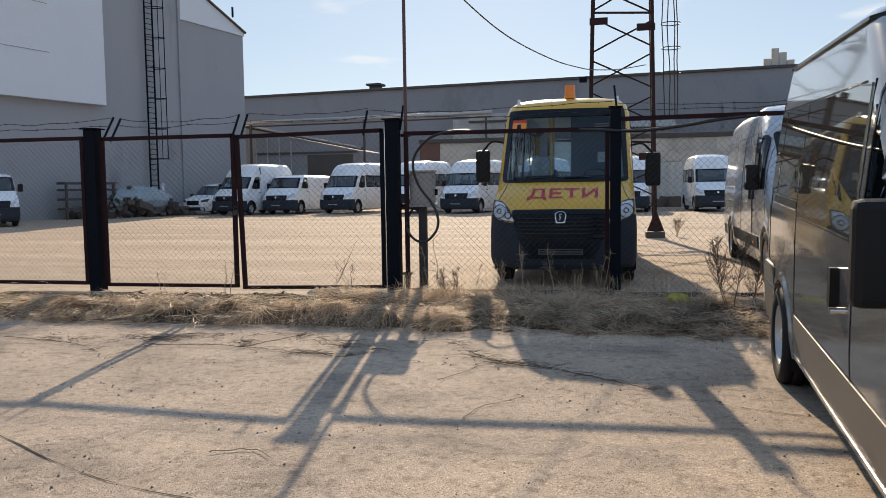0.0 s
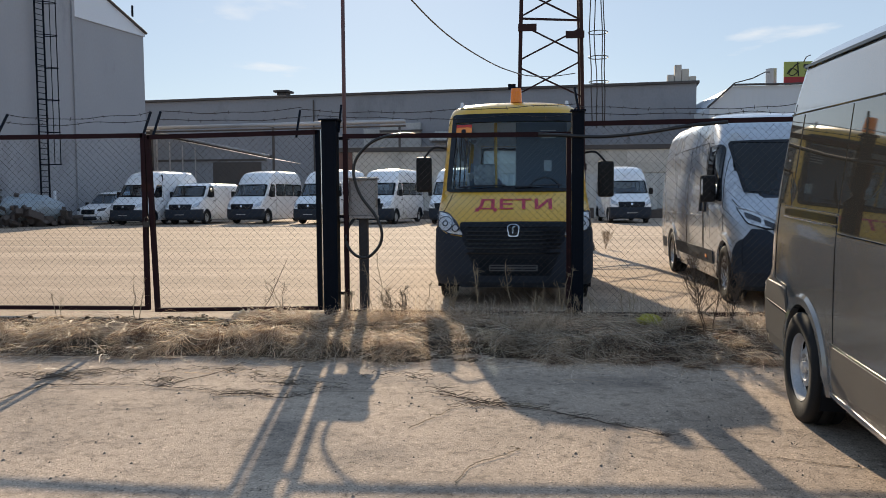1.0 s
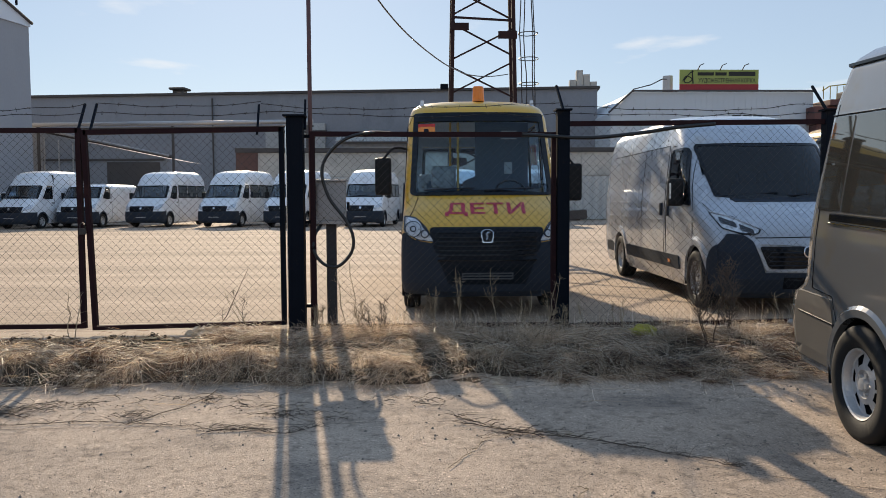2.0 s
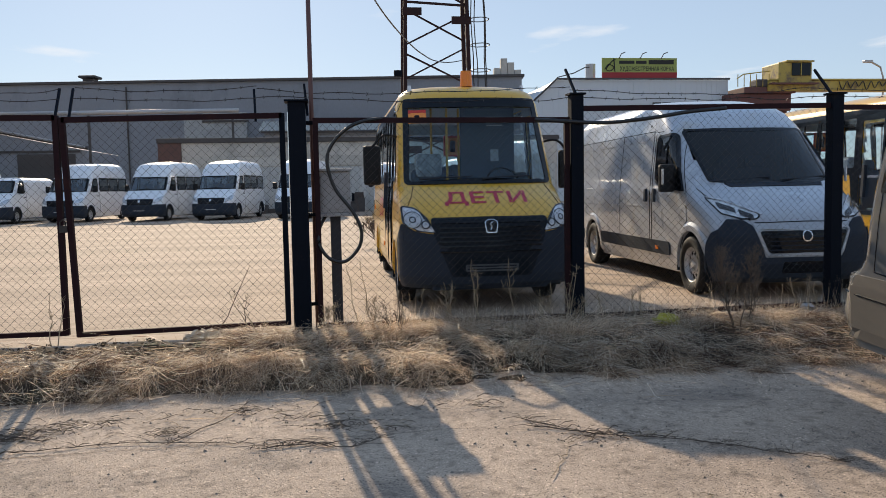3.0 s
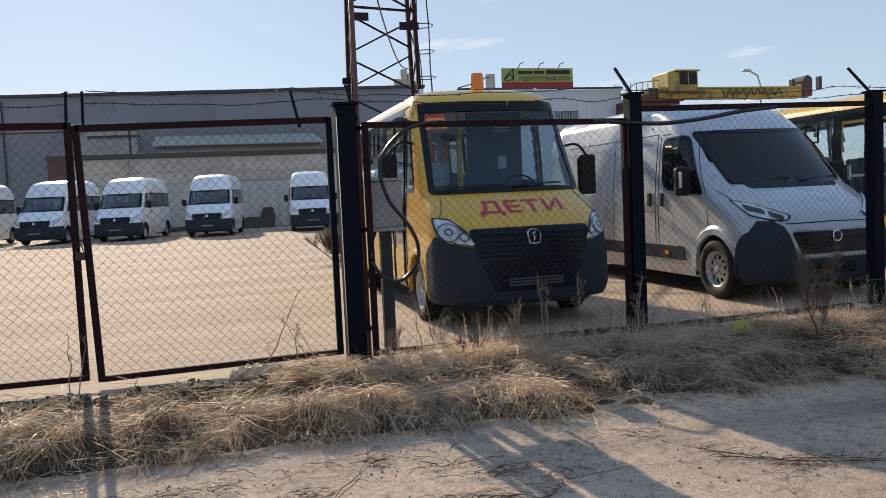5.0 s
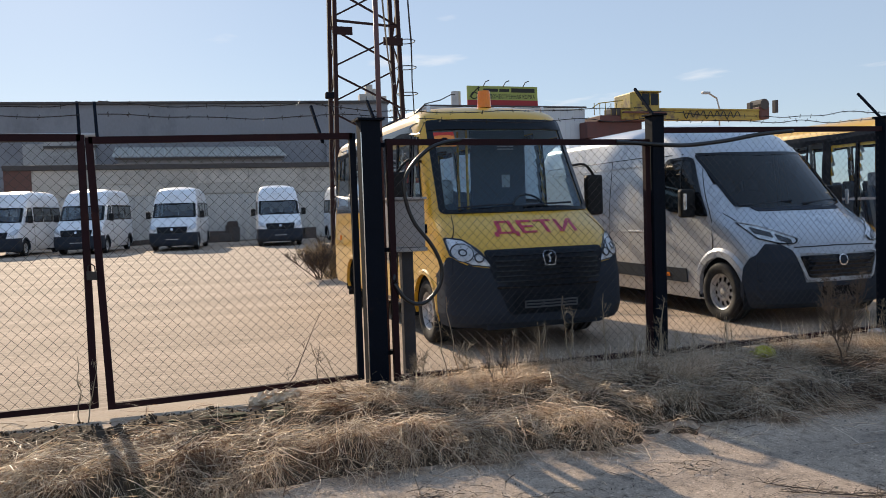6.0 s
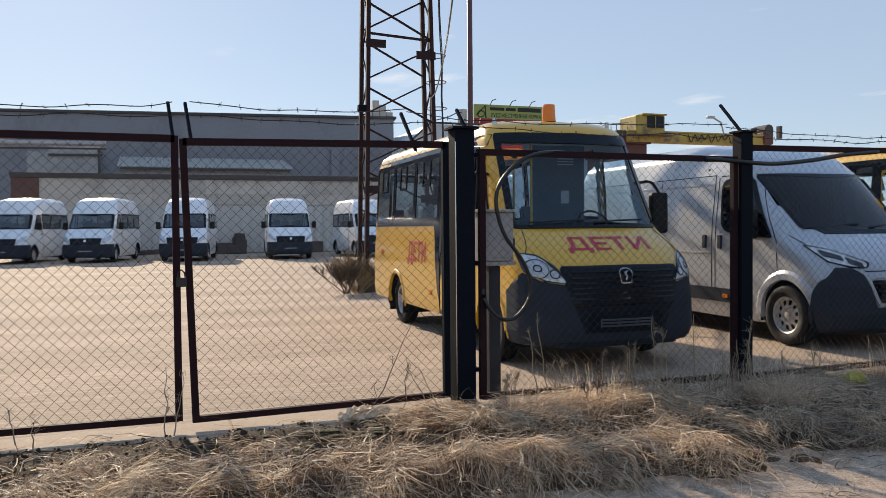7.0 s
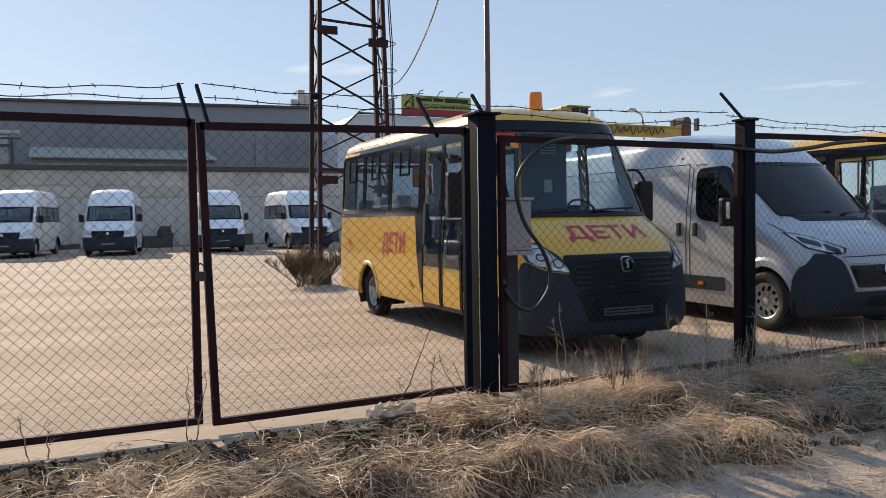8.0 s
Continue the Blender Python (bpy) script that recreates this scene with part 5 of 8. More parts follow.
    part("rear_door_post", BUS.patch("left", rect(2.795, 1.44, 2.945, 2.40, 0.01), 0.007, 3), "gloss_black", car)
    part("door_header", BUS.patch("left", rect(1.40, 2.325, 2.90, 2.455, 0.02), 0.008, 2), "gloss_black", car)
    part("door_post", BUS.patch("left", rect(1.585, 0.60, 1.675, 2.34, 0.01), 0.007, 3), "gloss_black", car)
    # front end
    b = part("front_bumper", wrap(BUS, 0.27, 0.80, 0.66, steps=12, points=26), "plastic", car, "dark grey plastic front bumper")
    corner = rounded([(-0.968, 0.76), (-0.58, 0.76), (-0.59, 0.86), (-0.76, 0.885), (-0.945, 0.98), (-0.965, 0.95)], 0.01)
    for o in (corner, mirrored(corner)):
        part("bumper_corner", BUS.patch("front", o, 0.010, 3), "plastic", car)
    for f in ("left", "right"):
        part("bumper_corner", BUS.patch(f, rounded([(0.30, 0.76), (0.70, 0.76), (0.55, 0.86), (0.36, 0.97), (0.30, 0.97)], 0.01), 0.010, 3), "plastic", car)
    grille = part("grille", BUS.patch("front", rounded([(-0.60, 0.78), (0.60, 0.78), (0.66, 1.035), (-0.66, 1.035)], 0.05), 0.014, 8), "grille_black", car, "black plastic grille")
    part("grille_lower", BUS.patch("front", rounded([(-0.44, 0.40), (0.44, 0.40), (0.60, 0.80), (-0.60, 0.80)], 0.03), 0.0145, 8), "grille_black", grille)
    for z in (0.66, 0.72, 0.77, 0.82, 0.87, 0.92, 0.97):
        part("grille_slat", BUS.patch("front", rounded([(-0.56, z), (0.56, z), (0.56, z + 0.018), (-0.56, z + 0.018)], 0.006), 0.026, 8), "gloss_black", grille)
    part("badge", BUS.patch("front", rounded([(-0.058, 0.865), (0.058, 0.865), (0.078, 0.968), (0.04, 1.005), (-0.04, 1.005), (-0.078, 0.968)], 0.02), 0.036, 2), "chrome", grille, "plain bright emblem")
    part("badge_face", BUS.patch("front", rounded([(-0.047, 0.877), (0.047, 0.877), (0.066, 0.965), (0.033, 0.995), (-0.033, 0.995), (-0.066, 0.965)], 0.02), 0.041, 2), "gloss_black", grille)
    part("badge_figure", BUS.line("front", [(-0.012, 0.90), (0.004, 0.935), (-0.018, 0.955), (0.022, 0.968)], 0.009, 0.044), "chrome", grille)
    intake = part("lower_intake", BUS.patch("front", rounded([(-0.40, 0.41), (0.40, 0.41), (0.42, 0.60), (-0.42, 0.60)], 0.05), 0.016, 8), "dark", car, "dark lower air intake")
    part("intake_mouth", BUS.patch("front", rounded([(-0.30, 0.445), (0.30, 0.445), (0.30, 0.575), (-0.30, 0.575)], 0.015), 0.026, 6), "dark", intake)
    for z in (0.455, 0.485, 0.515):
        part("intake_bar", BUS.patch("front", rounded([(-0.29, z), (0.29, z), (0.29, z + 0.016), (-0.29, z + 0.016)], 0.005), 0.036, 4), "intake_grey", intake)
    for x in (-0.29, -0.10, 0.10, 0.275):
        part("intake_rib", BUS.patch("front", rounded([(x, 0.455), (x + 0.014, 0.455), (x + 0.014, 0.53), (x, 0.53)], 0.004), 0.038, 2), "intake_grey", intake)
    lamp = rounded([(-0.94, 1.17), (-0.80, 1.145), (-0.68, 1.03), (-0.595, 0.875), (-0.78, 0.895), (-0.935, 0.98)], 0.03)
    for o in (lamp, mirrored(lamp)):
        h = part("headlight", BUS.patch("front", o, 0.012, 3), "lamp_inner", car, "clear almond-shaped headlight")
        c = sum((Vector(p) for p in o), Vector((0, 0))) / len(o)
        s = 1 if c.x < 0 else -1

        def disc(dx, dz, r):
            return [c + Vector((s * dx + r * math.cos(a), dz + r * 0.95 * math.sin(a))) for a in np.linspace(0, 2 * math.pi, 18, endpoint=False)]
        part("reflector_bowl", BUS.patch("front", disc(-0.045, 0.0, 0.088), 0.016, 3), "rim", h, "bowl of the main beam")
        for r, w in ((0.092, 0.007), (0.036, 0.012)):
            part("lens_ring", BUS.band("front", disc(-0.045, 0.0, r), w, 0.020), "lamp_dark", h)
        part("turn_signal_bowl", BUS.patch("front", disc(0.085, -0.05, 0.045), 0.016, 3), "rim", h)
        part("lens_ring", BUS.band("front", disc(0.085, -0.05, 0.046), 0.012, 0.020), "lamp_dark", h)
        for k in range(4):
            q = c + Vector((s * (0.045 + 0.022 * k), 0.055 - 0.022 * k))
            part("reflector_facet", BUS.line("front", [q, q + Vector((s * 0.03, -0.05))], 0.007, 0.019), "lamp_dark", h)
        part("cover", BUS.patch("front", o, 0.026, 3, 0.010), "lamp_glass", h)
        part("rim_seal", BUS.band("front", o, 0.012, 0.020), "plastic", h)
    part("bonnet_seam", BUS.line("front", [(-0.88, 1.16), (-0.82, 1.28), (-0.78, 1.40)], 0.005), "gloss_black", car)
    part("bonnet_seam", BUS.line("front", [(0.88, 1.16), (0.82, 1.28), (0.78, 1.40)], 0.005), "gloss_black", car)
    part("bonnet_edge", BUS.line("front", [(-0.62, 1.04), (0.0, 1.045), (0.62, 1.04)], 0.006), "gloss_black", car)
    part("lettering", letters_on("ДЕТИ", 0.168, 2.08, lambda u, v: BUS.place("front", u + 0.01, 1.245 + v, 0.005)), "red_text", car, "red letters on the bonnet")
    part("lettering", letters_on("ДЕТИ", 0.36, 0.86, lambda u, v: BUS.place("left", 3.80 - u, 1.08 + v, 0.005)), "red_text", car, "red letters on the side")
    part("sill_line", BUS.line("left", [(2.9, 0.62), (4.4, 0.62)], 0.004), "yellow", car)
    part("reflector", BUS.patch("left", rect(3.14, 0.55, 3.22, 0.61, 0.01), 0.014, 2), "amber", car)
    part("fuel_flap", BUS.patch("left", rect(5.62, 1.02, 5.70, 1.10, 0.02), 0.014, 2), "amber", car)
    # lights on the roof
    bc = part("beacon", tube([(0.03, 1.72, 2.66), (0.03, 1.72, 2.70), (0.03, 1.72, 2.83), (0.03, 1.72, 2.86)], 0.085, 16, 0.8), "amber", car, "orange roof beacon", smooth=False)
    part("beacon_lens", tube([(0.03, 1.72, 2.70), (0.03, 1.72, 2.82)], 0.05, 12), "sticker", bc)
    for s in (-1, 1):
        part("marker_lamp", tube([(s * 0.72, 1.58, 2.56), (s * 0.72, 1.58, 2.66)], 0.032, 8, 0.7), "lamp_inner", car)
    mirror_at(car, -1, 1.12, 1.22, 1.42, 1.90, 0.21, [(0.90, 1.30, 2.0), (1.08, 1.22, 2.02), (1.22, 1.24, 1.88)])
    mirror_at(car, 1, 1.12, 1.22, 1.34, 1.82, 0.21, [(0.90, 1.30, 1.92), (1.08, 1.22, 1.94), (1.22, 1.24, 1.80)])
    # wipers, stickers
    for x0, x1 in ((-0.70, -0.10), (0.02, 0.62)):
        part("wiper", tube([BUS.place("front", x0, 1.46, 0.03), BUS.place("front", (x0 + x1) / 2, 1.475, 0.035), BUS.place("front", x1, 1.49, 0.02)], 0.010, 5), "plastic", car)
    st = part("sticker", BUS.patch("front", rect(-0.78, 2.15, -0.56, 2.32, 0.01), 0.0065, 2, 0.002), "sticker", car, "orange warning sticker on the screen")
    part("sticker_sign", BUS.patch("front", rect(-0.70, 2.17, -0.64, 2.255, 0.02), 0.008, 2, 0.001), "gloss_black", st)
    part("sticker_band", BUS.patch("front", rect(-0.78, 2.275, -0.56, 2.32, 0.005), 0.008, 2, 0.001), "sticker_red", st, "red upper band")
    st = part("rear_sticker", BUS.patch("rear", rect(0.34, 1.95, 0.68, 2.33, 0.01), -0.02, 2, 0.003), "sticker_red", car, "orange warning sign on the rear window")
    part("sticker_sheet", BUS.patch("rear", rect(0.37, 1.98, 0.65, 2.30, 0.01), -0.026, 2, 0.003), "sticker_dark", st)
    part("sticker_sign", BUS.patch("rear", rect(0.46, 2.03, 0.56, 2.25, 0.03), -0.032, 2, 0.003), "gloss_black", st)
    # inside
    part("floor", box((-0.88, 0.7, 0.42), (0.88, 6.1, 0.50)), "intake_grey", car)
    part("dashboard", box((-0.86, 0.78, 0.9), (0.86, 1.25, 1.40), 0.08), "dark", car)
    part("headliner", box((-0.70, 1.75, 2.50), (0.70, 5.9, 2.54)), "headliner", car)
    part("steering_wheel", tube([(0.42 + 0.2 * math.cos(a), 1.36 + 0.10 * math.sin(a), 1.44 + 0.17 * math.sin(a)) for a in np.linspace(0, 2 * math.pi, 17)], 0.014, 6), "dark", car)
    seat_at(car, 0.42, 1.75, 0.85, 0.48)
    seat_at(car, -0.42, 1.35 + 0.4, 0.80, 0.48, True)
    for y in (3.0, 3.75, 4.5, 5.3):
        for x in (-0.62, 0.18, 0.62):
            seat_at(car, x, y, 0.72, 0.42, (x < 0) and y < 5)
    for x, y in ((-0.25, 1.62), (-0.30, 2.85), (0.1, 2.9)):
        part("handrail", tube([(x, y, 0.5), (x, y, 2.5)], 0.016, 6), "sticker_yellow", car, "yellow grab pole")
    partition = part("partition", box((0.02, 2.20, 0.5), (0.76, 2.23, 2.44)), "seat", car, "dark blue partition behind the driver")
    part("notice", box((0.43, 2.190, 1.72), (0.54, 2.198, 1.88)), "notice", partition, "small white paper notice")
    for k in range(4):
        part("vent_slot", box((0.38, 2.186, 2.20 + 0.035 * k), (0.60, 2.198, 2.212 + 0.035 * k)), "headliner", partition)
    for s in (-1, 1):
        for y in (1.12, 4.86):
            bm = bmesh.new()
            add_liner(bm, s * 0.985, s * 0.55, y, 0.36, 0.42)
            part("wheel_housing", bm, "dark", car)
    for face in ("left", "right"):
        for y in (1.12, 4.86):
            part("arch_lip", arch_lip(BUS, face, y, 0.36, 0.41, 0.045, 0.014), "yellow", car)
    part("underbody", box((-0.66, 0.3, 0.28), (0.66, 6.0, 0.40)), "dark", car)
    part("bumper_foot", box((-0.66, 0.10, 0.24), (0.66, 0.40, 0.34), 0.04), "plastic", car)
    for s in (-1, 1):
        add_wheel(car, s * 0.86, 1.12, 0.35, 0.35, 0.19, s)
        add_wheel(car, s * 0.80, 4.86, 0.35, 0.35, 0.19, s)
    part("mudflap", box((-0.95, 5.30, 0.16), (-0.70, 5.32, 0.46)), "rubber", car)
    return car


school_bus = bus(pose(2.03, 0.83, 0, 0, 0, -0.6), "yellow school minibus with dark bumper parked behind the fence")
other = copy_thing(school_bus, pose(9.35, 0.9, 0, 0, 0, -2.0))
tagged(other, "yellow minibus with dark side windows parked beside the grey van")


DUCATO = Shell(front=[(0.18, 0.20), (0.25, 0.06), (0.42, 0.0), (0.75, 0.0), (0.90, 0.05), (0.98, 0.10), (1.06, 0.18), (1.16, 0.32), (1.26, 0.50), (1.33, 0.64), (1.37, 0.70), (2.06, 1.42), (2.12, 1.49), (2.30, 1.72), (2.45, 2.05), (2.55, 2.55), (2.60, 3.3)],
               rear=[(0.2, 6.3), (0.4, 6.36), (2.2, 6.33), (2.6, 6.1)],
               half=[(0.18, 0.95), (0.35, 1.0), (0.6, 1.02), (1.2, 1.02), (1.5, 1.0), (2.1, 0.935), (2.40, 0.87), (2.54, 0.74), (2.60, 0.45)],
               corner=[(0.2, 0.55), (0.9, 0.62), (1.2, 0.66), (1.4, 0.55), (2.1, 0.48), (2.5, 0.5)], power=2.4)


def grey_van():
    car = thing("panel_van", "light grey high-roof panel van with black bumpers", "van", pose(5.70, 0.75, 0, 0, 0, -2.2))
    S = DUCATO
    screen = rounded([(-0.79, 1.385), (-0.42, 1.335), (0.42, 1.335), (0.79, 1.385), (0.83, 2.07), (-0.83, 2.07)], [0.06, 0.3, 0.3, 0.06, 0.06, 0.06])
    win = rounded([(1.08, 1.27), (2.03, 1.36), (2.08, 2.02), (1.60, 2.02)], [0.05, 0.16, 0.14, 0.10])
    def grown(o, e):
        c = sum((Vector(p) for p in o), Vector((0, 0))) / len(o)
        return [c + (Vector(p) - c) * (1 + e / (Vector(p) - c).length) for p in o]

    holes = [("front", screen)]
    part("body", S.body(levels((0.22, 1.0, 0.078), (1.0, 1.34, 0.05), (1.34, 2.04, 0.055), (2.04, 2.54, 0.045), (2.54, 2.60, 0.02)), 72, 13, holes, (0.84, 4.985), 0.43, 0.36), "silver", car, "light grey metallic van body", smooth=True)
    g = part("windscreen", S.patch("front", screen, 0.004, 10, 0.006), "deep_glass", car, "wide dark windscreen")
    part("screen_seal", S.band("front", [Vector(p) for p in screen], 0.04, 0.008, centre=(0, 1.68)), "gloss_black", g)
    part("scuttle", S.patch("front", rounded([(-0.60, 1.315), (0.60, 1.315), (0.62, 1.36), (-0.62, 1.36)], 0.02), 0.010, 2), "plastic", g)
    for face in ("left", "right"):
        g = part("door_window", S.patch(face, win, 0.024, 6, 0.004), "deep_glass", car, "dark front door window")
        # black sheet added behind the glass in place of the dim cab
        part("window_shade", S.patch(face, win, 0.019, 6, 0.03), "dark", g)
        part("window_seal", S.band(face, grown(win, 0.012), 0.045, 0.027, 0.03), "gloss_black", g)
        part("window_divider", S.line(face, [(1.62, 1.33), (1.69, 2.0)], 0.012, 0.026), "gloss_black", g)
    part("front_bumper", wrap(S, 0.19, 0.50, 0.50, 0.014, steps=12, points=26), "plastic", car, "black plastic bumper")
    cheek = rounded([(-0.985, 0.48), (-0.46, 0.48), (-0.585, 0.86), (-0.68, 0.93), (-0.83, 0.94), (-0.965, 0.74)], 0.015)
    for o in (cheek, mirrored(cheek)):
        part("bumper_corner", S.patch("front", o, 0.012, 8), "plastic", car, "black bumper corner piece")
    sidecheek = rounded([(0.26, 0.30), (0.48, 0.30), (0.445, 0.50), (0.42, 0.66), (0.36, 0.78), (0.30, 0.82)], 0.02)
    for face in ("left", "right"):
        part("bumper_side", S.patch(face, sidecheek, 0.026, 5, 0.03), "plastic", car)
    grille = part("grille", S.patch("front", rounded([(-0.43, 0.55), (0.43, 0.55), (0.53, 0.80), (-0.53, 0.80)], 0.04), 0.014, 3), "gloss_black", car, "black honeycomb grille")
    part("grille_frame", S.band("front", rounded([(-0.46, 0.52), (0.46, 0.52), (0.58, 0.83), (-0.58, 0.83)], 0.05), 0.035, 0.024, centre=(0, 0.68)), "silver", grille, "body-coloured grille surround")
    for z in (0.58, 0.63, 0.68, 0.73):
        part("grille_bar", S.patch("front", rounded([(-0.42, z), (0.42, z), (0.43, z + 0.012), (-0.43, z + 0.012)], 0.004), 0.020, 2), "plastic", grille)
    part("badge", S.patch("front", [Vector((0.062 * math.cos(a), 0.74 + 0.062 * math.sin(a))) for a in np.linspace(0, 2 * math.pi, 18, endpoint=False)], 0.034, 2), "chrome", grille, "plain round emblem")
    part("badge_face", S.patch("front", [Vector((0.046 * math.cos(a), 0.74 + 0.046 * math.sin(a))) for a in np.linspace(0, 2 * math.pi, 18, endpoint=False)], 0.039, 2), "plastic", grille)
    lamp = rounded([(-0.93, 1.19), (-0.72, 1.135), (-0.48, 0.985), (-0.52, 0.935), (-0.70, 0.935), (-0.87, 1.0)], 0.025)
    for o in (lamp, mirrored(lamp)):
        h = part("headlight", S.patch("front", o, 0.010, 3), "lamp_inner", car, "slanted dark-bezel headlight")
        part("headlight_seal", S.band("front", o, 0.016, 0.016), "gloss_black", h)
        c = sum((Vector(p) for p in o), Vector((0, 0))) / len(o)
        s = 1 if c.x < 0 else -1
        for u0, u1 in ((-0.86, -0.72), (-0.69, -0.56)):
            top0, top1 = 1.165 + (u0 + 0.86) * -0.50, 1.165 + (u1 + 0.86) * -0.50
            q = [(u0, top0 - 0.10), (u1, top1 - 0.09), (u1, top1 - 0.03), (u0, top0 - 0.03)]
            q = rounded(q if s > 0 else [(-p[0], p[1]) for p in q][::-1], 0.012)
            part("lens", S.patch("front", q, 0.016, 2), "lamp_dark", h)
        part("light_bar", S.line("front", [((-s) * 0.90, 1.185), ((-s) * 0.79, 1.15), ((-s) * 0.47, 0.985)], 0.010, 0.018), "lamp_inner", h)
        part("cover", S.patch("front", o, 0.026, 3, 0.008), "lamp_glass", h)
    part("plate_recess", S.patch("front", rect(-0.27, 0.32, 0.27, 0.45, 0.01), 0.02, 2), "gloss_black", car)
    part("bonnet_seam", S.line("front", [(-0.56, 0.90), (0.0, 0.91), (0.56, 0.90)], 0.006), "gloss_black", car)
    for s in (-1, 1):
        part("bonnet_seam", S.line("front", [(s * 0.60, 0.92), (s * 0.90, 1.22), (s * 0.93, 1.30)], 0.005), "gloss_black", car)
    for face in ("left", "right"):
        part("side_moulding", S.patch(face, rect(1.52, 0.42, 4.50, 0.60, 0.02), 0.018, 3), "plastic", car, "black side moulding strip")
        part("side_marker", S.patch(face, rect(1.90, 0.48, 2.0, 0.53, 0.01), 0.026, 2), "amber", car)
        part("side_moulding", S.patch(face, rect(5.46, 0.42, 6.0, 0.60, 0.02), 0.018, 2), "plastic", car)
        for pts in ([(1.18, 0.55), (0.98, 0.9), (1.0, 1.22), (1.56, 2.08), (2.14, 2.08)], [(2.18, 0.42), (2.18, 2.06)], [(2.26, 0.42), (2.26, 2.10)], [(3.55, 0.42), (3.55, 2.10)], [(2.26, 2.10), (5.9, 2.10)]):
            part("panel_seam", S.line(face, pts, 0.006, -0.001), "gloss_black", car)
        for pts in ([(2.3, 1.06), (6.1, 1.06)], [(2.3, 1.98), (6.1, 1.98)], [(3.6, 1.30), (6.0, 1.30)]):
            part("pressed_rib", S.line(face, pts, 0.016, -0.006), "silver", car)
        for y in (2.03, 2.36):
            hd = part("door_handle", S.patch(face, rect(y, 1.12, y + 0.06, 1.30, 0.02), 0.035, 2, 0.04), "plastic", car, "black door handle")
        for y in (0.84, 4.985):
            part("arch_lip", arch_lip(S, face, y, 0.36, 0.43, 0.10, 0.022, -0.15, math.pi - (0.30 if y < 2 else -0.15)), "silver", car, "flared wheel arch")
    for s in (-1, 1):
        m = mirror_at(car, s, 1.04, 1.28, 1.26, 1.62, 0.20, [(0.96, 1.36, 1.34), (1.04, 1.30, 1.36), (1.12, 1.26, 1.42)])
        part("mirror_lamp", box((s * 1.24 - 0.008, 1.19, 1.36), (s * 1.24 + 0.008, 1.24, 1.56), 0.004), "lamp_inner", m)
        add_wheel(car, s * 0.91, 0.84, 0.36, 0.36, 0.225, s, holes=10)
        add_wheel(car, s * 0.91, 4.985, 0.36, 0.36, 0.225, s, holes=10)
    for x0, x1 in ((-0.78, -0.05), (0.05, 0.75)):
        part("wiper", tube([S.place("front", x0, 1.37, 0.03), S.place("front", x1, 1.42, 0.02)], 0.011, 5), "plastic", car)
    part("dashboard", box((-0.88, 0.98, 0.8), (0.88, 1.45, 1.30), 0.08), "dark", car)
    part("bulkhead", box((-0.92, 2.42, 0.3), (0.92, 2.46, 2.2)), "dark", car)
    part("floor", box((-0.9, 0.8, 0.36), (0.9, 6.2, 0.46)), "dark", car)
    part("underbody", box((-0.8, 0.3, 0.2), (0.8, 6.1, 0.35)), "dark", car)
    for x in (-0.5, 0.15, 0.55):
        seat_at(car, x, 1.75, 0.75, 0.46)
    for s in (-1, 1):
        for y in (0.84, 4.985):
            bm = bmesh.new()
            add_liner(bm, s * 1.02, s * 0.6, y, 0.36, 0.44)
            part("wheel_housing", bm, "dark", car)


grey_van()


TRANSIT = Shell(front=[(0.2, 0.15), (0.3, 0.03), (0.5, 0.0), (0.8, 0.02), (1.0, 0.10), (1.15, 0.45), (1.25, 0.80), (1.30, 0.95), (2.05, 1.75), (2.2, 1.95), (2.40, 2.2), (2.47, 2.6), (2.52, 3.2)],
                rear=[(0.25, 5.46), (0.45, 5.56), (0.80, 5.54), (0.88, 5.36), (1.4, 5.30), (2.1, 5.18), (2.4, 5.06), (2.52, 4.75)],
                half=[(0.2, 0.93), (0.4, 0.97), (0.75, 0.985), (1.2, 0.985), (1.5, 0.965), (2.05, 0.905), (2.34, 0.855), (2.37, 0.845), (2.44, 0.77), (2.52, 0.5)],
                corner=[(0.2, 0.4), (1.0, 0.5), (2.5, 0.45)], power=2.6, rear_corner=0.16)


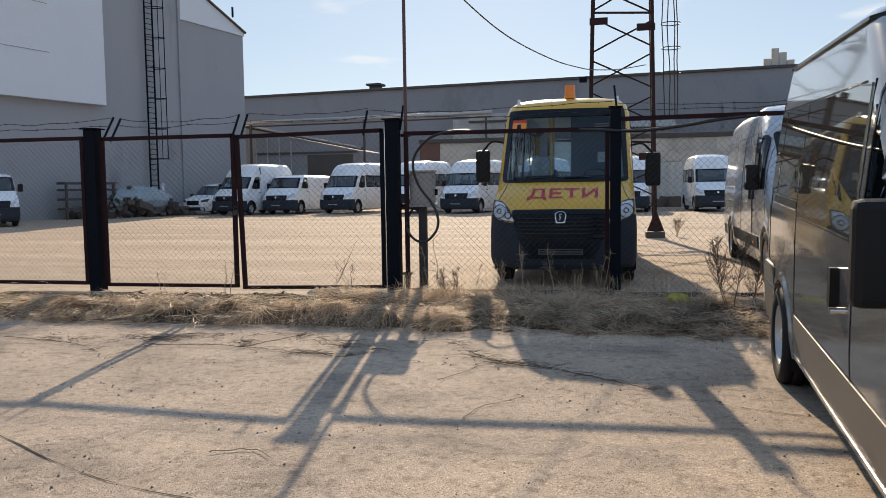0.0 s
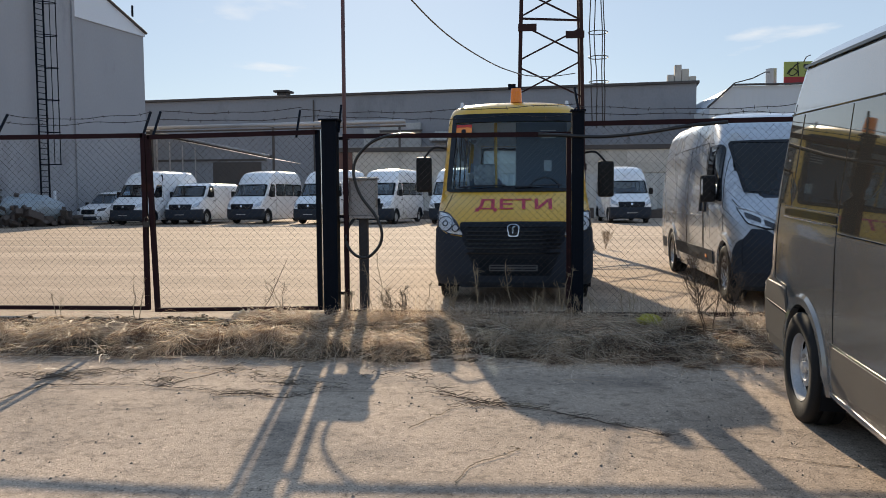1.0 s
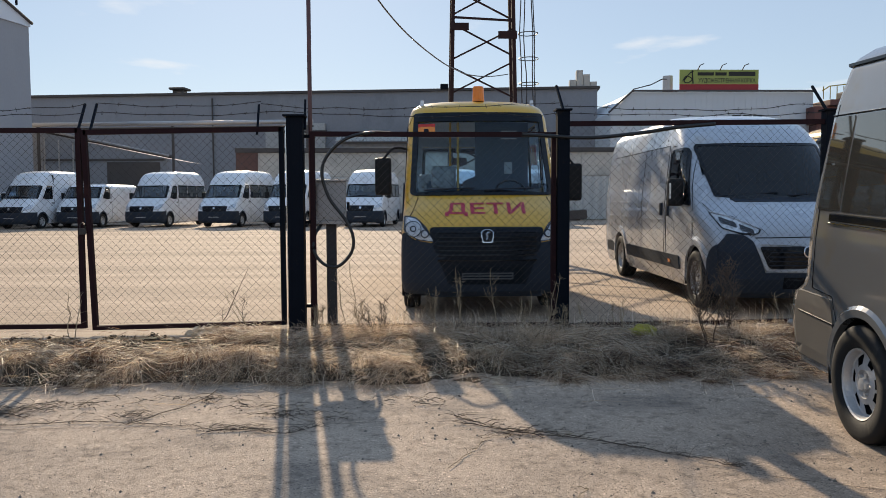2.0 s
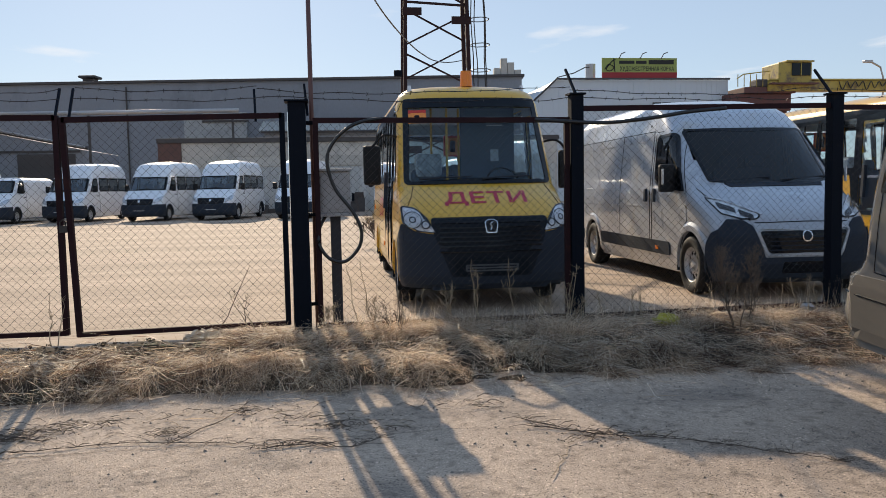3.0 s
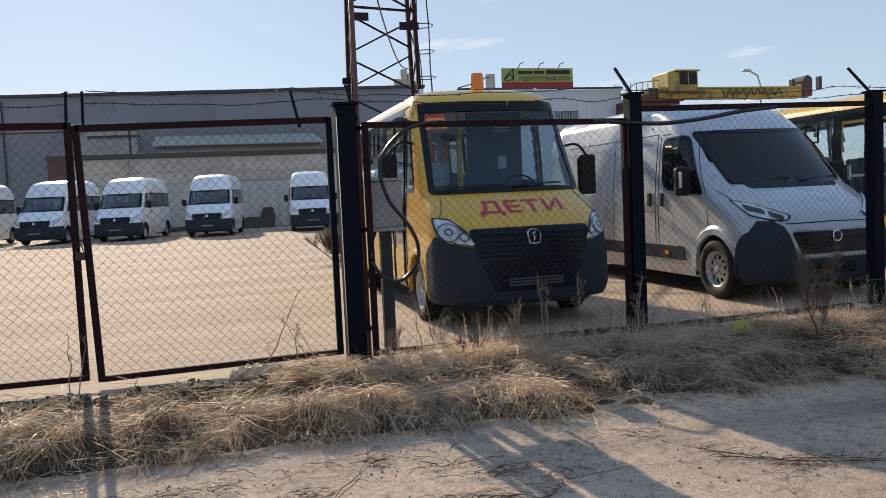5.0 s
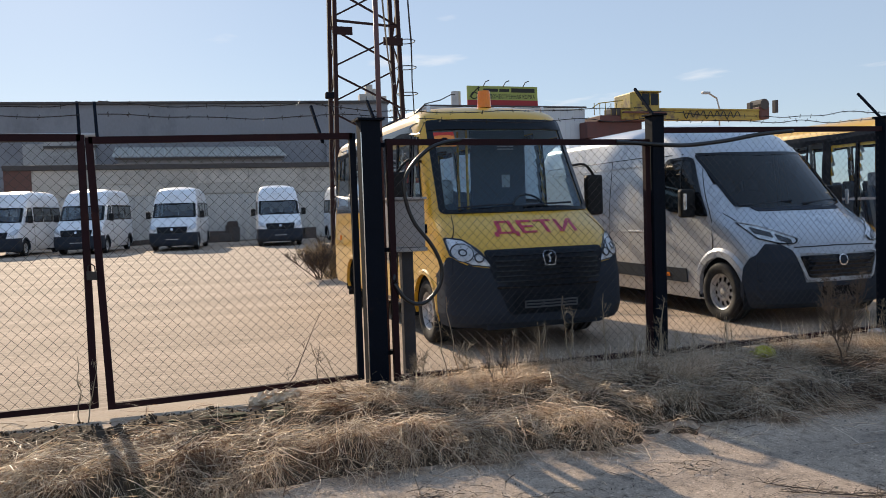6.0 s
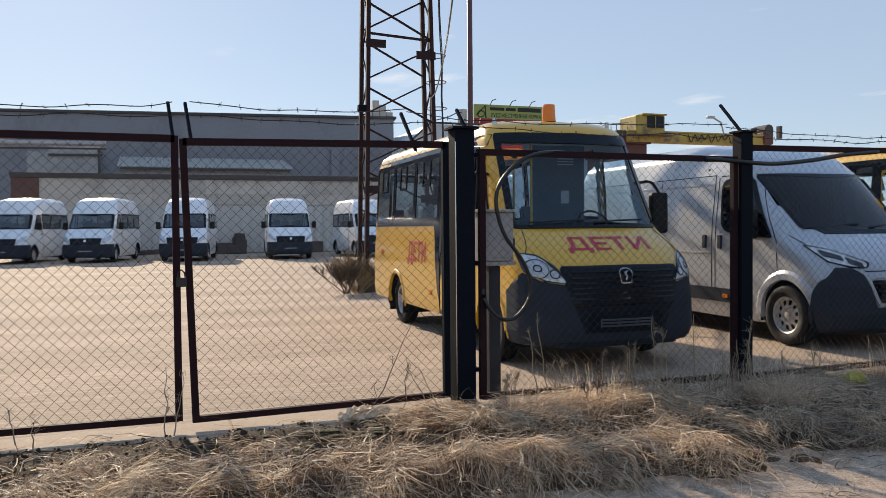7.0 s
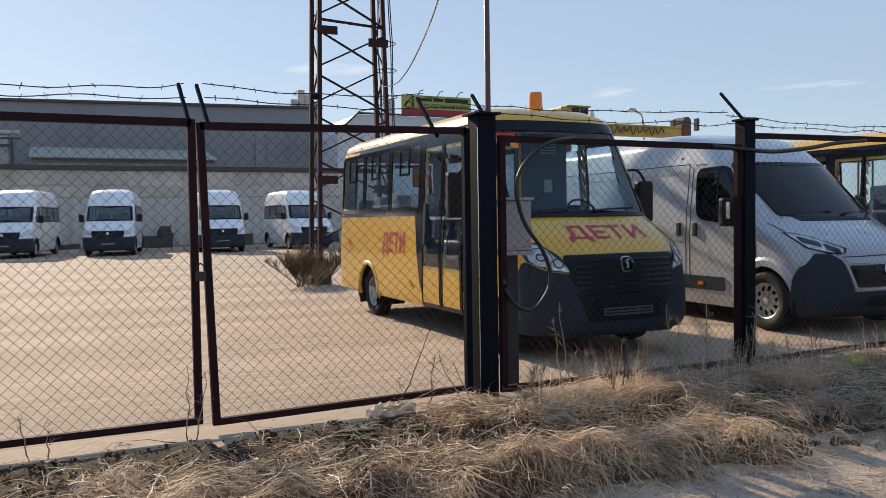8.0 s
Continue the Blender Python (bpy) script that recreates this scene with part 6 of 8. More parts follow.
def dark_van():
    car = thing("metallic_van", "glossy grey-bronze metallic panel van with dusty lower sides", "van", pose(4.585, -7.91, -0.294, 1.96, 0, -3.8))
    S = TRANSIT
    screen = rounded([(-0.88, 1.34), (0.88, 1.34), (0.80, 2.02), (-0.80, 2.02)], 0.08)
    win = rounded([(1.12, 1.40), (2.02, 1.40), (2.02, 2.04), (1.60, 2.04)], 0.08)
    holes = [("front", screen)] + [(f, o) for f in ("left", "right") for o in [win]]
    part("body", S.body(levels((0.30, 1.0, 0.07), (1.0, 1.40, 0.06), (1.40, 2.08, 0.055), (2.08, 2.36, 0.045), (2.36, 2.52, 0.02)), 66, 11, holes, (0.92, 4.38), 0.42, 0.365), "bronze", car, "glossy grey-bronze van body", smooth=True)
    g = part("windscreen", S.patch("front", screen, 0.004, 4, 0.006), "van_glass", car)
    part("screen_seal", S.band("front", screen, 0.06, 0.009, centre=(0, 1.68)), "gloss_black", g)
    part("front_bumper", wrap(S, 0.21, 0.62, 0.48, 0.014, steps=12, points=26), "plastic", car)
    part("grille", S.patch("front", rect(-0.5, 0.72, 0.5, 0.95, 0.05), 0.012, 2), "gloss_black", car)
    lamp = rounded([(-0.93, 1.05), (-0.62, 0.98), (-0.60, 0.74), (-0.90, 0.78)], 0.06)
    for o in (lamp, mirrored(lamp)):
        part("headlight", S.patch("front", o, 0.012, 2), "lamp_inner", car)
    for face in ("left", "right"):
        g = part("side_window", S.patch(face, win, 0.002, 3, 0.005), "tint_glass", car, "dark front door window")
        part("window_seal", S.band(face, win, 0.022, 0.005), "gloss_black", g)
        part("roof_gutter", S.line(face, [(1.9, 2.352), (4.95, 2.352)], 0.016, 0.004), "gloss_black", car, "black roof gutter")
        part("window_line", S.line(face, [(2.3, 2.03), (5.05, 2.03)], 0.007, 0.0), "gloss_black", car)
        for k, o in enumerate((rect(2.17, 1.30, 3.775, 2.018, 0.015), rounded([(3.795, 1.402), (4.74, 1.402), (4.70, 2.018), (3.795, 2.018)], 0.015), rounded([(4.77, 1.402), (5.08, 1.402), (5.0, 2.018), (4.73, 2.018)], 0.02))):
            g = part("rear_side_window", S.patch(face, o, 0.006, 4, 0.012), "privacy_glass", car, "flush dark tinted rear side window")
            if k == 2:
                part("window_stud", S.patch(face, rect(4.93, 1.70, 4.945, 1.715, 0.004), 0.012, 2), "chrome", g)
        part("slide_rail", S.patch(face, rect(3.82, 1.335, 4.90, 1.378, 0.01), 0.006, 2), "gloss_black", car, "sliding door rail groove")
        part("slide_rail_trim", S.line(face, [(3.82, 1.320), (4.90, 1.320)], 0.007, 0.006), "chrome", car)
        part("slide_rail_trim", S.line(face, [(3.82, 1.390), (4.90, 1.390)], 0.006, 0.006), "bronze", car)
        for pts in ([(2.13, 0.42), (2.11, 1.3), (2.13, 2.03)], [(3.80, 0.64), (3.81, 1.33)], [(2.13, 1.283), (3.80, 1.283)], [(1.15, 0.5), (1.10, 1.0), (1.16, 1.36), (1.66, 2.08)], [(1.3, 0.635), (3.86, 0.635)], [(5.10, 0.86), (5.06, 1.4), (4.98, 2.1)], [(4.70, 0.62), (4.80, 0.84), (5.10, 0.86)]):
            part("panel_seam", S.line(face, pts, 0.005, -0.001), "gloss_black", car)
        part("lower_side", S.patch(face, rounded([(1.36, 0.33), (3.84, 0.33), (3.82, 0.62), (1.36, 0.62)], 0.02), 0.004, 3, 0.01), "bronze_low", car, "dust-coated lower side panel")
        part("sill", S.line(face, [(1.36, 0.335), (3.86, 0.335)], 0.018, 0.0), "chrome", car, "worn bright sill edge")
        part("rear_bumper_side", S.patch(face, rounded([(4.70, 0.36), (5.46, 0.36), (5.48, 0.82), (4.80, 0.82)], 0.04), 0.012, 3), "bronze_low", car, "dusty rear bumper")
        part("bumper_groove", S.line(face, [(4.72, 0.66), (5.46, 0.68)], 0.006, 0.013), "gloss_black", car)
        for y in (2.38,):
            hd = part("door_handle", S.patch(face, rect(y, 0.93, y + 0.07, 1.13, 0.025), 0.045, 2, 0.05), "mirror_black", car, "black door handle")
            part("handle_tip", S.patch(face, rect(y, 0.90, y + 0.06, 0.925, 0.01), 0.04, 2, 0.04), "chrome", hd)
        for y in (0.92, 4.38):
            part("arch_lip", arch_lip(S, face, y, 0.365, 0.42, 0.06, 0.018), "bronze", car)
    for s in (-1, 1):
        mirror_at(car, s, 0.97, 1.22, 1.13, 1.53, 0.20, [(0.93, 1.34, 1.36), (0.96, 1.32, 1.36), (1.0, 1.28, 1.34)])
        add_wheel(car, s * 0.89, 0.92, 0.365, 0.365, 0.225, s, holes=6)
        add_wheel(car, s * 0.89, 4.38, 0.365, 0.365, 0.225, s, holes=6)
    for s in (-1, 1):
        for y in (0.92, 4.38):
            bm = bmesh.new()
            add_liner(bm, s * 0.985, s * 0.55, y, 0.365, 0.43)
            part("wheel_housing", bm, "dark", car)
    part("floor", box((-0.9, 0.7, 0.34), (0.9, 5.1, 0.44)), "dark", car)
    part("underbody", box((-0.75, 0.3, 0.2), (0.75, 5.1, 0.33)), "dark", car)
    part("dashboard", box((-0.85, 1.0, 0.8), (0.85, 1.4, 1.25), 0.08), "dark", car)
    for x in (-0.55, 0.55):
        seat_at(car, x, 1.7, 0.7, 0.5)


dark_van()


def van_shell(high):
    if high:
        tops = [(1.46, 0.68), (2.10, 1.16), (2.18, 1.22), (2.45, 1.42), (2.70, 1.72), (2.82, 2.2), (2.88, 3.0)]
        half = [(1.5, 0.97), (2.1, 0.94), (2.5, 0.88), (2.72, 0.80), (2.82, 0.68), (2.88, 0.4)]
        rear = [(0.25, 5.5), (0.45, 5.6), (2.4, 5.58), (2.88, 5.3)]
    else:
        tops = [(1.46, 0.68), (2.02, 1.12), (2.10, 1.22), (2.17, 1.6), (2.22, 2.2)]
        half = [(1.5, 0.97), (2.0, 0.92), (2.12, 0.82), (2.18, 0.68), (2.22, 0.4)]
        rear = [(0.25, 5.5), (0.45, 5.6), (2.0, 5.57), (2.22, 5.3)]
    return Shell(front=[(0.22, 0.14), (0.30, 0.03), (0.42, 0.0), (0.72, 0.0), (0.95, 0.03), (1.02, 0.07), (1.10, 0.15), (1.22, 0.29), (1.34, 0.47)] + tops, rear=rear,
                 half=[(0.22, 0.95), (0.40, 1.0), (1.0, 1.0), (1.3, 0.98)] + half, corner=[(0.3, 0.45), (1.0, 0.5), (1.45, 0.42), (2.9, 0.4)])


def white_van(m, high, windows, label):
    car = thing("white_van", label, "van", m, group="white vans parked in a row")
    S = van_shell(high)
    top = 2.88 if high else 2.22
    ws = 2.10 if high else 2.02
    screen = rounded([(-0.92, 1.47), (0.92, 1.47), (0.87, ws), (-0.87, ws)], 0.06)
    cab = rounded([(1.22, 1.46), (2.0, 1.44), (2.02, ws), (1.62, ws)], 0.06)
    panes = [rect(a, 1.46, a + 1.02, 2.12, 0.05) for a in (2.2, 3.28, 4.36)] if windows else []
    holes = [("front", screen)] + [(f, o) for f in ("left", "right") for o in [cab] + panes]
    part("body", S.body(levels((0.24, 1.0, 0.095), (1.0, 1.46, 0.06), (1.46, 2.14 if high else 2.04, 0.075), (2.14 if high else 2.04, top - 0.05, 0.06), (top - 0.05, top, 0.02)), 44, 9, holes, (1.12, 4.86), 0.41, 0.36), "white", car, "white painted van body", smooth=True)
    g = part("windscreen", S.patch("front", screen, 0.004, 4, 0.006), "van_glass", car, "dark windscreen")
    part("screen_seal", S.band("front", screen, 0.08, 0.009, centre=(0, 1.78)), "gloss_black", g)
    for f in ("left", "right"):
        for o in [cab] + panes:
            g = part("side_window", S.patch(f, o, 0.003, 2, 0.005), "van_glass", car)
            part("window_seal", S.band(f, o, 0.07, 0.009), "gloss_black", g)
        part("arch_lip", arch_lip(S, f, 1.12, 0.36, 0.41, 0.05, 0.016), "plastic", car)
        part("arch_lip", arch_lip(S, f, 4.86, 0.36, 0.41, 0.05, 0.016), "plastic", car)
        part("panel_seam", S.line(f, [(2.12, 0.4), (2.12, ws + 0.1)], 0.007), "gloss_black", car)
        part("door_handle", S.patch(f, rect(1.88, 1.22, 2.04, 1.27, 0.01), 0.03, 2, 0.03), "plastic", car)
    part("front_bumper", wrap(S, 0.23, 0.80, 0.70, steps=12, points=26), "plastic", car, "black front bumper")
    gr = part("grille", S.patch("front", rounded([(-0.60, 0.78), (0.60, 0.78), (0.66, 1.05), (-0.66, 1.05)], 0.05), 0.014, 3), "gloss_black", car, "black grille")
    part("badge", S.patch("front", rounded([(-0.05, 0.90), (0.05, 0.90), (0.05, 0.99), (-0.05, 0.99)], 0.02), 0.03, 2), "chrome", gr)
    lamp = rounded([(-0.955, 1.18), (-0.86, 1.15), (-0.70, 1.01), (-0.60, 0.85), (-0.76, 0.88), (-0.955, 0.97)], 0.04)
    for o in (lamp, mirrored(lamp)):
        h = part("headlight", S.patch("front", o, 0.012, 2), "lamp_inner", car, "almond-shaped headlight")
        part("cover", S.patch("front", o, 0.022, 2, 0.008), "lamp_glass", h)
    for s in (-1, 1):
        mirror_at(car, s, 1.06, 1.24, 1.42, 1.74, 0.20, [(0.95, 1.34, 1.5), (1.04, 1.3, 1.5), (1.12, 1.28, 1.55)])
        add_wheel(car, s * 0.88, 1.12, 0.35, 0.35, 0.19, s, seg=24, holes=6)
        add_wheel(car, s * 0.84, 4.86, 0.35, 0.35, 0.19, s, seg=24, holes=6)
    part("intake_bar", S.patch("front", rounded([(-0.26, 0.50), (0.26, 0.50), (0.26, 0.53), (-0.26, 0.53)], 0.006), 0.03, 2), "rim", car)
    part("screen_sheet", S.patch("front", rect(-0.80, 1.49, -0.66, 1.55, 0.01), -0.02, 2, 0.004), "stain_white", car, "white sheet of paper behind the screen")
    part("floor", box((-0.9, 0.7, 0.40), (0.9, 5.4, 0.48)), "dark", car)
    part("dashboard", box((-0.85, 0.8, 0.9), (0.85, 1.25, 1.36), 0.06), "dark", car)
    if not windows:
        part("bulkhead", box((-0.92, 2.16, 0.5), (0.92, 2.2, top - 0.25)), "dark", car)
    part("underbody", box((-0.8, 0.3, 0.24), (0.8, 5.3, 0.39)), "dark", car)
    for x in (-0.5, 0.5):
        seat_at(car, x, 1.75, 0.8, 0.48)
    if windows:
        for y in (2.7, 3.6, 4.5):
            for x in (-0.55, 0.0, 0.55):
                seat_at(car, x, y, 0.75, 0.44)
    for s in (-1, 1):
        for y in (1.12, 4.86):
            bm = bmesh.new()
            add_liner(bm, s * 1.0, s * 0.6, y, 0.36, 0.42)
            part("wheel_housing", bm, "dark", car)
    return car


combi = white_van(pose(-12.7, 33.9, 0, 0, 0, -10), True, True, "white high-roof minibus with black bumper, parked in the row")
combi.scale = (1.04, 1.04, 1.04)
for x, y, r in ((-8.75, 33.0, -13), (-5.3, 32.4, -12), (-1.27, 31.8, -9), (3.62, 32.0, -5)):
    copy_thing(combi, pose(x, y, 0, 0, 0, r))
panel = white_van(pose(-18.6, 32.3, 0, 0, 0, -10), True, False, "white high-roof panel van parked at the row's end")
panel.scale = (1.04, 1.04, 1.04)
last = copy_thing(combi, pose(8.1, 32.5, 0, 0, 0, 2))
low = white_van(pose(-16.0, 33.5, 0, 0, 0, -6), False, False, "white low-roof panel van parked among high-roof ones")
low.scale = (1.04, 1.04, 1.04)
stray = copy_thing(low, pose(-22.2, 19.0, 0, 0, 0, 46))
tagged(stray, "white low-roof van parked by the tall hall")


def people_carrier():
    S = Shell(front=[(0.2, 0.15), (0.35, 0.02), (0.6, 0.0), (0.8, 0.04), (0.95, 0.25), (1.08, 0.80), (1.14, 1.05), (1.70, 1.75), (1.80, 2.0), (1.86, 2.5), (1.90, 3.2)],
              rear=[(0.2, 4.85), (0.5, 4.95), (1.2, 4.9), (1.9, 4.6)], half=[(0.2, 0.9), (0.5, 0.95), (1.0, 0.95), (1.2, 0.93), (1.7, 0.80), (1.82, 0.68), (1.90, 0.4)], corner=[(0.2, 0.5), (1.9, 0.5)])
    car = thing("people_carrier", "white low people carrier parked at the row's end", "van", pose(-21.6, 34.2, 0, 0, 0, -8))
    screen = rounded([(-0.86, 1.14), (0.86, 1.14), (0.74, 1.70), (-0.74, 1.70)], 0.06)
    sides = [rounded([(1.5, 1.12), (2.6, 1.12), (2.6, 1.66), (2.05, 1.66)], 0.05), rect(2.66, 1.12, 3.7, 1.66), rect(3.76, 1.14, 4.6, 1.64)]
    part("body", S.body(levels((0.22, 1.1, 0.09), (1.1, 1.72, 0.07), (1.72, 1.90, 0.03)), 40, 9, [("front", screen)] + [(f, o) for f in ("left", "right") for o in sides], (0.95, 3.95), 0.36, 0.33), "white", car, smooth=True)
    part("windscreen", S.patch("front", screen, 0.004, 3, 0.006), "van_glass", car)
    for f in ("left", "right"):
        for o in sides:
            g = part("side_window", S.patch(f, o, 0.003, 2, 0.005), "van_glass", car)
            part("window_seal", S.band(f, o, 0.07, 0.009), "gloss_black", g)
        for y in (0.95, 3.95):
            part("arch_lip", arch_lip(S, f, y, 0.33, 0.36, 0.04, 0.012), "white", car)
    part("grille", S.patch("front", rect(-0.42, 0.58, 0.42, 0.84, 0.05), 0.012, 2), "gloss_black", car)
    part("lower_grille", S.patch("front", rect(-0.75, 0.26, 0.75, 0.46, 0.05), 0.012, 2), "plastic", car)
    lamp = rounded([(-0.90, 0.95), (-0.55, 0.86), (-0.55, 0.74), (-0.88, 0.78)], 0.04)
    for o in (lamp, mirrored(lamp)):
        part("headlight", S.patch("front", o, 0.012, 2), "lamp_dark", car)
    for s in (-1, 1):
        mirror_at(car, s, 0.96, 1.35, 1.08, 1.25, 0.18, [(0.88, 1.42, 1.12), (0.96, 1.4, 1.12), (1.0, 1.38, 1.14)])
        for y in (0.95, 3.95):
            add_wheel(car, s * 0.83, y, 0.33, 0.33, 0.2, s, seg=24, holes=6)
    part("floor", box((-0.85, 0.5, 0.25), (0.85, 4.7, 0.4)), "dark", car)
    for s in (-1, 1):
        for y in (0.95, 3.95):
            bm = bmesh.new()
            add_liner(bm, s * 0.95, s * 0.6, y, 0.33, 0.37)
            part("wheel_housing", bm, "dark", car)


people_carrier()


# ---- the verge of dead grass, weeds and litter along the fence ----
MOUNDS = [(-1.45, -0.46, 0.26, 0.10), (-2.6, -0.5, 0.3, 0.05), (-0.95, -0.5, 0.2, 0.05), (0.81, -0.72, 0.30, 0.08), (1.5, -0.95, 0.36, 0.07), (-0.24, -0.80, 0.34, 0.09), (-0.72, -0.95, 0.30, 0.07), (-0.46, -1.68, 0.32, 0.10), (0.93, -1.88, 0.17, 0.11), (2.31, -1.0, 0.24, 0.09), (-1.5, -1.45, 0.34, 0.07), (-2.6, -1.35, 0.40, 0.06), (3.1, -1.15, 0.28, 0.07), (-3.6, -1.3, 0.5, 0.06), (4.3, -0.95, 0.4, 0.08), (5.3, -0.95, 0.4, 0.08), (-1.1, -2.0, 0.22, 0.07), (1.75, -1.45, 0.25, 0.06), (0.25, -1.75, 0.2, 0.05), (-2.1, -1.9, 0.25, 0.06)]


def verge_height(x, y):
    """Height of the grassy bank above the apron."""
    edge = -2.0 + 0.20 * noise.noise(Vector((x * 0.9, 4.0, 0))) + 0.13 * noise.noise(Vector((x * 2.7, 9.0, 0))) + 0.06 * noise.noise(Vector((x * 7.0, 2.0, 0))) - 0.22 * math.exp(-((x - 0.93) / 0.25) ** 2)
    t = max(0.0, min(1.0, (y - edge) / 0.38))
    u = max(0.0, min(1.0, (-0.13 - y) / 0.16)) if x < 0.1 else max(0.0, min(1.0, (-0.05 - y) / 0.25))
    hump = 0.040 + 0.04 * noise.noise(Vector((x * 0.9, y * 1.2, 2.0))) + 0.075 * noise.noise(Vector((x * 3.3, y * 3.6, 5.0))) + 0.05 * noise.noise(Vector((x * 6.0, y * 6.0, 3.0)))
    for mx, my, r, h in MOUNDS:
        d = ((x - mx) / (1.7 * r)) ** 2 + ((y - my + 0.25 * (x - mx)) / (0.75 * r)) ** 2
        if d < 6:
            hump += 0.95 * h * math.exp(-d)
    row = 0.25 * math.exp(-((y + 0.80) / 0.30) ** 2) + math.exp(-((y + 1.68 + 0.1 * noise.noise(Vector((x * 1.3, 1.0, 0)))) / 0.24) ** 2)
    hump = hump * (0.55 + 0.5 * row) + 0.012
    return max(0.0, hump) * (t * t * (3 - 2 * t)) * (u * u * (3 - 2 * u)), t * u


def build_verge():
    bm = bmesh.new()
    xs = [-11 + 0.11 * k for k in range(202)]
    ys = [-2.55 + 0.09 * k for k in range(28)]
    grid = []
    for y in ys:
        row = []
        for x in xs:
            h, t = verge_height(x, y)
            row.append(bm.verts.new((x, y, ground_height(x, y) - 0.012 - 0.04 * (1 - min(1.0, t / 0.3)) + h * 0.85 + 0.02 * t * noise.noise(Vector((x * 7, y * 7, 1))))))
        grid.append(row)
    for a, b in zip(grid, grid[1:]):
        for i in range(len(xs) - 1):
            bm.faces.new((a[i], a[i + 1], b[i + 1], b[i]))
    ob = part("verge", bm, "soil", smooth=True)
    tagged(ob, "low bank of dark soil under dead grass beside the fence", "verge", kind="structure")


build_verge()


def straw_material(name, light, dark):
    m = bpy.data.materials.new(name)
    m.use_nodes = True
    n, l = m.node_tree.nodes, m.node_tree.links
    b = n["Principled BSDF"]
    geo = n.new("ShaderNodeNewGeometry")
    ramp = n.new("ShaderNodeValToRGB")
    ramp.color_ramp.elements[0].color = (*dark, 1)
    ramp.color_ramp.elements[1].color = (*light, 1)
    mid = ramp.color_ramp.elements.new(0.45)
    mid.color = (light[0] * 0.76, light[1] * 0.64, light[2] * 0.53, 1)
    l.new(geo.outputs["Random Per Island"], ramp.inputs["Fac"])
    co = n.new("ShaderNodeTexCoord")
    ns = n.new("ShaderNodeTexNoise")
    ns.inputs["Scale"].default_value = 3.0
    ns.inputs["Detail"].default_value = 4
    l.new(co.outputs["Object"], ns.inputs["Vector"])
    mr = n.new("ShaderNodeMapRange")
    mr.inputs["From Min"].default_value, mr.inputs["From Max"].default_value = 0.35, 0.65
    mr.inputs["To Min"].default_value, mr.inputs["To Max"].default_value = 0.75, 1.15
    l.new(ns.outputs["Fac"], mr.inputs["Value"])
    hs = n.new("ShaderNodeHueSaturation")
    l.new(mr.outputs["Result"], hs.inputs["Value"])
    l.new(ramp.outputs["Color"], hs.inputs["Color"])
    l.new(hs.outputs["Color"], b.inputs["Base Color"])
    b.inputs["Roughness"].default_value = 0.45
    b.inputs["Specular IOR Level"].default_value = 0.6
    tr = n.new("ShaderNodeBsdfTranslucent")
    l.new(hs.outputs["Color"], tr.inputs["Color"])
    mx = n.new("ShaderNodeMixShader")
    mx.inputs[0].default_value = 0.6
    out = n["Material Output"]
    l.new(b.outputs[0], mx.inputs[1])
    l.new(tr.outputs[0], mx.inputs[2])
    l.new(mx.outputs[0], out.inputs["Surface"])
    return m


M["straw"] = straw_material("dead_straw", (1.0, 0.87, 0.69), (0.16, 0.088, 0.055))
# dark brown thatch, which also paints shade into the gaps of the hay
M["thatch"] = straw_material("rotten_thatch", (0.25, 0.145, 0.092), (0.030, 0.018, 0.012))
# withered grey straw, darkened further to bear the bus's shadow on the right
M["straw_grey"] = straw_material("shade_greyed_dead_grass", (0.80, 0.71, 0.58), (0.065, 0.046, 0.033))


def field(fn, step=0.05):
    """Sample a function of the verge on a grid; gives a lookup for arrays of places."""
    xs, ys = np.arange(-9.0, 9.01, step), np.arange(-3.0, 0.21, step)
    table = np.array([[fn(float(x), float(y)) for x in xs] for y in ys])

    def look_up(x, y):
        u = np.clip((x + 9.0) / step, 0, len(xs) - 1.001)
        v = np.clip((y + 3.0) / step, 0, len(ys) - 1.001)
        i, j = u.astype(int), v.astype(int)
        a, b = u - i, v - j
        return (table[j, i] * (1 - a) + table[j, i + 1] * a) * (1 - b) + (table[j + 1, i] * (1 - a) + table[j + 1, i + 1] * a) * b
    return look_up


GROUND = field(ground_height, 0.1)
BANK = field(lambda x, y: verge_height(x, y)[0])
COVER = field(lambda x, y: verge_height(x, y)[1])
LIE = field(lambda x, y: 7.0 * noise.noise(Vector((x * 0.8, y * 1.0, 3.3))) - 0.9 + 2.0 * noise.noise(Vector((x * 2.9, y * 2.9, 1.3))))
# above 0 pale, else grey; greyer right of 1.6 for the bus's shadow
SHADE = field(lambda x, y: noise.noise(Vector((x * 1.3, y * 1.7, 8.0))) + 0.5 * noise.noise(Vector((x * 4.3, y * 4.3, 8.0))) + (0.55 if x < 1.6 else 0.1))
# share of dark straw; lowered from -0.3 to 1.6 to paint sunlit hay
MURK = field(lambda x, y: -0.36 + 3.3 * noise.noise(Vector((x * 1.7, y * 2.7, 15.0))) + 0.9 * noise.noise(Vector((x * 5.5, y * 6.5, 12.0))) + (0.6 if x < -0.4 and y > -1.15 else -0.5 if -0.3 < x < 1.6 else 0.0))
THICK = field(lambda x, y: 0.24 + 1.2 * noise.noise(Vector((x * 1.8, y * 2.2, 6.0))) + 1.3 * noise.noise(Vector((x * 6.0, y * 6.0, 4.0))))


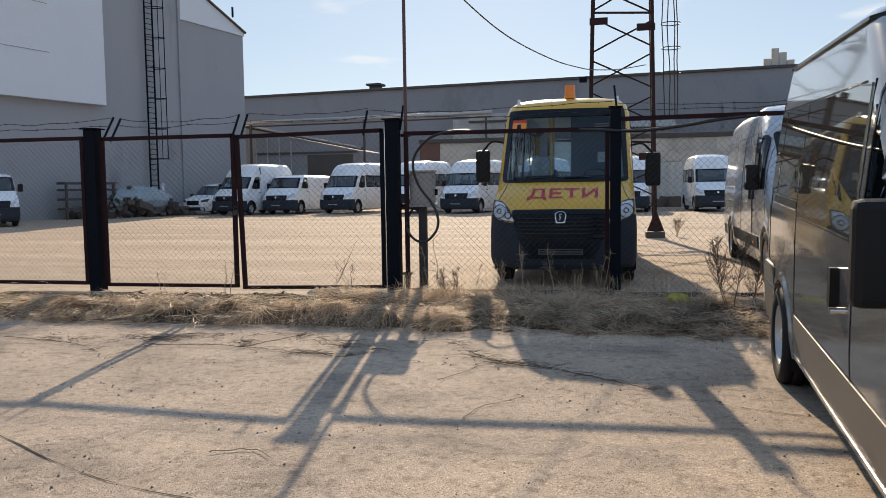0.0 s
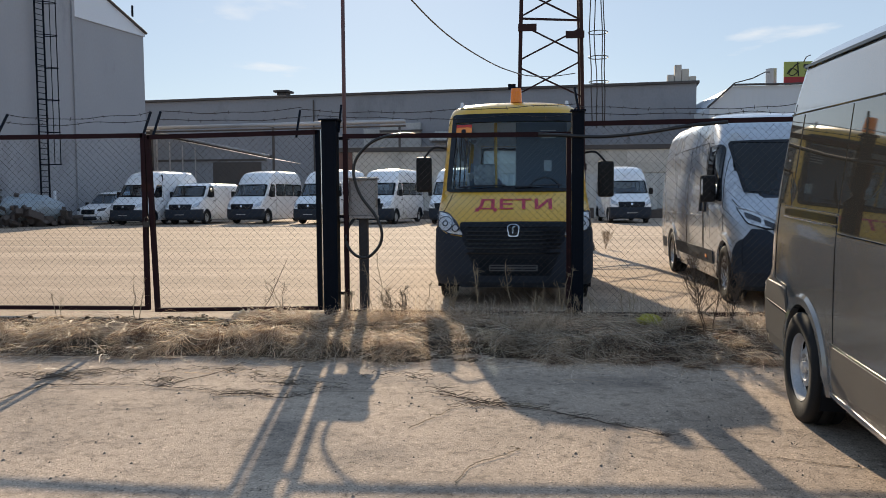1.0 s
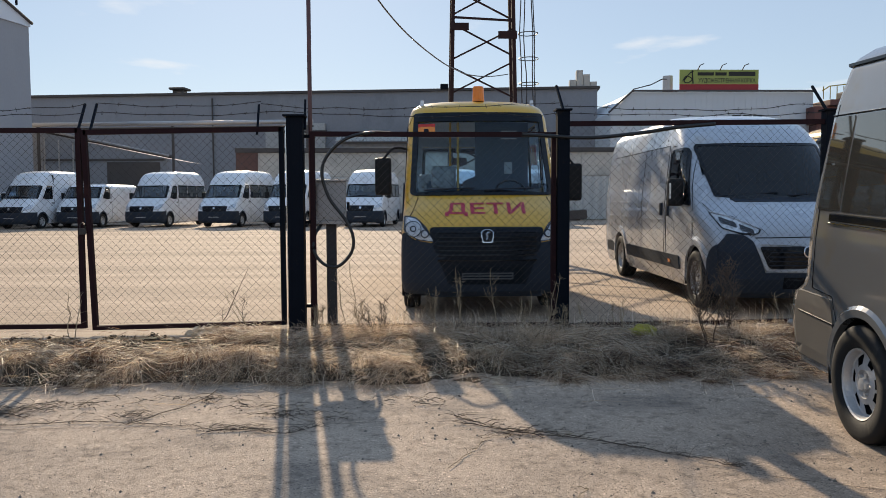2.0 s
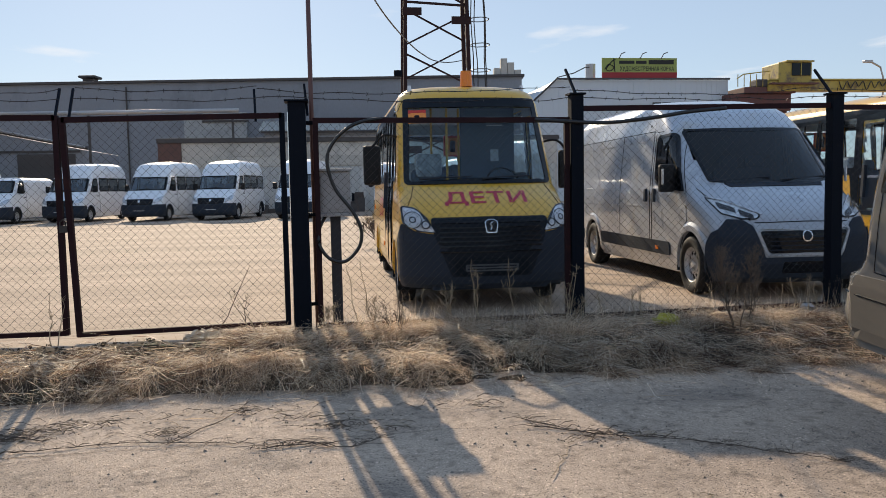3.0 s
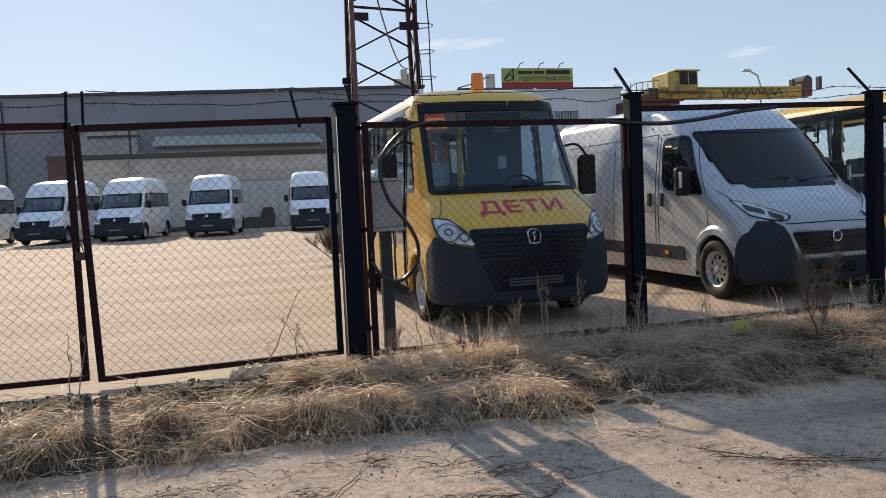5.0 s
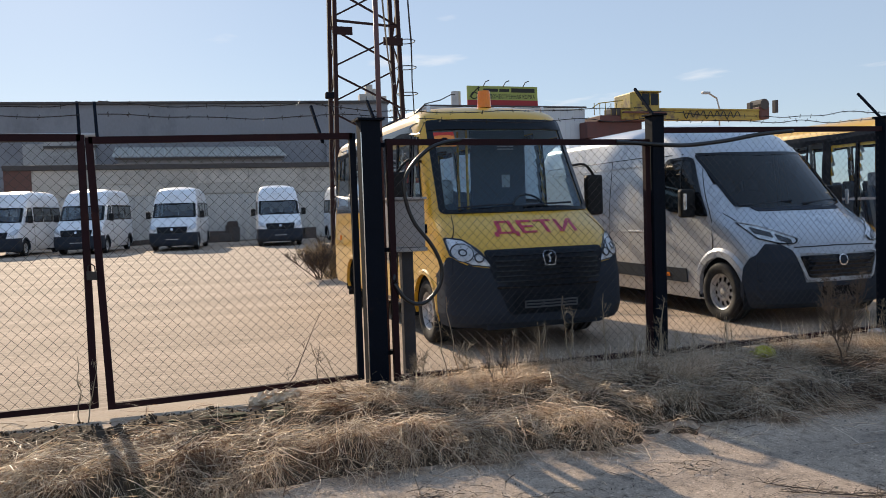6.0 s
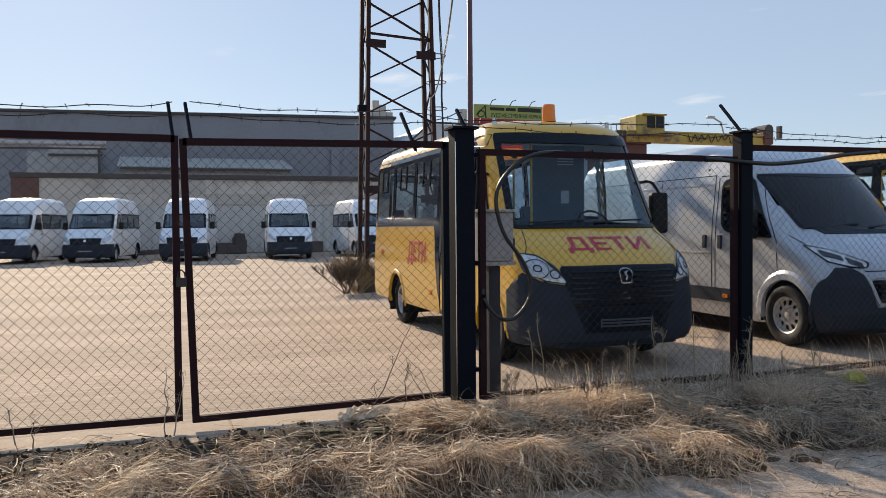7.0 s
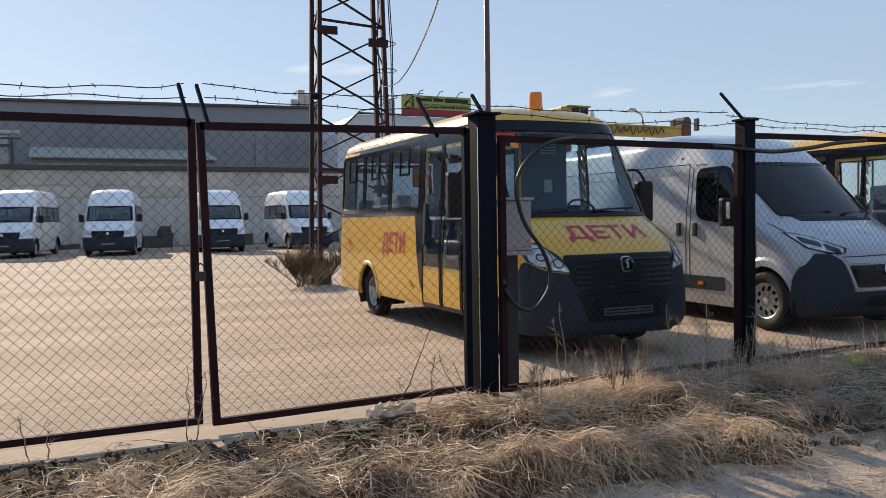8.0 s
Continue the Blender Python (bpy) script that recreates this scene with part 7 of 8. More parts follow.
def straws(rs, x, y, off, length, width, angle, curl, rise, fall, seg=3):
    """Points of many straws that follow the bank: (count, seg + 1, 2, 3)."""
    out = np.zeros((len(x), seg + 1, 2, 3))
    px, py, a = x.copy(), y.copy(), angle.copy()
    h, up = off.copy(), rise.copy()
    tilt = rs.uniform(-1, 1, len(x))
    for k in range(seg + 1):
        z = GROUND(px, py) + BANK(px, py) + h
        w = width * (1 - 0.75 * k / seg)
        sx, sy, sz = -np.sin(a) * w, np.cos(a) * w, tilt * w
        out[:, k, 0] = np.stack([px - sx, py - sy, z - sz], 1)
        out[:, k, 1] = np.stack([px + sx, py + sy, z + sz], 1)
        step = length / seg
        px = px + np.cos(a) * step / np.sqrt(1 + up * up)
        py = py + np.sin(a) * step / np.sqrt(1 + up * up)
        h = np.maximum(h + step * up / np.sqrt(1 + up * up), 0.001)
        up = up - fall
        a = a + rs.normal(0, 1, len(x)) * curl
    return out


def straw_mesh(name, blocks, mat, label):
    """One mesh of all the straws in the blocks."""
    vs, fs, base = [], [], 0
    for p in blocks:
        n, k = p.shape[0], p.shape[1]
        vs.append(p.reshape(-1, 3))
        first = base + np.arange(n)[:, None] * (2 * k) + np.arange(k - 1)[None, :] * 2
        fs.append(np.stack([first, first + 1, first + 3, first + 2], 2).reshape(-1, 4))
        base += n * k * 2
    vs, fs = np.concatenate(vs), np.concatenate(fs)
    me = bpy.data.meshes.new(name)
    me.vertices.add(len(vs))
    me.vertices.foreach_set("co", vs.astype(np.float32).ravel())
    me.loops.add(len(fs) * 4)
    me.loops.foreach_set("vertex_index", fs.astype(np.int32).ravel())
    me.polygons.add(len(fs))
    me.polygons.foreach_set("loop_start", np.arange(0, len(fs) * 4, 4, dtype=np.int32))
    me.update(calc_edges=True)
    me.validate()
    me.materials.append(M[mat])
    return tagged(new(name, me), label, "grass", kind="stuff")


def grow_grass():
    rs = np.random.RandomState(11)
    pale, grey, dark_straws = [], [], []

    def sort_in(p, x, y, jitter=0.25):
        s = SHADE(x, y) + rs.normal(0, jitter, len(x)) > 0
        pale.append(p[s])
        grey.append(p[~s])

    def bare(x, y):
        return (x < -0.62) & (y > -0.80 - 0.10 * np.sin(x * 5) - 0.06 * np.sin(x * 13)) & (rs.uniform(0, 1, len(x)) < 0.96)

    # the mat: thin fallen straws, thick on the mounds and thin in the hollows
    for lo, hi, n in ((-4.2, 5.6, 150000), (-8.6, -4.2, 14000), (5.6, 8.6, 9000)):
        x, y = rs.uniform(lo, hi, n), rs.uniform(-2.35, -0.12, n)
        c = COVER(x, y)
        keep = (c > 0.03) & (rs.uniform(0, 1, n) < np.clip(THICK(x, y) + 5.0 * (BANK(x, y) - 0.07), 0.05, 1)) & ~bare(x, y)
        x, y, c = x[keep], y[keep], c[keep]
        n = len(x)
        off = rs.uniform(0, 1, n) ** 2 * 0.06 * np.clip(c * 3, 0.1, 1)
        a = LIE(x, y) + rs.normal(0, 0.75, n)
        thin = rs.uniform(0, 1, n) ** 3
        p = straws(rs, x, y, off, rs.uniform(0.06, 0.36, n), 0.0012 + 0.0032 * thin, a, 0.6, rs.uniform(-0.25, 0.5, n), rs.uniform(-0.1, 0.6, n))
        # lowest straws go dark as painted gap shade, murky patches as brown thatch
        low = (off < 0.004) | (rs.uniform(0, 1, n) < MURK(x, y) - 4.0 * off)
        dark_straws.append(p[low])
        sort_in(p[~low], x[~low], y[~low])
    # loose straw on top, some thrown over the edge onto the apron
    n = 34000
    x, y = rs.uniform(-6, 6, n), rs.uniform(-2.55, -0.2, n)
    c = COVER(x, y)
    keep = ((c > 0.03) | (rs.uniform(0, 1, n) < 0.10)) & (rs.uniform(0, 1, n) < np.clip(THICK(x, y) + 6.0 * (BANK(x, y) - 0.06), 0.15, 1)) & ~bare(x, y)
    x, y, c = x[keep], y[keep], c[keep]
    n = len(x)
    p = straws(rs, x, y, 0.003 + rs.uniform(0, 0.085, n) * np.clip(c * 3, 0, 1), rs.uniform(0.10, 0.48, n), rs.uniform(0.0011, 0.0027, n), LIE(x, y) + rs.normal(0, 0.9, n), 0.35, rs.uniform(-0.05, 0.42, n), rs.uniform(0.05, 0.45, n), 4)
    sort_in(p, x, y, 0.6)
    # ragged front edge: hay hanging over towards the apron
    n = 9000
    x, y = rs.uniform(-5, 5, n), rs.uniform(-2.3, -1.75, n)
    c = COVER(x, y)
    keep = (c > 0.05) & (c < 0.85) & (THICK(x, y) > 0.25)
    x, y = x[keep], y[keep]
    n = len(x)
    p = straws(rs, x, y, rs.uniform(0.01, 0.09, n), rs.uniform(0.12, 0.34, n), rs.uniform(0.001, 0.0022, n), -1.57 + rs.normal(0, 0.8, n), 0.3, rs.uniform(-0.1, 0.5, n), rs.uniform(0.2, 0.6, n), 4)
    sort_in(p, x, y, 0.4)
    # tussocks: fountains of longer blades, fallen outwards
    for cx, cy, r, n, ht in ((0.81, -0.55, 0.20, 1100, 0.30), (1.2, -0.35, 0.16, 600, 0.30), (1.57, -0.35, 0.16, 600, 0.36), (2.30, -0.95, 0.14, 900, 0.42), (2.0, -0.55, 0.2, 600, 0.36), (2.9, -0.6, 0.18, 600, 0.32), (3.55, -0.75, 0.15, 500, 0.34), (0.93, -1.86, 0.16, 900, 0.22), (0.35, -0.55, 0.16, 500, 0.28), (-0.46, -1.66, 0.26, 900, 0.18), (-0.24, -0.6, 0.24, 800, 0.24), (-1.5, -1.45, 0.30, 700, 0.17), (-2.6, -1.35, 0.34, 600, 0.16), (4.4, -0.8, 0.2, 500, 0.3), (5.3, -0.9, 0.2, 450, 0.3), (6.3, -0.9, 0.2, 400, 0.3), (-3.6, -1.3, 0.3, 500, 0.16), (1.75, -1.4, 0.2, 500, 0.2), (2.7, -1.4, 0.2, 450, 0.24), (3.3, -1.4, 0.2, 450, 0.24), (0.3, -1.25, 0.2, 350, 0.18)):
        n = n if ht > 0.27 else n // 2
        x, y = cx + rs.normal(0, r * (0.7 if ht > 0.27 else 1.2), n), cy + rs.normal(0, r * 0.6, n)
        a = np.arctan2(y - cy, x - cx) + rs.normal(0, 1.3, n)
        p = straws(rs, x, y, np.zeros(n), ht * rs.uniform(0.30, 1.1, n), rs.uniform(0.0008, 0.0021, n), a, 0.45, rs.uniform(0.2, 2.6, n), rs.uniform(0.3, 1.0, n), 5)
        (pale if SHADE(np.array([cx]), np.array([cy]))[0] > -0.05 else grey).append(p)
    # thin upright dead blades along the fence
    n = 900
    x, y = rs.uniform(0.2, 6.5, n), rs.uniform(-0.7, -0.12, n)
    p = straws(rs, x, y, np.zeros(n), rs.uniform(0.15, 0.42, n), rs.uniform(0.0009, 0.0018, n), rs.uniform(0, 6.28, n), 0.2, rs.uniform(1.5, 7, n), rs.uniform(0.2, 1.2, n), 4)
    sort_in(p, x, y, 0.5)
    straw_mesh("dead_grass", pale, "straw", "matted straw-coloured dead grass along the fence")
    straw_mesh("rotten_thatch", dark_straws, "thatch", "dark rotten grass at the hay's root, painting shade into its gaps")
    straw_mesh("withered_grass", grey, "straw_grey", "withered grass tussocks along the fence, greyed further for the bus's shadow")


grow_grass()


def add_bud(bm, q, r):
    vs = [bm.verts.new(q + Vector(d) * r) for d in ((1, 0, 0), (0, 1, 0), (-1, 0, 0), (0, -1, 0), (0, 0, 1.3), (0, 0, -1.3))]
    for i in range(4):
        bm.faces.new((vs[i], vs[(i + 1) % 4], vs[4]))
        bm.faces.new((vs[(i + 1) % 4], vs[i], vs[5]))


def weed(x, y, height, seed, mat, label, spread=0.5, branches=9, stems=1, z=None, lean=None, flare=0.22, thick=1.0):
    """A dry weed: thin leaning stems with side shoots and seed heads."""
    rng = random.Random(seed)
    w = thing("dry_weed", label, "weed", pose(x, y, ground_height(x, y) + verge_height(x, y)[0] * 0.8 - 0.02 if z is None else z), group="dry weeds")
    heads = bmesh.new()
    for s in range(stems):
        way = Vector((rng.uniform(-flare, flare), rng.uniform(-0.7 * flare, 0.7 * flare), 1)) if lean is None else Vector((lean + rng.uniform(-0.05, 0.05), 0.0, 1))
        base = Vector((rng.gauss(0, 0.05), rng.gauss(0, 0.04), 0)) if stems > 1 else Vector()
        ht = height * rng.uniform(0.7, 1.0)
        main = [base + way * ht * k / 6 + Vector((rng.uniform(-0.015, 0.015), rng.uniform(-0.015, 0.015), 0)) for k in range(7)]
        part("stem", tube(main, 0.0055 * thick, 5, 0.4), mat, w)
        bm = bmesh.new()
        for k in range(branches):
            t = rng.uniform(0.25, 0.95)
            p = main[0].lerp(main[-1], t)
            a = rng.uniform(0, 6.28)
            ln = spread * ht * (1.1 - t) * rng.uniform(0.4, 1.0)
            tip = p + Vector((math.cos(a) * ln * 0.7, math.sin(a) * ln * 0.5, ln))
            mid = p.lerp(tip, 0.5) + Vector((math.cos(a), math.sin(a), -0.3)) * ln * 0.12
            add_tube(bm, [p, mid, tip], 0.0028 * thick, 4, 0.5)
            for _ in range(5):
                q = p.lerp(tip, rng.uniform(0.4, 1.0)) + Vector((rng.gauss(0, 0.012), rng.gauss(0, 0.012), rng.gauss(0, 0.012)))
                if mat == "twig" or rng.random() < 0.15:
                    add_bud(heads, q, rng.uniform(0.002, 0.006))
                add_tube(bm, [q, q + Vector((rng.gauss(0, 0.03), rng.gauss(0, 0.03), rng.uniform(0.0, 0.05)))], 0.0016 * thick, 3, 0.5)
        tagged(part("side_shoot", bm, mat, w), kind="stuff")
    if heads.verts:
        tagged(part("seed_head", heads, "twig", w, "dry brown seed heads"), kind="stuff")


weed(3.86, -1.02, 0.95, 1, "twig", "bushy brown dry weed standing in the verge", 0.55, 34, 3)
weed(4.12, -0.8, 0.6, 2, "twig", "bushy brown dry weed standing in the verge", 0.55, 20, 2)
weed(1.72, -0.28, 0.75, 3, "stalk", "thin pale dry stalk by the fence", 0.35, 6, 2)
weed(2.02, -0.25, 0.85, 4, "stalk", "thin pale dry stalk by the fence", 0.4, 7, 1)
weed(1.35, -0.22, 0.5, 5, "stalk", "thin pale dry stalk by the fence", 0.3, 6, 3)
weed(2.3, -0.3, 0.45, 6, "stalk", "thin pale dry stalk by the fence", 0.3, 6, 3)
weed(0.7, -0.35, 0.42, 7, "stalk", "thin pale dry stalk by the fence", 0.4, 8, 3)
weed(-0.83, -0.12, 0.72, 8, "twig", "long thin leaning dry stalk before the gate", 0.25, 2, 1, lean=0.55)
weed(-0.55, -0.16, 0.55, 9, "twig", "long thin leaning dry stalk before the gate", 0.3, 3, 1, lean=0.1)
weed(-0.35, -0.5, 0.5, 19, "stalk", "thin pale dry stalk in the hay", 0.2, 2, 2, lean=-0.5)
weed(-2.22, -0.14, 0.55, 10, "stalk", "thin pale dry stalk by the gate", 0.15, 3, 2)
weed(-3.1, -0.25, 0.32, 11, "stalk", "thin pale dry stalk by the gate", 0.2, 3, 2)
weed(0.55, -0.25, 0.75, 21, "stalk", "thin pale dry stalk by the fence", 0.3, 4, 2, lean=-0.12)
weed(1.15, -0.25, 0.62, 22, "stalk", "thin pale dry stalk by the fence", 0.3, 4, 2)
weed(2.5, -0.3, 0.6, 23, "stalk", "thin pale dry stalk by the fence", 0.25, 4, 3)
weed(3.2, -0.4, 0.5, 24, "stalk", "thin pale dry stalk by the fence", 0.25, 4, 3)
weed(0.25, -0.3, 0.4, 12, "stalk", "bushy pale dry weed by the gate post", 0.5, 9, 3)
weed(0.86, -0.62, 0.46, 31, "twig", "wispy brown dry weed in the hay", 0.35, 9, 3)
weed(2.05, 11.4, 0.95, 13, "twig", "bushy brown dry weed at the mast's foot", 0.9, 26, 9, 0.0, None, 1.0, 2.2)
weed(1.8, 11.5, 0.85, 14, "grass", "bushy brown dry weed at the mast's foot", 1.0, 26, 9, 0.0, None, 1.1, 2.2)
weed(1.6, 11.3, 0.70, 25, "twig", "bushy brown dry weed at the mast's foot", 1.2, 26, 9, 0.0, None, 1.2, 2.2)
weed(1.9, 11.2, 0.5, 18, "grass", "bushy brown dry weed at the mast's foot", 1.0, 16, 6, 0.0, None, 1.4, 2.2)
weed(4.45, 12.2, 0.6, 15, "stalk", "bushy brown dry weed at the mast's foot", 0.9, 16, 5, 0.0)
weed(2.75, -0.35, 0.35, 16, "stalk", "thin pale dry stalk by the fence post", 0.3, 6, 3)
weed(4.9, -0.5, 0.5, 17, "stalk", "thin pale dry stalk by the fence", 0.3, 6, 3)


def litter():
    bm = bmesh.new()
    r = bmesh.ops.create_icosphere(bm, subdivisions=4, radius=1)
    for v in r["verts"]:
        q = v.co.copy()
        v.co = Vector((q.x * 0.21, q.y * 0.08, max(-0.01, q.z * 0.028))) + 0.045 * noise.noise_vector(q * 2.3) + 0.03 * noise.noise_vector(q * 6)
    ob = part("sack", bm, "bag", label="")
    ob.matrix_world = pose(-0.86, -0.20, 0.06, 0, 0, 20)
    tagged(ob, "crumpled pale sacking lying on the kerb under the gate", "litter")
    bm = bmesh.new()
    r = bmesh.ops.create_icosphere(bm, subdivisions=3, radius=1)
    for v in r["verts"]:
        q = v.co.copy()
        v.co = Vector((q.x * 0.13, q.y * 0.08, q.z * 0.05)) + 0.05 * noise.noise_vector(q * 1.9)
    ob = part("plastic_scrap", bm, "scrap_yellow")
    ob.matrix_world = pose(3.40, -0.62, ground_height(3.4, -0.62) + verge_height(3.4, -0.62)[0] + 0.06, 10, 0, 20)
    tagged(ob, "yellow-green plastic scrap lying in the grass", "litter")
    bm = bmesh.new()
    r = bmesh.ops.create_icosphere(bm, subdivisions=3, radius=1)
    for v in r["verts"]:
        q = v.co.copy()
        v.co = Vector((q.x * 0.12, q.y * 0.07, q.z * 0.03)) + 0.03 * noise.noise_vector(q * 2.5)
    ob = part("white_scrap", bm, "stain_white")
    ob.matrix_world = pose(5.05, -0.32, 0.10, 5, 10, 40)
    tagged(ob, "white plastic scrap lying by the fence", "litter")
    # clods of dark soil on the bare strip before the gate
    rng = random.Random(33)
    bm = bmesh.new()
    for _ in range(900):
        x, y = rng.uniform(-4.2, -0.6), rng.uniform(-0.95, -0.20)
        r = bmesh.ops.create_icosphere(bm, subdivisions=1, radius=rng.uniform(0.003, 0.010) if rng.random() < 0.93 else rng.uniform(0.01, 0.025))
        for v in r["verts"]:
            v.co *= rng.uniform(0.5, 1.4)
        bmesh.ops.transform(bm, matrix=pose(x, y, ground_height(x, y) + verge_height(x, y)[0] * 0.85), verts=r["verts"])
    tagged(part("soil_clods", bm, "soil"), "dark clods of soil before the gate", "soil", kind="stuff")
    # moss along the gate sill
    rng = random.Random(21)
    bm = bmesh.new()
    for _ in range(26):
        x, y = rng.gauss(-1.45, 0.35), rng.uniform(-0.85, -0.5)
        r = bmesh.ops.create_icosphere(bm, subdivisions=1, radius=rng.uniform(0.015, 0.05))
        h, t = verge_height(x, y)
        bmesh.ops.transform(bm, matrix=pose(x, y, ground_height(x, y) + h * 0.85) @ Matrix.Diagonal((1.5, 1.2, 0.14, 1)), verts=r["verts"])
    tagged(part("moss_patch", bm, "moss"), "dark green moss patches before the gate", "moss", kind="stuff")


litter()


def grit():
    """Pebbles and crumbs on the apron, as one scattered layer."""
    rng = random.Random(8)
    vs, fs = [], []
    for k in range(26000):
        x, y = rng.uniform(-5.5, 5.5), rng.uniform(-8.5, -1.9)
        if noise.noise(Vector((x * 0.9, y * 0.9, 5.0))) + 0.35 * (y + 4.5) / 3 < rng.uniform(-0.6, 0.25):
            continue
        s = rng.uniform(0.0016, 0.0055) if rng.random() < 0.95 else rng.uniform(0.006, 0.014)
        z = ground_height(x, y)
        b = len(vs)
        a = rng.uniform(0, 3)
        for i in range(5):
            t = a + i * 2 * math.pi / 5
            vs.append((x + s * math.cos(t) * rng.uniform(0.7, 1.3), y + s * math.sin(t) * rng.uniform(0.7, 1.3), z - 0.002))
        vs.append((x, y, z + s * 0.9))
        fs += [(b + i, b + (i + 1) % 5, b + 5) for i in range(5)]
    me = bpy.data.meshes.new("grit")
    me.from_pydata(vs, [], fs)
    me.materials.append(M["stone"])
    tagged(new("grit", me), "scattered grit and pebbles on the concrete apron", "gravel", kind="stuff")


grit()


def creeper(pts, seed, label, sprigs=10, r=0.004, mat="twig"):
    """A dead runner lying along a crack of the apron, with small sprigs."""
    rng = random.Random(seed)
    c = thing("dead_runner", label, "dead twig", group="dead twigs on the apron")
    line = spline([(x + rng.gauss(0, 0.02), y + rng.gauss(0, 0.02), ground_height(x, y) + 0.008) for x, y in pts], 7)
    part("runner", tube([p + Vector((rng.gauss(0, 0.008), rng.gauss(0, 0.008), abs(rng.gauss(0, 0.004)))) for p in line], r * 0.65, 5, 0.5), mat, c)
    if sprigs:
        bm = bmesh.new()
        for _ in range(sprigs):
            p = rng.choice(line)
            a = rng.uniform(0, 6.28)
            ln = rng.uniform(0.05, 0.2)
            q = p + Vector((math.cos(a) * ln, math.sin(a) * ln * 0.7, rng.uniform(0.0, 0.03)))
            add_tube(bm, [p, p.lerp(q, 0.5) + Vector((0, 0, 0.012)), q], 0.0016, 4, 0.5)
        tagged(part("sprig", bm, "twig", c), kind="stuff")


creeper([(1.45, -3.05), (1.85, -3.25), (2.3, -3.45), (2.75, -3.75), (2.95, -3.95)], 1, "dead brown creeper lying along a crack in the apron", 90, 0.005)
creeper([(1.4, -2.85), (1.7, -3.15), (2.1, -3.3), (2.6, -3.65)], 2, "dead brown creeper lying along a crack in the apron", 40)
creeper([(-1.6, -2.95), (-0.9, -2.9), (-0.3, -3.0)], 3, "dead brown creeper lying along a crack in the apron", 50)
creeper([(-3.4, -2.75), (-2.9, -2.85), (-2.4, -3.0), (-2.0, -3.25)], 4, "dead brown creeper lying along a crack in the apron", 30)
creeper([(-0.15, -3.1), (0.1, -3.05), (0.35, -3.15), (0.5, -3.05)], 5, "small tangle of dead twigs on the apron", 60, 0.005)
creeper([(-1.8, -2.75), (-1.65, -2.65), (-1.5, -2.75)], 6, "small tangle of dead twigs on the apron", 60, 0.005)
creeper([(1.72, -4.8), (1.78, -4.5), (1.95, -4.35), (2.03, -4.22), (1.98, -4.2)], 7, "pale bent twig lying on the apron", 0, 0.0045, "stalk")
creeper([(1.35, -3.9), (1.5, -3.55), (1.62, -3.35), (1.75, -3.3)], 8, "pale bent twig lying on the apron", 3, 0.004, "stalk")
creeper([(-0.7, -2.95), (-0.45, -2.5), (-0.35, -2.1)], 9, "dead brown creeper lying along a crack in the apron", 10, 0.005)
creeper([(0.4, -5.6), (0.62, -5.52), (0.75, -5.6)], 10, "pale bent twig lying on the apron", 0, 0.005, "stalk")


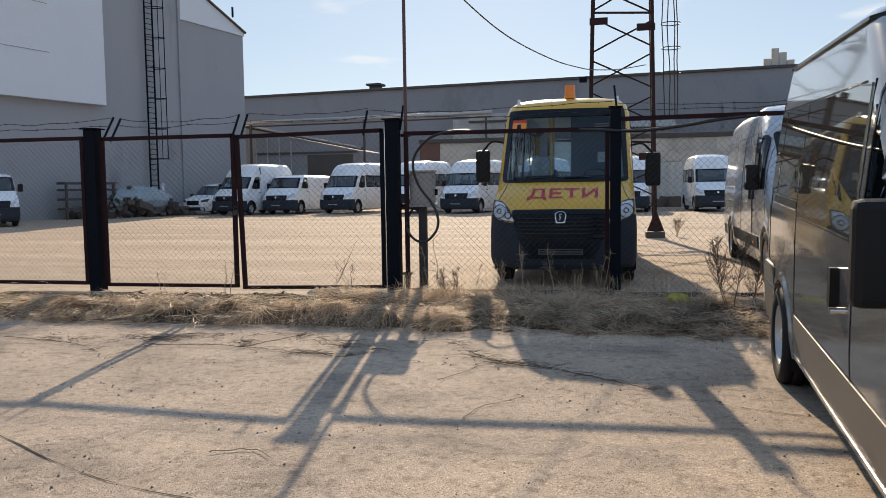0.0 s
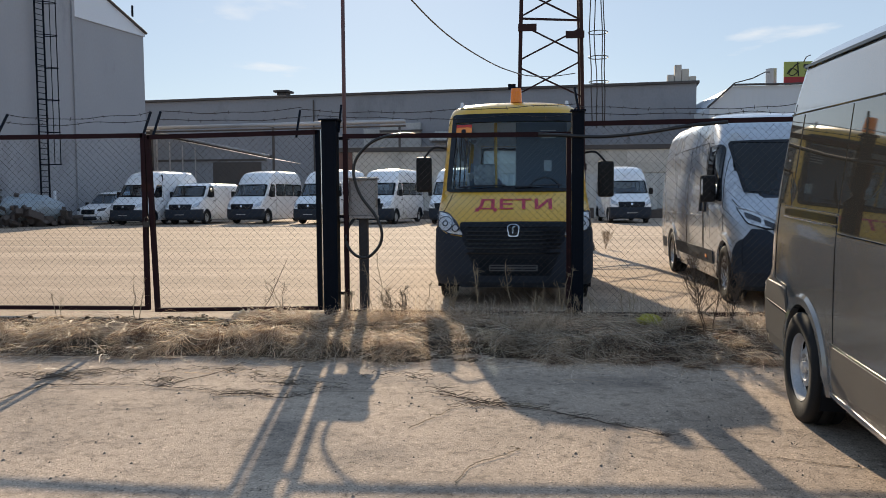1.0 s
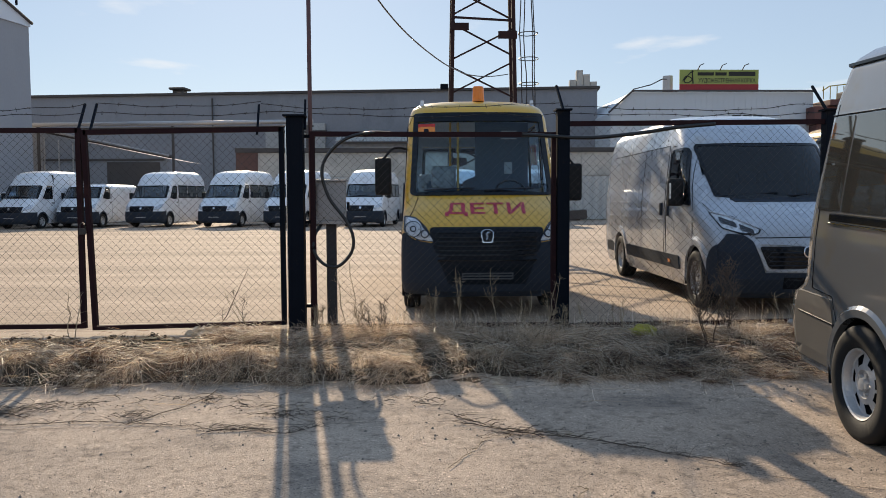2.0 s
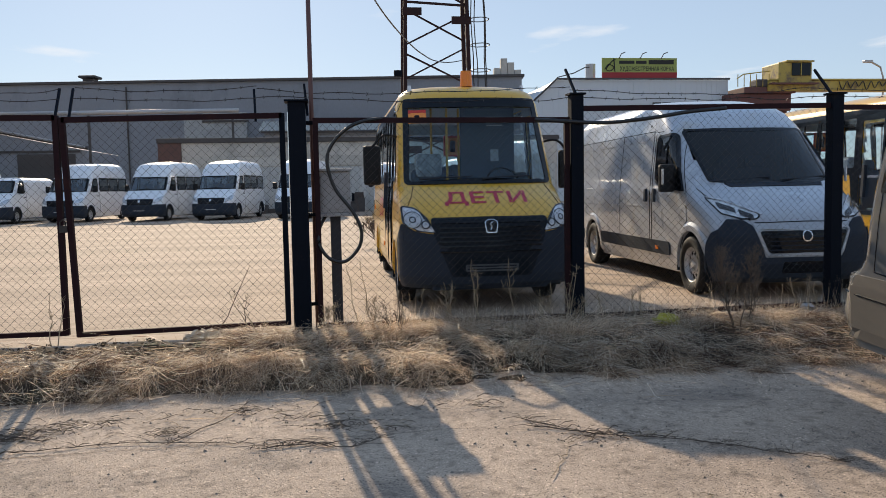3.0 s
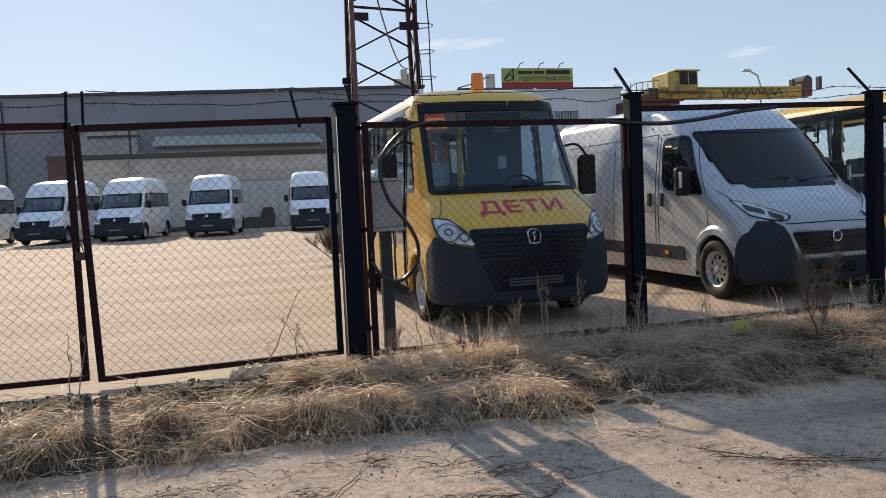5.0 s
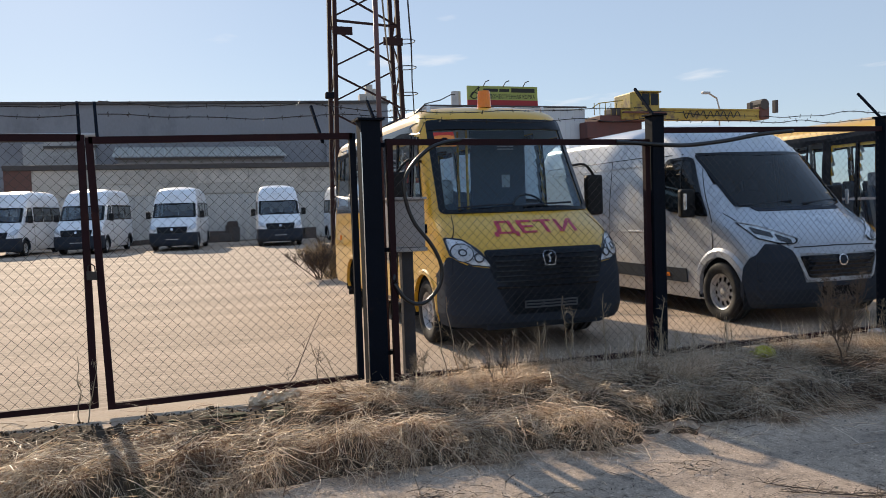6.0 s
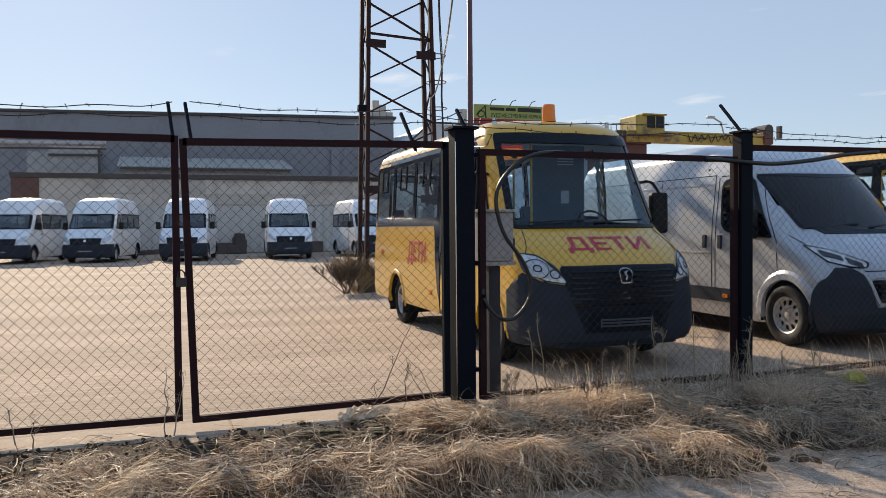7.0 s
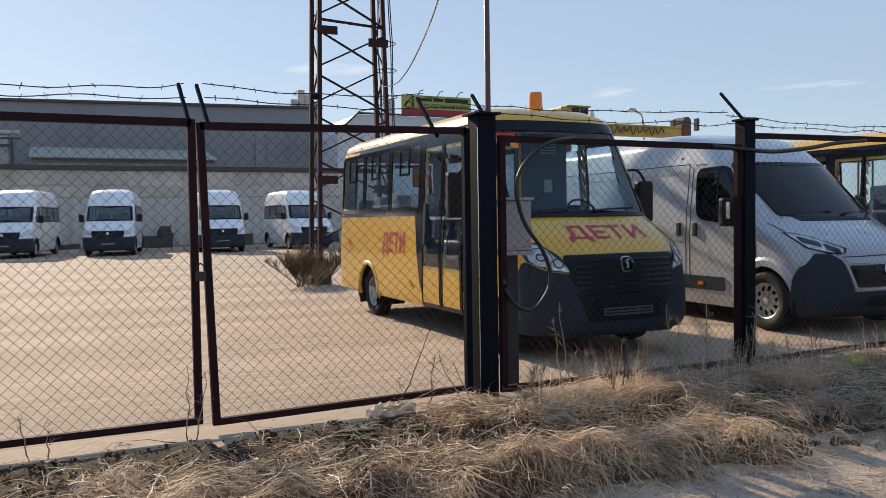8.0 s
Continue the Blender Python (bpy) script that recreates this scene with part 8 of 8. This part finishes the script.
def tangle(x, y, rx, ry, count, seed, label):
    """A loose drift of dead twigs, stems and leaf crumbs on the apron."""
    rng = random.Random(seed)
    t = thing("twig_drift", label, "dead twigs", pose(x, y, ground_height(x, y)), group="drifts of dead twigs")
    pale, dark = bmesh.new(), bmesh.new()
    for k in range(count):
        cx, cy = rng.gauss(0, rx * 0.5), rng.gauss(0, ry * 0.5)
        a, ln = rng.uniform(-0.7, 0.7) + (3.14 if rng.random() < 0.5 else 0), rng.uniform(0.03, 0.16)
        z0 = ground_height(x + cx, y + cy) - ground_height(x, y)
        pts = []
        for i in range(4):
            pts.append((cx, cy, z0 + 0.004 + rng.uniform(0, 0.018) + 0.012 * (i in (1, 2))))
            cx, cy = cx + math.cos(a) * ln / 3, cy + math.sin(a) * ln / 3
            a += rng.gauss(0, 0.45)
        add_tube(pale if rng.random() < 0.3 else dark, pts, rng.uniform(0.0011, 0.0024), 4, 0.5)
    tagged(part("pale_stem", pale, "stalk", t, "pale dead stems"), kind="stuff")
    tagged(part("dead_twig", dark, "twig", t), kind="stuff")
    crumbs = bmesh.new()
    for k in range(count):
        cx, cy = rng.gauss(0, rx * 0.6), rng.gauss(0, ry * 0.6)
        add_bud(crumbs, Vector((cx, cy, ground_height(x + cx, y + cy) - ground_height(x, y) + 0.004)), rng.uniform(0.0015, 0.0048))
    tagged(part("leaf_crumb", crumbs, "soil", t, "dark leaf crumbs"), kind="stuff")


def crack(pts, seed, width=0.012):
    rng = random.Random(seed)
    line = spline([(x + rng.gauss(0, 0.03), y + rng.gauss(0, 0.03), 0) for x, y in pts], 10)
    bm = bmesh.new()
    prev = None
    for p in line:
        w = width * rng.uniform(0.4, 1.3)
        z = ground_height(p.x, p.y) + 0.004
        pair = (bm.verts.new((p.x + rng.gauss(0, 0.008), p.y - w, z)), bm.verts.new((p.x + rng.gauss(0, 0.008), p.y + w, z)))
        if prev:
            bm.faces.new((prev[0], pair[0], pair[1], prev[1]))
        prev = pair
    tagged(part("crack", bm, "soil"), "dark soil-filled crack across the concrete apron", "crack", group="cracks of the apron", kind="structure")


crack([(-5.0, -4.2), (-3.2, -4.5), (-1.5, -5.3), (0.2, -6.1), (1.6, -6.3)], 1, 0.005)
crack([(-3.2, -3.0), (-1.2, -3.0), (0.4, -2.95), (1.4, -3.05), (3.2, -4.1), (4.6, -4.6)], 2, 0.0028)
crack([(-1.6, -2.7), (-1.9, -3.8), (-2.4, -4.4)], 4, 0.004)

TANGLES = [(-1.7, -2.6, 0.45, 0.12, 160), (-1.3, -2.45, 0.3, 0.12, 90), (-0.76, -2.75, 0.16, 0.08, 60), (0.29, -2.78, 0.30, 0.10, 110), (-0.03, -3.08, 0.18, 0.06, 45), (0.14, -2.58, 0.35, 0.08, 60), (0.6, -2.9, 0.2, 0.08, 40), (1.9, -3.3, 0.35, 0.09, 80), (-2.6, -2.8, 0.4, 0.1, 90), (-0.3, -2.35, 0.4, 0.10, 80), (1.2, -2.5, 0.4, 0.15, 60)]
for k, (x, y, rx, ry, n) in enumerate(TANGLES):
    tangle(x, y, rx, ry, int(n * 0.5), 60 + k, "drift of dead twigs and leaf crumbs on the apron")
